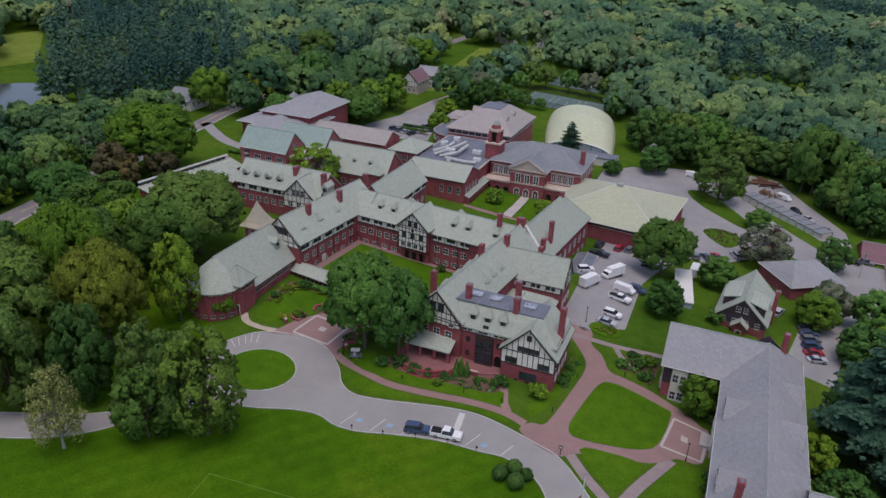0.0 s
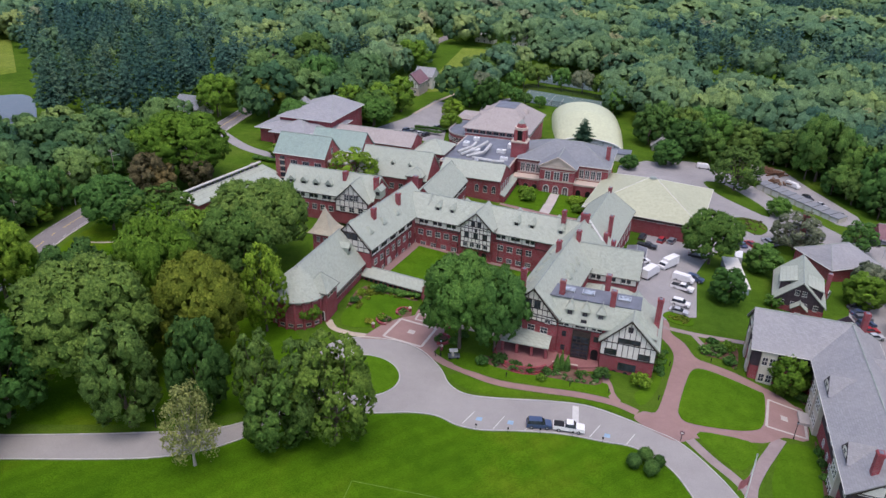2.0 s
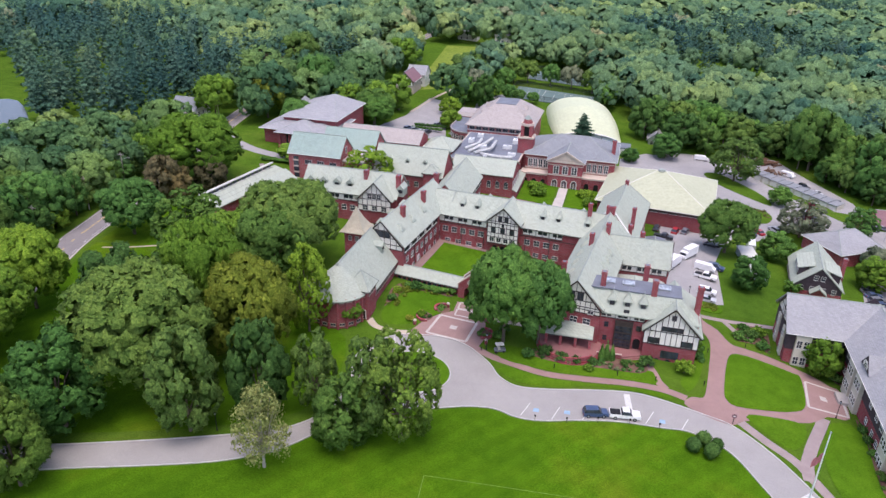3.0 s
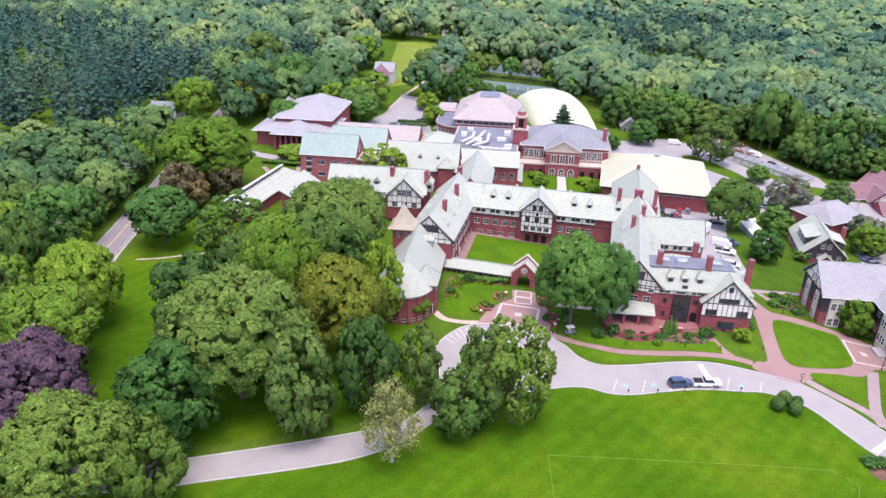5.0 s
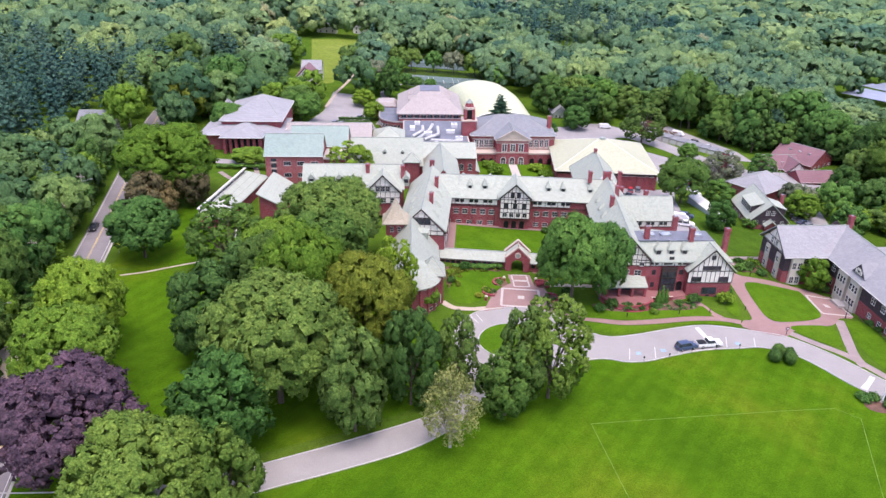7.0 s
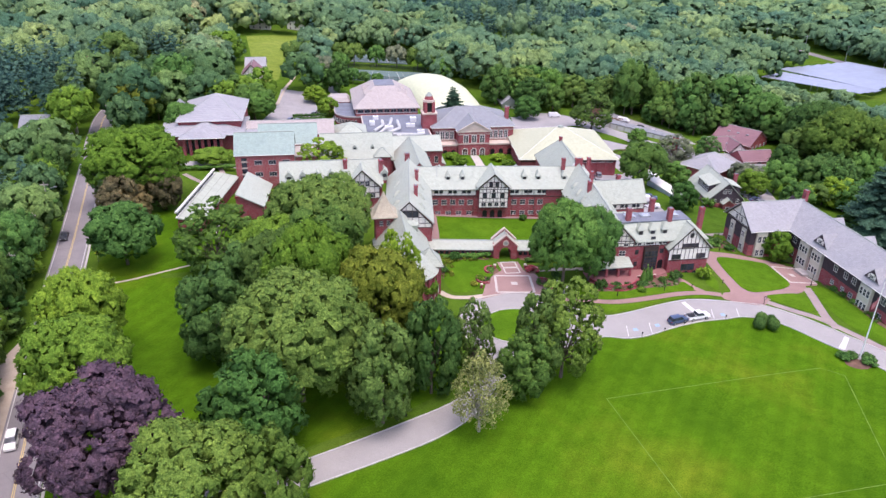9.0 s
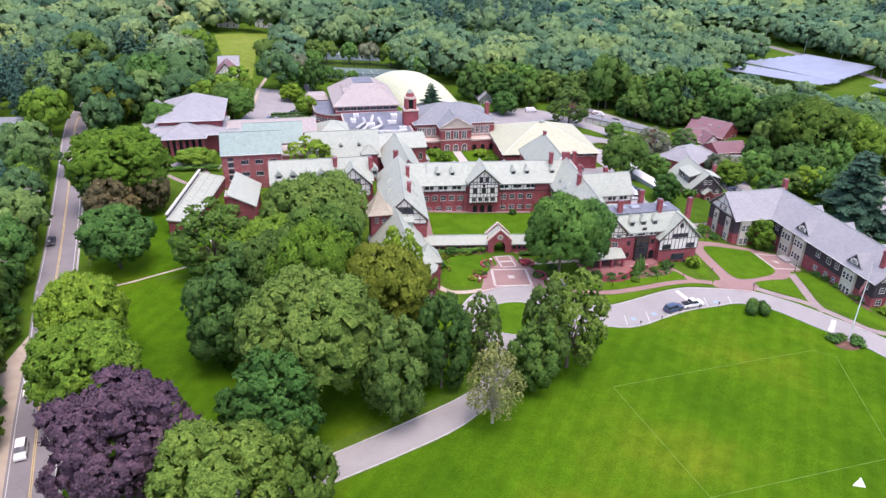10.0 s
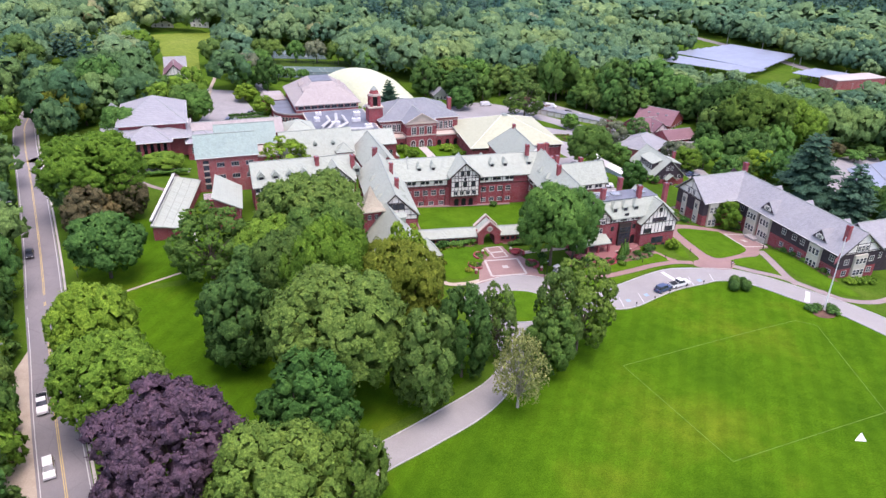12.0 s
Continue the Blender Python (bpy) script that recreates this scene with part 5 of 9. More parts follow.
# ---- wings behind the quadrangle ----
nww = house("tall half-timbered brick wing with a row of gabled dormers", -133, -104, 160.2, 171.4, 11.4, 17.0, "x", BRICK, SLATE)
timber_storey(nww, "S", 160.2, -132.6, -115.6, 9.2, 11.1, 12)
window_row(nww, "S", 160.2, -132, -116, 6, 6.3, w=1.4, h=1.6)
for x in (-130.6, -126.6, -122.6, -118.6, -103.2):
    hood_dormer(nww, x, 161.6, 12.6, "S", 1.8, 1.6, 3.6)
for x in (-130, -125, -120, -110):
    hood_dormer(nww, x, 169.8, 12.6, "N", 1.8, 1.6, 3.6)
Geo().box(-114.8, 158.3, 4, -105, 161, 11.2).done("gable_wall", BRICK, nww)
frame_wall(nww, "S", 158.3, -114.8, -105, 7.6, 11.2, 10, (-109.9, 16.2), (9.4, 13))
roof(nww, -114.9, -104.9, 158.1, 166, 11.2, 16.4, "y", SLATE, 0, 0, 0.55)
window_row(nww, "S", 158.15, -112, -107.8, 3, 11.4, w=1.1, h=1.5)
window_row(nww, "S", 158.15, -114, -105.6, 3, 7.9, w=1.5, h=1.4)
chimney(nww, -114.4, 164.4, 12, 18.3, 1.1, 1.8)
chimney(nww, -104.2, 163, 12, 18.3, 1.1, 1.6)
stair_block = thing("studio_wing", "brick studio wing under one steep pale slate slope", "studio", (-140.5, 160, 3))
Geo().solid([(-144, 152, 2.6), (-137.8, 151, 2.6), (-136.4, 167, 2.6), (-142.4, 169, 2.6), (-144, 152, 12.7), (-137.8, 151, 9.7), (-136.4, 167, 9.7), (-142.4, 169, 12.7)], [(3, 2, 1, 0), (4, 5, 6, 7), (0, 1, 5, 4), (1, 2, 6, 5), (2, 3, 7, 6), (3, 0, 4, 7)]).done("wall", BRICK, stair_block)
Geo().solid([(-144.6, 151.4, 12.9), (-137, 150.3, 9.4), (-135.7, 167.5, 9.4), (-142.8, 169.6, 12.9), (-144.6, 151.4, 13.2), (-137, 150.3, 9.7), (-135.7, 167.5, 9.7), (-142.8, 169.6, 13.2)], [(3, 2, 1, 0), (4, 5, 6, 7), (0, 1, 5, 4), (1, 2, 6, 5), (2, 3, 7, 6), (3, 0, 4, 7)]).done("roof", SLATE, stair_block)
for k in range(6):
    window(stair_block, -137.75 + 0.22 * k, 153 + 2.5 * k, 7.0, "E", w=1.5, h=1.5, cols=2, rows=2)
Geo().box(-146.6, 166, 2.6, -143, 172, 6.2).box(-146.8, 165.8, 6.2, -142.8, 166.3, 6.8).done("court_wall", BRICK, stair_block)
for k in range(6):
    Geo().box(-146.6, 166.6 + 0.9 * k, 6.5, -143, 166.8 + 0.9 * k, 6.75).done("pergola_slat", WHITE, stair_block)
long_wing = house("slate-roofed brick wing running back from the courtyard", -97.4, -86.6, 169, 195, 8.4, 14.4, "y", BRICK, SLATE)
timber_storey(long_wing, "E", -86.6, 182, 194.6, 6.2, 8.1, 8)
frame_wall(long_wing, "N", 195, -97.2, -86.8, 6.4, 8.4, 8, (-92, 14.2))
window_row(long_wing, "E", -86.6, 172, 194, 7, 2.4, w=1.3, h=1.6)
chimney(long_wing, -95.4, 171.5, 12, 17.2, 1.4, 1.1)
teal = house("modern rose brick block with a pale teal slate roof", -147.4, -129.6, 181, 191.4, 14.4, 20, "x", BRICK_NEW, SLATE_TEAL)
window_row(teal, "S", 181, -147, -130, 4, 11.2, w=2.2, h=1.3, cols=3, rows=1, skip=(0,))
window_row(teal, "S", 181, -147, -130, 4, 7.4, w=2.2, h=1.3, cols=3, rows=1, skip=(0,))
Geo().box(-145.6, 180.7, 4.5, -144, 181.2, 13.4).done("stair_glazing", GLASS, teal)
for z in (6, 8, 10, 12):
    Geo().box(-145.7, 180.62, z, -143.9, 180.9, z + 0.5).done("spandrel", STONE, teal)
window(teal, -129.6, 186.2, 14.6, "E", w=1.1, h=1.9)
window_row(teal, "E", -129.6, 182, 190.6, 2, 10.6, w=2.4, h=1.6, cols=3, rows=1)
teal_b = house("second rose brick block with a pale teal slate roof", -141, -122.6, 193, 203.4, 13.8, 19.2, "x", BRICK_NEW, SLATE_TEAL)
window_row(teal_b, "E", -122.6, 194, 202.4, 2, 8, w=2.2, h=1.5, cols=3)
corner_bay = thing("corner_bay", "glazed grey corner bay between brick blocks", "bay", (-128, 190, 3))
Geo().box(-129.4, 183, 3, -123, 193, 12.6).done("wall", BRICK_NEW, corner_bay)
Geo().box(-129.6, 182.6, 12.6, -122.6, 193, 13.1).done("flat_roof", CONCRETE, corner_bay)
window_row(corner_bay, "S", 183, -129, -123.4, 2, 8.6, w=1.9, h=2.2, cols=2, rows=2)
window_row(corner_bay, "E", -123, 183.6, 192.6, 3, 8.6, w=2.0, h=2.0, cols=2, rows=2)
g3 = house("brick wing with a broad slate roof and small dormers", -121.4, -98, 188.4, 202, 8.8, 16.2, "x", BRICK, SLATE)
for x in (-116, -110.4, -104.5):
    hood_dormer(g3, x, 191.0, 11.6, "S", 1.0, 1.2, 2.4)
Geo().box(-104, 187, 0, -99, 191, 10.4).done("stair_tower", BRICK, g3)
roof(g3, -104, -99, 187, 191, 10.4, 13, "y", SLATE, 1.9, 1.9, 0.4)
window_row(g3, "S", 188.4, -120.6, -105, 5, 5, w=1.4, h=1.7)
refectory = house("brick dining hall with arched windows and slate roof", -100, -78.5, 208, 222, 5.0, 8.6, "x", BRICK, SLATE)
window_row(refectory, "S", 208, -88, -79, 3, 0.4, w=1.3, h=1.8, arched=True)
window_row(refectory, "E", -78.5, 209, 221, 4, 0.2, w=1.3, h=2.4, cols=2, rows=3)
flat = thing("service_block", "brick service block with a dark flat roof", "service block", (-91, 240, -3))
walls(flat, -104.5, -79.5, 222.5, 257.5, -4, 4.2, BRICK)
Geo().box(-104.8, 222.2, 4.2, -79.2, 257.8, 4.7).done("parapet", STONE, flat)
Geo().box(-104.3, 222.7, 4.3, -79.7, 257.3, 4.75).done("flat_roof", LEAD, flat)
for x, y, w, d, h in ((-95, 236, 3.2, 2, 1.6), (-84, 248, 2.4, 3, 1.5), (-86, 240, 3.4, 1.8, 1.2), (-99, 252, 2.2, 2.2, 1.2), (-83, 232, 2.8, 1.6, 1.0), (-92, 226.5, 1.2, 1.2, 0.8), (-101, 244, 2, 3, 1.4)):
    u = thing("roof_unit", "white metal ventilation unit on a flat roof", "roof unit", (x, y, 4.75), "roof plant")
    Geo().box(x - w / 2, y - d / 2, 4.75, x + w / 2, y + d / 2, 4.75 + h, 0.12).done("casing", WHITE_METAL, u)
    Geo().tube((x, y, 4.7 + h), (x, y, 5.0 + h), 0.45, 0.45, 10).done("fan_cowl", STEEL, u)
for pts in ([(-101, 233, 5.3), (-97, 238, 6.2), (-97, 244, 6.2)], [(-99, 230, 5.3), (-94.5, 237.5, 6.4), (-93, 246, 6.4)], [(-96.5, 229, 5.3), (-91, 233, 6.3), (-91, 243, 6.3)], [(-94, 228.4, 5.3), (-86, 227, 5.3), (-82, 228, 5.3)]):
    u = thing("air_duct", "fat white air duct across a flat roof", "air duct", pts[0], "roof plant")
    g = Geo()
    for a, b in zip(pts, pts[1:]):
        g.tube(a, b, 0.62, 0.62, 8)
    g.done("duct", plain("dull_duct_metal", (0.5, 0.51, 0.5), 0.55), u)
pink = house("long brick building under a faded rose shingle roof", -148, -116.6, 224.6, 236.4, 7.6, 11.3, "x", BRICK, SHINGLE_PINK)
window_row(pink, "S", 224.6, -147, -118, 8, 4, w=1.6, h=1.2)
hip = house("small brick pavilion with a hipped slate roof", -115.8, -104.4, 226, 240, 5.8, 9.2, "x", BRICK, SLATE, 5.5, 5.5, category="pavilion", name="pavilion")
window_row(hip, "S", 226, -115, -105, 4, 2.6, w=1.4, h=1.6)
window_row(hip, "E", -104.4, 227, 239, 4, 2.6, w=1.4, h=1.6)

# hall with colonnade and lantern
lh = thing("assembly_hall", "brick assembly hall with stepped grey hipped roofs and a colonnade", "hall", (-162, 232, 4))
walls(lh, -171.6, -150, 226, 255, 3, 13.0, BRICK, name="hall_wall")
roof(lh, -171.6, -150, 226, 255, 13.0, 16.9, "y", SLATE_GREY, 25, 4, 0.9)
walls(lh, -177, -150, 220, 240, 3, 9.6, BRICK, name="aisle_wall")
roof(lh, -177.5, -149, 219, 241, 9.8, 12.4, "x", SLATE_GREY, 10, 10, 0.9, name="aisle_roof")
window_row(lh, "W", -177, 221, 239, 5, 5.2, w=1.6, h=3.2, cols=2, rows=3)
roof(lh, -169.2, -155.4, 215.2, 229.6, 9.9, 12.9, "y", SLATE_GREY, 11.6, 1, 0.9, name="portico_roof")
# dark backing wall that fills the gaps between the pillars
walls(lh, -168, -156.6, 217.4, 226, 3, 9.6, GLASS, name="portico_dark_backing")
Geo().box(-169.4, 215, 9.3, -155.2, 217.4, 9.75).done("lintel", BRICK, lh)
for k in range(7):
    x = -168.6 + 12.6 * k / 6
    Geo().box(x - 0.5, 215.4, 2.6, x + 0.5, 216.3, 9.4, 0.1).done("pillar", BRICK, lh)
for k in range(1, 4):
    y = 215.8 + 3.1 * k
    Geo().box(-169.05, y - 0.45, 2.6, -168.15, y + 0.45, 9.8, 0.1).done("pillar", BRICK, lh)
lantern = thing("lantern_turret", "small brick turret with a pyramid roof", "turret", (-175, 253, 4))
walls(lantern, -177.6, -173, 251, 255.6, 4, 11.0, BRICK)
roof(lantern, -177.6, -173, 251, 255.6, 11.0, 14.4, "y", SLATE_GREY, 2.29, 2.29, 0.7)
window_row(lantern, "S", 251, -177.2, -173.4, 2, 9.2, w=1.4, h=1.2)
linkhall = house("low brick link with a grey roof", -150, -141, 216, 228, 8.4, 10.6, "x", BRICK, SLATE_GREY, 3, 3)
window_row(linkhall, "S", 216, -149, -142, 3, 4.6, w=1.6, h=2.2, cols=2, rows=3)

# classical main building with pediment, arcade and tower
cl = thing("main_school_building", "symmetrical red brick school building with a stone-trimmed pediment", "school building", (-61.5, 245, -5))
walls(cl, -77.8, -45.4, 233.4, 256, -5.4, 5.6, BRICK)
roof(cl, -77.8, -45.4, 233.4, 256, 5.9, 11.2, "x", SLATE_DARK, 11, 11, 0.8)
walls(cl, -68.7, -56.4, 227.6, 234, -5.4, 5.6, BRICK, name="portico_wall")
roof(cl, -68.7, -56.4, 227.6, 243, 5.9, 9.4, "y", SLATE_DARK, 0, 1, 0.8, name="portico_roof")
Geo().solid([(-68.6, 227.5, 5.9), (-56.5, 227.5, 5.9), (-62.55, 227.5, 9.2), (-68.6, 227.9, 5.9), (-56.5, 227.9, 5.9), (-62.55, 227.9, 9.2)], [(0, 1, 2), (3, 5, 4), (0, 3, 4, 1), (1, 4, 5, 2), (2, 5, 3, 0)]).done("pediment", STONE, cl)
for a, b in (((-69.4, 227.3, 5.6), (-62.55, 227.3, 9.5)), ((-55.7, 227.3, 5.6), (-62.55, 227.3, 9.5))):
    beam(cl, a, b, 0.5, 0.4, STONE, "raking_cornice")
for x0, x1, y0, y1 in ((-77.8, -45.4, 233.4, 256), (-68.7, -56.4, 227.6, 234)):
    band(cl, x0, x1, y0, y1, 5.35, 0.5, STONE, 0.35, "cornice")
    band(cl, x0, x1, y0, y1, 0.5, 0.45, STONE, 0.15)
    band(cl, x0, x1, y0, y1, 4.4, 0.25, STONE, 0.1)
window_row(cl, "S", 227.6, -67.4, -57.7, 3, 1.3, w=1.7, h=2.7, cols=2, rows=3, f=0.2)
for x in (-66, -62.55, -59.1):
    window(cl, x, 227.6, -4.2, "S", w=1.8, h=2.1, cols=2, rows=3, arched=True, f=0.22)
window_row(cl, "S", 233.4, -77, -69.4, 4, 1.2, w=1.3, h=2.8, cols=2, rows=3, f=0.2)
window_row(cl, "S", 233.4, -55.6, -47.4, 4, 1.2, w=1.3, h=2.8, cols=2, rows=3, f=0.2)
window_row(cl, "E", -45.4, 235, 255, 5, 1.2, w=1.4, h=2.6, cols=2, rows=3, f=0.18)
for x0, x1 in ((-78.5, -68.8), (-56.3, -46)):
    walls(cl, x0, x1, 229, 233.4, -5.4, -0.4, BRICK, name="arcade_wall")
    Geo().box(x0 - 0.3, 228.7, -0.4, x1 + 0.3, 233.4, 0.2).done("arcade_coping", STONE, cl)
    for k in range(3):
        arch_hole(cl, x0 + (x1 - x0) * (k + 0.5) / 3, 229, -5, "S", 1.7, 2.2)
for k in range(9):
    for x0, x1, y0, y1 in ((-77.8, -45.4, 233.4, 256), (-68.7, -56.4, 227.6, 234)):
        band(cl, x0, x1, y0, y1, -4.9 + 0.62 * k + (0.5 if k > 7 else 0), 0.1, BRICK_NEW, 0.035, "brick_course")
chimney(cl, -46.6, 241, 4, 12.4, 1.4, 1.8)
side_arcade = house("low brick arcade linking hall and main building", -81, -77, 209, 230, -0.6, 0.4, "y", BRICK, SLATE, 0, 0, 0.3, category="arcade", name="arcade")
for y in (211, 214, 217, 220, 223, 226):
    arch_hole(side_arcade, -77, y, -5, "E", 1.6, 2.0)
side_b = house("low brick arcade beside the gymnasium", -47, -43, 206, 229, -0.6, 0.4, "y", BRICK, STONE, 0, 0, 0.3, category="arcade", name="arcade")
for y in (209, 213, 217, 221, 225):
    arch_hole(side_b, -47, y, -5, "W", 1.6, 2.0)
tw = thing("bell_tower", "square brick bell tower with arched openings and a small dome", "tower", (-78.8, 239, -4))
walls(tw, -81.6, -76, 236.2, 241.8, -5, 10.6, BRICK)
band(tw, -81.6, -76, 236.2, 241.8, 10.4, 0.5, STONE, 0.25, "cornice")
for sx in (-1, 1):
    for sy in (-1, 1):
        Geo().box(-78.8 + sx * 1.55 - 0.6, 239 + sy * 1.55 - 0.6, 10.9, -78.8 + sx * 1.55 + 0.6, 239 + sy * 1.55 + 0.6, 15, 0.15).done("belfry_pier", BRICK, tw)
# black block between the piers, painted in for the belfry's shaded inside
Geo().box(-79.9, 237.9, 10.9, -77.7, 240.1, 15).done("belfry_shade_core", BLACK_METAL, tw)
Geo().prism([(-78.8 + 2.5 * math.cos(k * math.pi / 4 + 0.39), 239 + 2.5 * math.sin(k * math.pi / 4 + 0.39)) for k in range(8)], 14.9, 15.8).done("belfry_cornice", STONE, tw)
Geo().prism([(-78.8 + 1.9 * math.cos(k * math.pi / 4 + 0.39), 239 + 1.9 * math.sin(k * math.pi / 4 + 0.39)) for k in range(8)], 15.8, 17.2, 0.7).done("belfry_drum", BRICK, tw)
Geo().prism([(-78.8 + 1.5 * math.cos(k * math.pi / 4 + 0.39), 239 + 1.5 * math.sin(k * math.pi / 4 + 0.39)) for k in range(8)], 17.2, 18.6, 0.2).done("belfry_dome", COPPER, tw)

# gymnasiums and dome
pale = thing("gymnasium", "brick gymnasium under a large cream pyramid roof", "gymnasium", (-29.75, 222, -6))
walls(pale, -47.5, -12, 204, 240, -6.4, 0.8, BRICK)
roof(pale, -47.5, -12, 204, 240, 1.4, 8.3, "x", MEMBRANE, 16.5, 16.5, 0.9)
band(pale, -47.5, -12, 204, 240, 0.2, 0.5, TIMBER, 0.1, "clerestory")
window_row(pale, "S", 204, -32, -13, 9, 0.05, w=1.8, h=0.55, cols=3, rows=1)
for k in range(12):
    beam(pale, (-45.8 + 3.0 * k, 203.9, -6), (-45.8 + 3.0 * k, 203.9, 0.2), 0.4, 0.25, BRICK, "pilaster")
Geo().tube((-29.75, 222, 8.2), (-29.75, 222, 8.8), 1.3, 1.0, 12).done("roof_vent", COPPER, pale)
gym = thing("sports_hall", "brick sports hall with a truncated rose-grey shingle roof", "sports hall", (-95, 284, -3))
walls(gym, -106.6, -80.4, 261, 294, -4.4, 7.0, BRICK_NEW)
Geo().solid([(-107.6, 260, 6.9), (-79.4, 260, 6.9), (-79.4, 295, 6.9), (-107.6, 295, 6.9), (-98, 273, 13.4), (-88.6, 273, 13.4), (-88.6, 285, 13.4), (-98, 285, 13.4), (-107.6, 260, 6.6), (-79.4, 260, 6.6), (-79.4, 295, 6.6), (-107.6, 295, 6.6)],
            [(0, 1, 5, 4), (1, 2, 6, 5), (2, 3, 7, 6), (3, 0, 4, 7), (0, 8, 9, 1), (1, 9, 10, 2), (2, 10, 11, 3), (3, 11, 8, 0), (8, 11, 10, 9), (4, 5, 6, 7)]).done("roof", SHINGLE_PINK, gym)
Geo().box(-97.6, 273.4, 13.3, -89, 284.6, 13.6).done("flat_roof", LEAD, gym)
band(gym, -106.6, -80.4, 261, 294, 4.6, 0.35, WHITE, 0.1)
window_row(gym, "S", 261, -106, -81, 9, 4.95, w=2.2, h=1.3, cols=2, rows=1)
window_row(gym, "E", -80.4, 262, 293, 10, 4.95, w=2.2, h=1.3, cols=2, rows=1)
for y in (270, 279):
    hood_dormer(gym, -84.6, y, 9.6, "E", 2.2, 1.4, 3.4, SHINGLE_PINK)
    hood_dormer(gym, -102.4, y, 9.6, "W", 2.2, 1.4, 3.4, SHINGLE_PINK)
curve = [(-106 + 9.2 * math.cos(a), 268.4 + 9.2 * math.sin(a)) for a in np.linspace(math.pi, 1.5 * math.pi, 11)]
terrace_ring = [(-107, 290), (-115.2, 290)] + curve + [(-80.4, 259.2), (-80.4, 262), (-107, 262)]
Geo().prism(terrace_ring, -4.4, 3.2).done("curved_block", BRICK, gym)
Geo().prism([(x, y) for x, y in terrace_ring], 3.2, 3.5).done("curved_roof", LEAD, gym)
g = Geo()
for a, b in zip([(-115.2, 290)] + curve, curve + [(-80.4, 259.2)]):
    g.tube((*a, 3.6), (*b, 3.6), 0.35, 0.35, 4)
g.done("coping", SHINGLE_PINK, gym, "faded rose coping along the curved roof edge")
for a, b in zip(curve, curve[1:]):
    m, n_ = ((a[0] + b[0]) / 2, (a[1] + b[1]) / 2), math.degrees(math.atan2(b[1] - a[1], b[0] - a[0]))
    window(gym, m[0], m[1], 0.4, n_, w=1.0, h=1.8, cols=1, rows=2)
Geo().box(-117.4, 284, -4, -108.2, 295, 3.9).done("side_block", BRICK, gym)
Geo().prism([(-117.8, 283.6), (-107.8, 283.6), (-107.8, 295.4), (-117.8, 295.4)], 3.9, 5.4, 0.72).done("side_roof", SHINGLE_PINK, gym)
dome = thing("sports_dome", "big ivory barrel-shaped sports dome with grey end wall", "sports dome", (-64, 312, -6))
g = Geo()
NA, NB = 24, 10
RISE = (0.48, 0.64, 0.78, 0.9, 1.0, 1.0, 1.0, 0.98, 0.9, 0.72, 0.4)
rows_ = []
for j in range(NB + 1):
    y, k = 288.5 + 5.6 * j, RISE[j]
    cx = -58.4 - 11 * j / NB
    rows_.append([(cx + 16.2 * math.cos(math.pi * i / NA) * (0.82 + 0.18 * k), y, -5.6 + 12.2 * math.sin(math.pi * i / NA) ** 0.8 * k) for i in range(NA + 1)])
for a, b in zip(rows_, rows_[1:]):
    for i in range(NA):
        g.face(a[i], a[i + 1], b[i + 1], b[i])
g.done("membrane", VINYL, dome)
Geo().face(*[(x, y + 0.3, z) for x, y, z in rows_[0]]).done("end_wall", plain("grey_end_wall", (0.5, 0.54, 0.58), 0.6), dome)
for i in range(3, NA, 3):
    x, y, z = rows_[0][i]
    Geo().tube((x, 288.7, -5.6), (x, 288.7, z), 0.12, 0.12, 5).done("end_post", BLACK_METAL, dome)
arch = Geo()
for a, b in zip(rows_[0], rows_[0][1:]):
    arch.tube((a[0], 288.5, a[2]), (b[0], 288.5, b[2]), 0.3, 0.3, 6)
arch.done("rim", WHITE_METAL, dome)
shed_w = thing("entrance_block", "white flat-roofed entrance block before the dome", "entrance block", (-47, 280, -6))
Geo().box(-56, 277, -6.4, -40.5, 284.2, -1.6).done("wall", WHITE, shed_w)
Geo().box(-56.2, 276.8, -1.6, -40.3, 284, -1.25).done("flat_roof", LEAD, shed_w)
door(shed_w, -44, 277, -6, "S", 1.8, 2.2, STEEL)

# ---- houses beyond the forecourt ----
rb = thing("boarding_house", "long dark-shingled boarding house with cream bays and grey slate roof", "boarding house", (12, 115, -5))
walls(rb, 8.8, 21.8, 89.6, 141, -6, 0.1, BRICK, name="ground_storey")
walls(rb, 8.75, 21.85, 89.5, 141.1, 0.1, 4.2, SHINGLE_WALL, "y", 10, True, True, "upper_storey")
roof(rb, 8.6, 22, 89.4, 141.4, 4.4, 10.2, "y", SLATE_GREY, 0, 4, 0.9)
walls(rb, -3.2, 12, 129.9, 143, -5, 0.0, BRICK, name="wing_ground_storey")
walls(rb, -3.25, 12, 129.85, 143.05, 0.0, 4.2, SHINGLE_WALL, "x", 10.2, True, False, "wing_upper_storey")
roof(rb, -3.4, 15.4, 129.8, 143.1, 4.4, 10.4, "x", SLATE_GREY, 0, 0, 0.9, name="wing_roof")
frame_wall(rb, "W", -3.25, 130.4, 142.6, 4.2, 4.6, 3, (136.45, 10), (6.6,))
window_row(rb, "W", -3.4, 134, 139, 2, 4.9, w=1.0, h=1.4)
for y in (132, 138):
    Geo().box(-3.6, y, -3.8, -3.2, y + 2, 3.8).done("cream_bay", CREAM, rb)
for y in (133, 139):
    for z in (-2.6, 1.4):
        window(rb, -3.6, y, z, "W", w=1.2, h=1.6)
Geo().box(-1.5, 129.2, -4.4, 1.6, 130, 3.9).done("cream_bay", CREAM, rb, "cream painted two-storey bay")
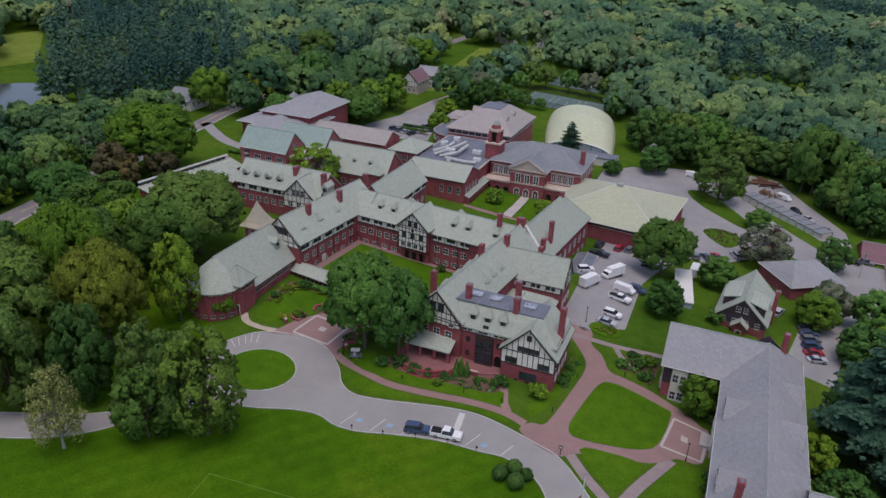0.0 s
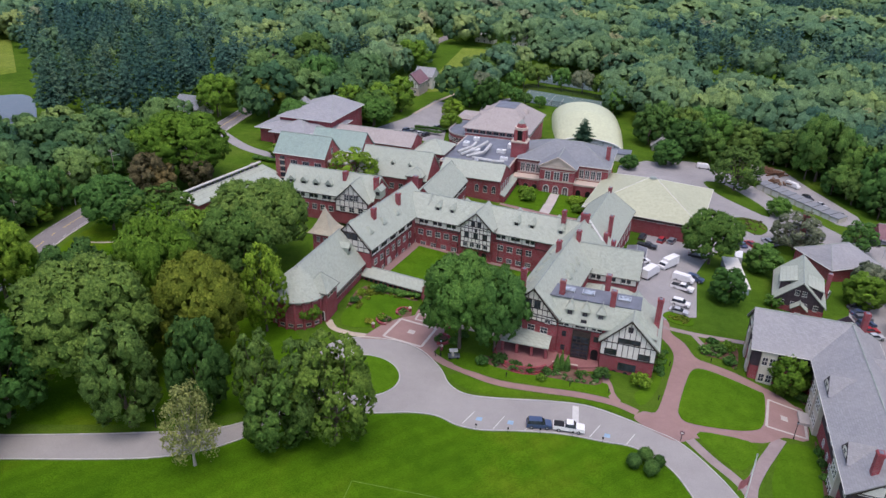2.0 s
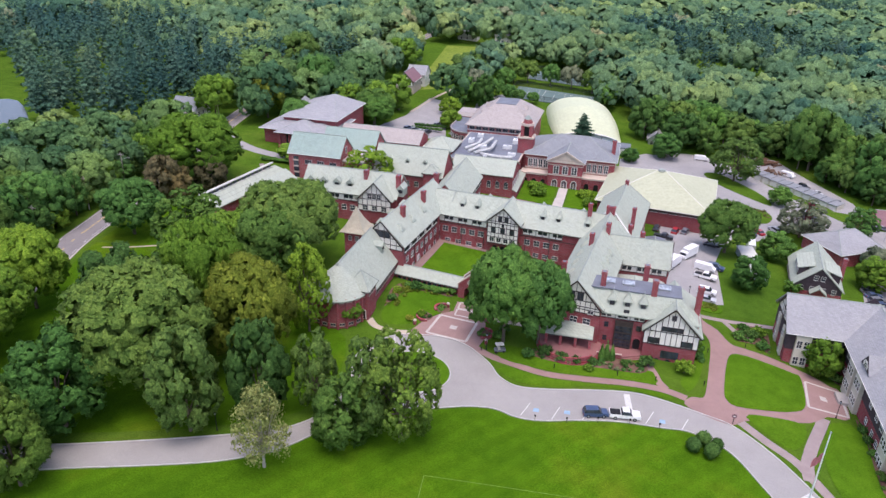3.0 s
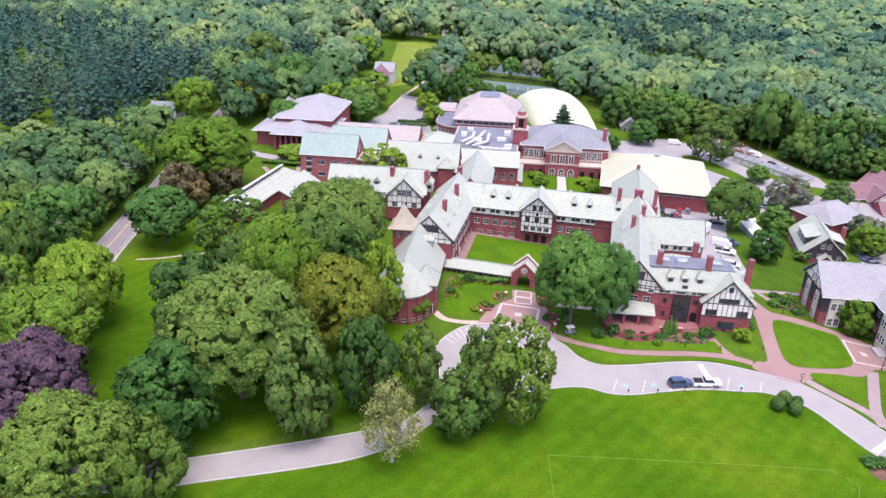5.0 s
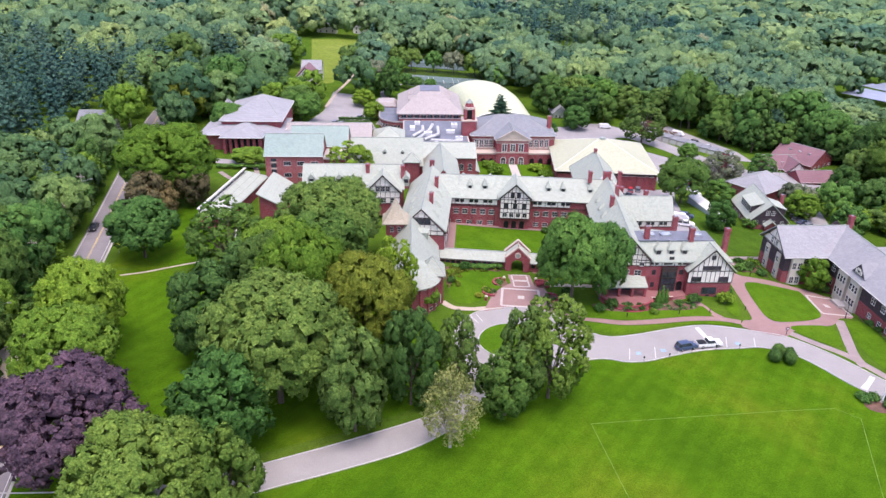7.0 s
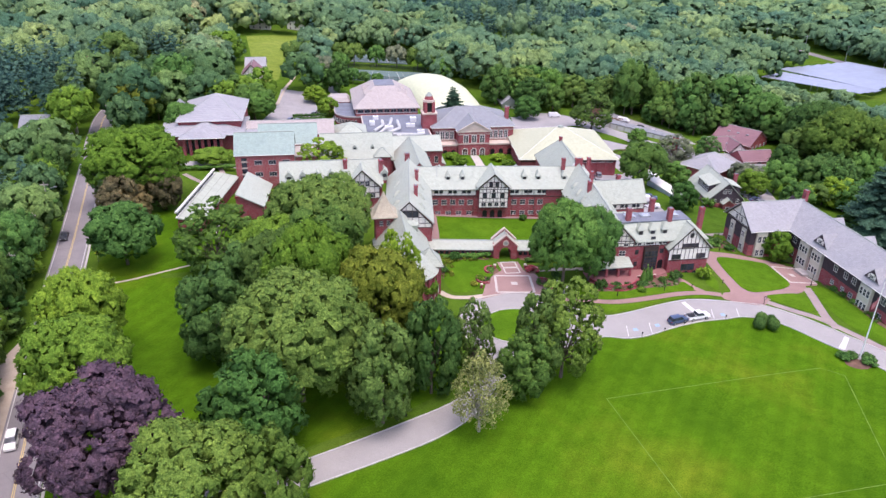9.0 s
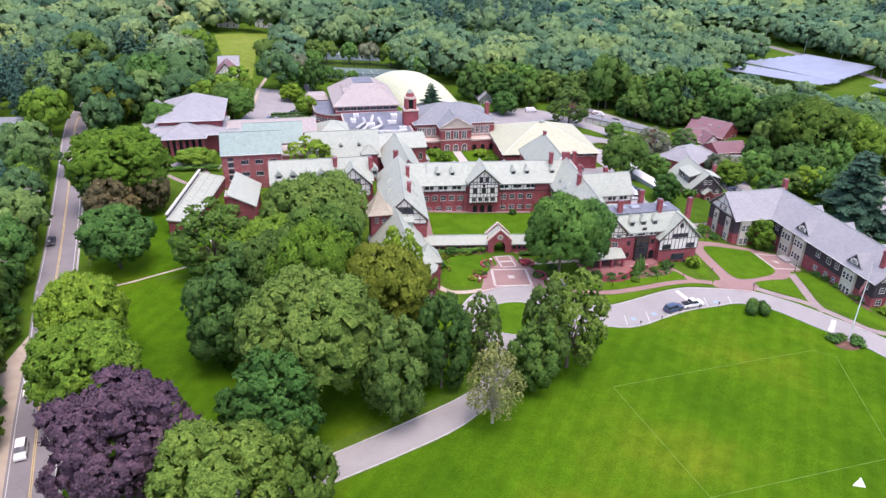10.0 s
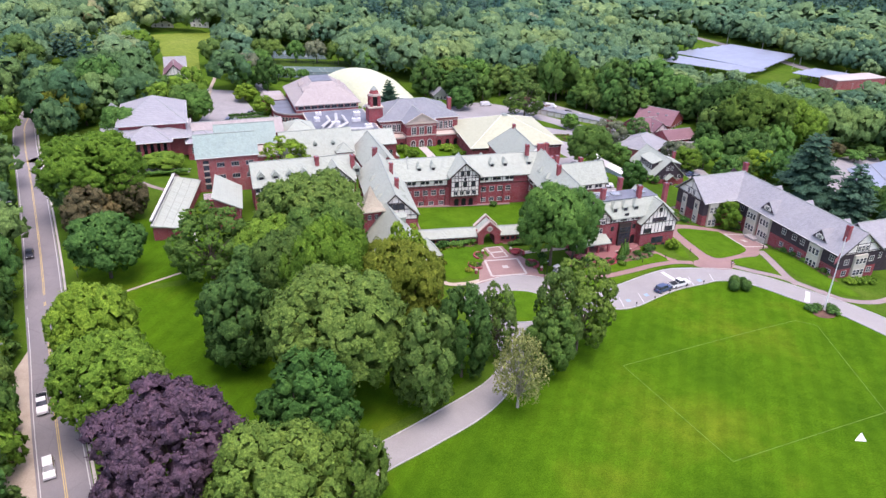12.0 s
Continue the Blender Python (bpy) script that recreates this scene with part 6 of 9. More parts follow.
for z in (-3.2, 0.9):
    window_row(rb, "S", 129.2, -1.4, 1.5, 2, z, w=1.0, h=1.8)
window_row(rb, "S", 129.85, 3, 9, 3, 1.6, w=1.2, h=1.4)
frame_wall(rb, "S", 89.5, 9, 21.6, 4.2, 4.7, 4, (15.3, 10), (7,))
window_row(rb, "S", 89.35, 13.4, 17.2, 3, 4.9, w=0.9, h=1.5)
Geo().box(13.2, 88.9, -4, 17.4, 89.7, 3.9).done("cream_bay", CREAM, rb, "cream painted two-storey bay")
for z in (-1.9, 1.4):
    window_row(rb, "S", 88.9, 13.4, 17.2, 3, z, w=0.95, h=1.5, cols=1, rows=2)
    window_row(rb, "S", 89.5, 9, 13, 1, z, w=1.5, h=1.4)
    window_row(rb, "S", 89.5, 17.6, 21.6, 1, z, w=1.5, h=1.4)
for y0, y1 in ((95.5, 99.5), (114.5, 118.5), (119.8, 123.8)):
    Geo().box(7.9, y0, -4.6, 8.9, y1, 3.8).done("cream_bay", CREAM, rb, "cream painted two-storey bay")
    for z in (-2.4, 1.2):
        window_row(rb, "W", 7.9, y0 + 0.2, y1 - 0.2, 3, z, w=0.85, h=1.7, cols=1, rows=2)
for y in (92.2, 102.5, 105.5, 109.5, 127):
    window(rb, 8.75, y, 1.6, "W", w=1.4, h=1.5)
    window(rb, 8.8, y, -2.2, "W", w=1.2, h=1.2)
for y, w in ((117.2, 5.0), (97.5, 4.6)):
    gable_front(hood_dormer(rb, 8.9, y, 4.3, "W", w, 1.3, 5.2, SLATE_GREY), w, 1.3)
for y, w in ((127, 4.6), (114.5, 4.8), (101, 4.6)):
    gable_front(hood_dormer(rb, 21.7, y, 4.3, "E", w, 1.3, 5.2, SLATE_GREY), w, 1.3)
chimney(rb, 11.6, 92, 5, 12.2, 1.0, 1.2)
chimney(rb, 18.4, 139.6, 6, 12.6, 1.1, 1.3)
Geo().box(6.0, 117.2, -4.2, 8.8, 121, -3.4).done("porch_step", CONCRETE, rb)
rb_ext = house("dark-shingled rear wing with grey slate roof", 22, 46, 92, 104, 3.4, 8.4, "x", SHINGLE_WALL, SLATE_GREY, category="boarding house", name="boarding_house")
window_row(rb_ext, "S", 92, 24, 44, 6, 0.2, w=1.3, h=1.5)
cot = house("dark-shingled cottage with pale slate roof and shed dormers", 5.0, 16.8, 167, 185.5, -1.9, 4.1, "y", SHINGLE_WALL, SLATE, category="cottage", name="cottage", z0=-6.5)
Geo().box(4.9, 166.9, -6.5, 16.9, 185.6, -3.0).done("brick_base", BRICK, cot)
window_row(cot, "S", 167, 9.2, 12.6, 2, 0.4, w=1.0, h=1.3)
window_row(cot, "S", 166.9, 5.6, 16.2, 4, -3.0, w=1.0, h=1.4)
window_row(cot, "W", 4.9, 168, 184.6, 7, -4.6, w=1.0, h=1.4)
for side, face in ((-1, "W"), (1, "E")):
    ya, yb = (170.5, 179.5) if side < 0 else (168.6, 175.4)
    xa, xb = 10.9 + side * 5.0, 10.9 + side * 1.2
    dm = Geo().box(min(xa, xb), ya, -1.2, max(xa, xb), yb, 1.75).done("shed_dormer", SHINGLE_WALL, cot, "dark shed dormer with a row of windows")
    xo = 10.9 + side * 5.3
    Geo().solid([(xo, ya - 0.3, 1.7), (xo, yb + 0.3, 1.7), (xb, yb + 0.3, 2.95), (xb, ya - 0.3, 2.95), (xo, ya - 0.3, 1.9), (xo, yb + 0.3, 1.9), (xb, yb + 0.3, 3.15), (xb, ya - 0.3, 3.15)], [(0, 1, 2, 3), (7, 6, 5, 4), (0, 4, 5, 1), (1, 5, 6, 2), (2, 6, 7, 3), (3, 7, 4, 0)]).done("dormer_roof", SLATE, cot)
    window_row(cot, face, xa, ya + 0.2, yb - 0.2, 5, 0.0, w=1.15, h=1.45, cols=1, rows=2)
roof(cot, 9.4, 12.8, 164.8, 167.4, -2.6, -0.9, "y", SLATE, 0, 0, 0.4, name="porch_roof")
walls(cot, 9.6, 12.6, 165.4, 167, -6.5, -2.6, BRICK, "y", -1.0, True, False, "porch_wall")
door(cot, 11.1, 165.4, -6.0, "S", 1.1, 2.1)
chimney(cot, 17.4, 176.6, -6, 4.6, 1.0, 1.2)
shed = house("long brick shed with a grey hipped roof", 18, 34.5, 199.4, 214.6, -3.6, 0.6, "x", BRICK, SLATE_GREY, 5, 5, category="shed", name="shed")
plum_main = house("brick carriage house under a plum shingle roof", 60.2, 77.2, 246.6, 265, -9.8, -4.4, "y", BRICK, SHINGLE_PLUM, category="carriage house", name="carriage_house")
window_row(plum_main, "S", 246.6, 61, 76.6, 4, -12.4, w=1.6, h=1.8)
for k in range(3):
    skylight(plum_main, 65.4, 251 + 4.4 * k, -6.6, 1.0, 1.2)
plum = thing("carriage_house", "plum-roofed wing of a brick carriage house with arched doors", "carriage house", (54, 246, -13))
walls(plum, 46, 60, 240, 252, -13.5, -9.4, BRICK, "x", -5.6, True, False, "wing_wall")
roof(plum, 46, 60, 240, 252, -9.6, -5.4, "x", SHINGLE_PLUM, 0, 0, 0.6, name="wing_roof")
Geo().box(53, 236.5, -13.5, 61, 241, -9.4).done("gable_wall", BRICK, plum)
roof(plum, 53, 61, 236.5, 247, -9.6, -5.6, "y", SHINGLE_PLUM, 0, 0, 0.6, name="gable_roof")
frame_wall(plum, "S", 236.5, 53.2, 60.8, -10.2, -9.6, 4, (57, -5.9))
arch_hole(plum, 57, 236.5, -13, "S", 2.6, 1.8)
arch_hole(plum, 46, 246, -12.6, "W", 3.2, 2.0)
plum_b = house("low plum-roofed garage with open bays", 52.5, 67, 224.5, 235, -9.8, -6.6, "x", BRICK, SHINGLE_PLUM, category="garage", name="garage")
for k in range(3):
    arch_hole(plum_b, 55 + 4.8 * k, 224.5, -13, "S", 2.8, 1.4)
lodge = house("cream stuccoed lodge with a tall brick chimney among trees", 14.6, 22.4, 219.4, 227, -4.6, -1.2, "x", CREAM, SLATE_GREY, category="lodge", name="lodge")
chimney(lodge, 18.2, 220.6, -8, 3.8, 1.5, 1.8)
window_row(lodge, "S", 219.4, 15, 22, 2, -6.6, w=1.0, h=1.3)
row_garage = thing("garage_row", "row of cream garages with white doors", "garage", (21, 261, -8))
ga, gb = Vector((8.4, 272.6)), Vector((34.6, 250.4))
gd = (gb - ga).normalized()
gn = Vector((-gd.y, gd.x))
for k in range(10):
    a, b = ga.lerp(gb, k / 10), ga.lerp(gb, (k + 1) / 10)
    top = -5.0 - 0.27 * k
    low = min(ground_z(*a), ground_z(*b)) - 0.4
    Geo().prism([tuple(p) for p in (a, b, b + gn * 5, a + gn * 5)], low, top).done("bay_wall", CREAM, row_garage)
    a, b = a - gn * 0.4, b - gn * 0.4
    Geo().prism([tuple(p) for p in (a, b, b + gn * 5.8, a + gn * 5.8)], top, top + 0.25).done("flat_roof", SLATE_DARK, row_garage)
    c = ga.lerp(gb, (k + 0.5) / 10) - gn * 0.02
    a, b = c - gd * 1.25, c + gd * 1.25
    Geo().prism([tuple(p) for p in (a, b, b - gn * 0.12, a - gn * 0.12)], low + 0.3, top - 0.5).done("garage_door", WHITE, row_garage)
trailer = thing("trailer", "white site trailer with a low roof", "trailer", (-2, 183, -5))
tr_ring = [(-7, 189), (-3, 189.6), (-0.6, 170.6), (-4.6, 170)]
Geo().prism(tr_ring, -5.4, -2.0).done("body", plain("pale_blue_siding", (0.42, 0.5, 0.58), 0.6), trailer)
Geo().prism([(-7.2, 189.3), (-2.7, 189.9), (-0.3, 170.4), (-4.8, 169.7)], -2.0, -1.7).done("roof", WHITE, trailer)
# base colour paled and blued to carry the sky reflected in the panels
SOLAR = plain("solar_array", (0.26, 0.29, 0.36), 0.3, spread=0.12, scale=0.02, spec=0.5)
for A, B, C, D, rows in (((197, 424), (264, 442), (284, 394), (224, 360), 7), ((170, 402), (192, 413), (224, 356), (206, 352), 3), ((236, 346), (262, 352), (272, 332), (246, 326), 3), ((98, 170), (140, 174), (118, 136), (84, 146), 3)):
    A, B, C, D = (Vector((*q, -15.2 if q[1] > 200 else -8.6)) for q in (A, B, C, D))
    can = thing("solar_canopy", "long pale blue solar canopy over a car park", "solar canopy", (A + C) / 2 + Vector((0, 0, -5)), "solar canopies")
    for k in range(rows):
        u, w = (k + 0.04) / rows, (k + 0.9) / rows
        q = [A.lerp(B, u), A.lerp(B, w), D.lerp(C, w), D.lerp(C, u)]
        q[1].z += 0.9
        q[2].z += 0.9
        Geo().solid([tuple(v) for v in q] + [(v.x, v.y, v.z - 0.2) for v in q], [(3, 2, 1, 0), (4, 5, 6, 7), (0, 1, 5, 4), (1, 2, 6, 5), (2, 3, 7, 6), (3, 0, 4, 7)]).done("panel", SOLAR, can)
        for f in (0.2, 0.5, 0.8):
            c = A.lerp(B, (u + w) / 2).lerp(D.lerp(C, (u + w) / 2), f)
            Geo().box(c.x - 0.25, c.y - 0.25, ground_z(c.x, c.y) - 0.3, c.x + 0.25, c.y + 0.25, A.z + 0.3).done("post", STEEL, can)
mill = thing("brick_depot", "flat-roofed red brick depot beside the solar canopies", "depot", (262, 322, -20))
walls(mill, 243, 284, 314, 328, -20.4, -14, BRICK_NEW)
Geo().box(242.7, 313.7, -14, 284.3, 328.3, -13.6).done("flat_roof", CONCRETE, mill)
far_houses = [(-158, -149, 322, 336, 8.4, 13.2, "y", STONE, SHINGLE_PLUM, "half-timbered house with a plum tile roof"), (-158, -148, 340, 350, 8.6, 12.4, "x", WHITE, SLATE_GREY, "white clapboard house with a grey roof"), (-229, -217, 236, 247, 8.2, 12.4, "x", PLASTER, SLATE_DARK, "grey-roofed cottage by the road"),
              (-168, -154, 492, 502, 8.6, 12.4, "x", WHITE, SLATE_GREY, "white farmhouse at a meadow's edge"), (-143, -131, 503, 512, 6.4, 10, "x", WHITE, SLATE_GREY, "white farmhouse with a grey roof"), (-84, -72, 708, 718, 3.4, 7, "x", WHITE, SLATE_GREY, "white house among far woods"), (-33, -26, 300, 310, -3, 0.5, "y", STEEL, SLATE_GREY, "small grey shed among trees")]
for x0, x1, y0, y1, ze, zr, axis, wm, rm, words in far_houses:
    h = house(words, x0, x1, y0, y1, ze, zr, axis, wm, rm, category="house", name="house")
    window_row(h, "S", y0, x0 + 0.6, x1 - 0.6, 3, ze - 2.2, w=1.0, h=1.4)
    window_row(h, "S", y0, x0 + 0.6, x1 - 0.6, 3, ze - 4.8, w=1.0, h=1.4)
    window_row(h, "E", x1, y0 + 0.6, y1 - 0.6, 3, ze - 2.2, w=1.0, h=1.4)
frame_wall(bpy.data.objects["house"], "S", 322, -157.8, -149.2, 6.0, 8.4, 8, (-153.5, 13.0))

# the courtyard's north wing and cloister stand a little askew to the rest
north.rotation_euler = (0, 0, radians(-5.5))
north.location.y -= 1.2
gate.rotation_euler = (0, 0, radians(-7))


def turn_about(ob, x, y, degrees, dx=0.0, dy=0.0):
    pivot = Vector((x, y, 0))
    ob.location = pivot + Matrix.Rotation(radians(degrees), 3, "Z") @ (ob.location - pivot) + Vector((dx, dy, 0))
    ob.rotation_euler = (0, 0, radians(degrees))


turn_about(west, -99.2, 134.2, -6.5)
turn_about(east, -49.3, 118.6, -6.5)
turn_about(shed, 26.5, 207, 33)
turn_about(hall_e, -40.2, 175, -6, -2.2, 0.4)
turn_about(pale, -29.75, 222, -6)
turn_about(cot, 10.9, 167, -6.5)
turn_about(plum_main, 68.7, 255.8, 33.7)
for ob in cloisters:
    pivot = Vector((-74.2, 131.2, 0))
    ob.location = pivot + Matrix.Rotation(radians(-8.5), 3, "Z") @ (ob.location - pivot)
    ob.rotation_euler = (0, 0, radians(-8.5))


# ---- terraces, verandas and garden walls ----
def arc_wall(label, cx, cy, r, a0, a1, h, w, mat, name="garden_wall", category="garden wall"):
    line = [(cx + r * math.cos(a), cy + r * math.sin(a)) for a in np.linspace(radians(a0), radians(a1), 17)]
    return ribbon(name, line, w, mat, 0, label, category, kind="", high=h)


ver = thing("veranda", "slate-roofed veranda with brick piers on a round terrace", "veranda", (-49.8, 115, 0))
Geo().prism([(-49.6 + 6.6 * math.cos(a), 115.6 + 6.2 * math.sin(a)) for a in np.linspace(math.pi, 2 * math.pi, 19)] + [(-43, 118.7), (-56.2, 118.7)], -0.8, 0.85).done("terrace", PATH_RED, ver)
for k in range(3):
    rr_, zz = 6.9 + 0.42 * k, 0.55 - 0.3 * k
    Geo().prism([(-49.6 + rr_ * math.cos(a), 115.6 + (rr_ - 0.4) * math.sin(a)) for a in np.linspace(math.pi * 1.05, math.pi * 1.95, 19)], -0.8, zz).done("step", BRICK, ver)
Geo().solid([(-55, 118.7, 5.0), (-44.6, 118.7, 5.0), (-44.6, 114.7, 3.6), (-55, 114.7, 3.6), (-55, 118.7, 4.75), (-44.6, 118.7, 4.75), (-44.6, 114.7, 3.35), (-55, 114.7, 3.35)], [(3, 2, 1, 0), (4, 5, 6, 7), (2, 3, 7, 6), (0, 1, 5, 4), (1, 2, 6, 5), (3, 0, 4, 7)]).done("roof", SLATE, ver)
for x in (-54.5, -51.4, -48.2, -45.1):
    Geo().box(x - 0.3, 114.9, 0.8, x + 0.3, 115.5, 3.5, 0.06).done("pier", BRICK, ver)
# dark sheet painted in for the shade under the veranda roof
Geo().box(-55, 118.4, 0.8, -44.6, 118.75, 3.4).done("painted_shade", GLASS, ver)
bend = np.linspace(math.pi * 1.02, math.pi * 1.8, 25)
round_wall = [(-49.6 + 6.62 * math.cos(a), 115.6 + 6.22 * math.sin(a)) for a in bend] + [(-49.6 + 6.3 * math.cos(a), 115.6 + 5.9 * math.sin(a)) for a in bend[::-1]]
Geo().prism(round_wall, 0.8, 1.45).done("parapet", BRICK, ver, "low curved red brick parapet")
porch = thing("front_terrace", "brick entrance terrace with broad steps", "terrace", (-37, 117, 0))
Geo().prism([(-43.4, 114.4), (-38.2, 114.8), (-34.2, 116.6), (-34.2, 118.9), (-43.4, 118.9)], -1, 0.4).done("terrace", PATH_RED, porch)
for k in range(4):
    Geo().prism([(-38.2 + 0.3 * k, 114.8 - 0.36 * k), (-34.3, 116.4 - 0.36 * k), (-34.3, 116.9), (-38.2, 115.2)], -1, 0.25 - 0.17 * k).done("step", PATH_RED, porch)
Geo().prism([(-43.4, 114.1), (-38.2, 114.5), (-38.2, 114.8), (-43.4, 114.4)], -1, 1.0).done("parapet", BRICK, porch)
Geo().prism([(-43.45, 114.05), (-38.15, 114.45), (-38.15, 114.85), (-43.45, 114.45)], 1.0, 1.1).done("coping", STONE, porch)
for cx, cy, a0, a1 in ((-82.6, 117, 120, 300), (-68.2, 114.5, -100, 100), (-79.5, 121.4, 80, 230), (-69.4, 121, -60, 110)):
    arc_wall("curved low red brick seat wall of the forecourt", cx, cy, 1.9, a0, a1, 0.55, 0.45, BRICK)
    drape("flower_bed", [(cx + 1.7 * math.cos(t), cy + 1.7 * math.sin(t)) for t in np.linspace(0, 6.28, 14)[:-1]], MULCH, 0.115, "round planted bed inside a seat wall", "flower bed", grid=3)
for x, y in ((-84, 113.4), (-78.6, 122.6), (-70.6, 122.4), (-67, 111)):
    p = thing("stone_pier", "pale stone pier with a ball cap", "pier", (x, y, ground_z(x, y)), "forecourt piers")
    z = ground_z(x, y)
    Geo().box(x - 0.3, y - 0.3, z, x + 0.3, y + 0.3, z + 1.0, 0.05).done("shaft", BRICK, p)
    Geo().prism([(x + 0.42 * math.cos(t), y + 0.42 * math.sin(t)) for t in np.linspace(0, 6.28, 9)[:-1]], z + 1.0, z + 1.3, 0.6).done("cap", STONE, p)
arc_wall("low granite wall along the verge", -120, 150, 30, 175, 200, 0.5, 0.5, KERB)
gh = thing("studio_block", "low brick studio with a pale sloping roof", "studio", (-154, 168, 3.5))
Geo().prism([(-159.8, 148.6), (-153.6, 147.6), (-147.4, 181), (-154.2, 183.4)], 2.6, 7.5).done("wall", BRICK, gh)
Geo().solid([(-160.2, 148.2, 8.1), (-153, 147, 7.2), (-146.8, 181.4, 7.2), (-154.4, 184, 8.1), (-160.2, 148.2, 8.4), (-153, 147, 7.5), (-146.8, 181.4, 7.5), (-154.4, 184, 8.4)], [(3, 2, 1, 0), (4, 5, 6, 7), (0, 1, 5, 4), (1, 2, 6, 5), (2, 3, 7, 6), (3, 0, 4, 7)]).done("roof", SLATE, gh)
for k in range(16):
    a, b = Vector((-160, 149)).lerp(Vector((-154.5, 182)), k / 16), Vector((-160, 149)).lerp(Vector((-154.5, 182)), (k + 0.72) / 16)
    Geo().prism([tuple(a), (a.x + 0.2, a.y), (b.x + 0.2, b.y), tuple(b)], 8.5, 9.5).done("clerestory_pane", GLASS, gh)
Geo().prism([(-160.3, 148.6), (-159.7, 148.6), (-154, 182.6), (-154.6, 182.6)], 9.5, 9.9).prism([(-160.2, 148.6), (-159.8, 148.6), (-154.1, 182.6), (-154.5, 182.6)], 8.2, 8.5).done("parapet", WHITE, gh)
pat = thing("patio", "small paved patio between wings", "patio", (-133, 152, 3.5))
Geo().box(-136, 149, 2.5, -131.5, 154, 3.7).done("slab", CONCRETE, pat)
Geo().box(-136.3, 148.7, 2.5, -131.2, 149.1, 4.3).done("parapet", BRICK, pat)

# ---- poles, lamps and signs ----
pole = thing("flagpole", "tall white flagpole with a ball top and limp flag", "flagpole", (-9, 75.9, ground_z(-9, 75.9)))
z = ground_z(-9, 75.9)
Geo().tube((-9, 75.9, z), (-9, 75.9, z + 19.2), 0.17, 0.08, 10).done("mast", WHITE_METAL, pole)
Geo().tube((-9, 75.9, z), (-9, 75.9, z + 0.35), 0.45, 0.35, 10).done("base", CONCRETE, pole)
Geo().prism([(-9 + 0.17 * math.cos(t), 75.9 + 0.17 * math.sin(t)) for t in np.linspace(0, 6.28, 9)[:-1]], z + 19.2, z + 19.5, 0.4).done("finial", STEEL, pole)
g = Geo()
for k in range(6):
    a, b = 0.1 + 0.2 * k, 0.1 + 0.2 * (k + 1)
    w0, w1 = 0.12 * math.sin(k * 1.7), 0.12 * math.sin((k + 1) * 1.7)
    g.face((-9 - a, 75.9 + w0, z + 13.6 - 0.25 * k), (-9 - b, 75.9 + w1, z + 13.4 - 0.25 * k), (-9 - b, 75.9 + w1, z + 15.2 - 0.3 * k), (-9 - a, 75.9 + w0, z + 15.5 - 0.3 * k))
g.done("flag", plain("flag_cloth", (0.42, 0.16, 0.18), 0.8), pole, "limp striped red and white flag")
drape("flower_bed", [(-10.4 + 3 * math.cos(t), 74.4 + 2.1 * math.sin(t)) for t in np.linspace(0, 6.28, 15)[:-1]], MULCH, 0.09, "oval bed at the foot of the flagpole", "flower bed", grid=3)


def lamp_post(x, y, h=3.6):
    z = ground_z(x, y)
    p = thing("lamp_post", "slim black lamp post beside the path", "lamp post", (x, y, z), "path lamps")
    Geo().tube((x, y, z), (x, y, z + h), 0.08, 0.055, 8).done("post", BLACK_METAL, p)
    Geo().tube((x, y, z), (x, y, z + 0.5), 0.15, 0.12, 8).done("foot", BLACK_METAL, p)
    Geo().prism([(x + 0.16 * math.cos(t), y + 0.16 * math.sin(t)) for t in np.linspace(0, 6.28, 7)[:-1]], z + h, z + h + 0.4, 1.3).done("lantern", glass_pale(), p)
    Geo().prism([(x + 0.24 * math.cos(t), y + 0.24 * math.sin(t)) for t in np.linspace(0, 6.28, 7)[:-1]], z + h + 0.4, z + h + 0.6, 0.2).done("cap", BLACK_METAL, p)


for x, y in ((-107.6, 69.2), (-133.5, 62.6), (4.1, 111.0), (-66.5, 108.9), (-23, 147.5), (-140, 60)):
    lamp_post(x, y)


def bollard(x, y):
    z = ground_z(x, y)
    p = thing("bollard_light", "short black bollard light beside the path", "bollard", (x, y, z), "path bollards")
    Geo().tube((x, y, z), (x, y, z + 0.85), 0.09, 0.09, 8).done("post", BLACK_METAL, p)
    Geo().tube((x, y, z + 0.85), (x, y, z + 1.05), 0.14, 0.1, 8).done("head", BLACK_METAL, p)


for x, y in ((-51.6, 106.8), (-38.7, 108.2), (-19.6, 124.9), (-21.3, 111.2), (-31, 109), (-10.8, 131.6), (-67.5, 108.4)):
    bollard(x, y)
for x, y in ((-53, 88.9), (-47.2, 90), (-41.6, 91.9), (-35.8, 93.2), (-30.4, 93.6)):
    p = thing("sign_post", "small dark parking sign on a post", "sign", (x, y, ground_z(x, y)), "parking signs")
    z = ground_z(x, y)
    Geo().tube((x, y, z), (x, y, z + 1.3), 0.04, 0.04, 6).done("post", BLACK_METAL, p)
    Geo().box(x - 0.16, y - 0.03, z + 0.95, x + 0.16, y + 0.03, z + 1.35).done("plate", BLACK_METAL, p)
z = ground_z(-16.8, 99.8)
p = thing("direction_sign", "brown direction sign on a black post", "sign", (-16.8, 99.8, z))
Geo().tube((-16.8, 99.8, z), (-16.8, 99.8, z + 2.3), 0.07, 0.07, 8).done("post", BLACK_METAL, p)
Geo().box(-17.2, 99.72, z + 1.5, -16.4, 99.88, z + 2.2).done("board", SHINGLE_PLUM, p)
Geo().box(-17.05, 99.7, z + 1.75, -16.55, 99.73, z + 1.95).done("lettering_bar", WHITE, p)
z = ground_z(-176.4, 133)
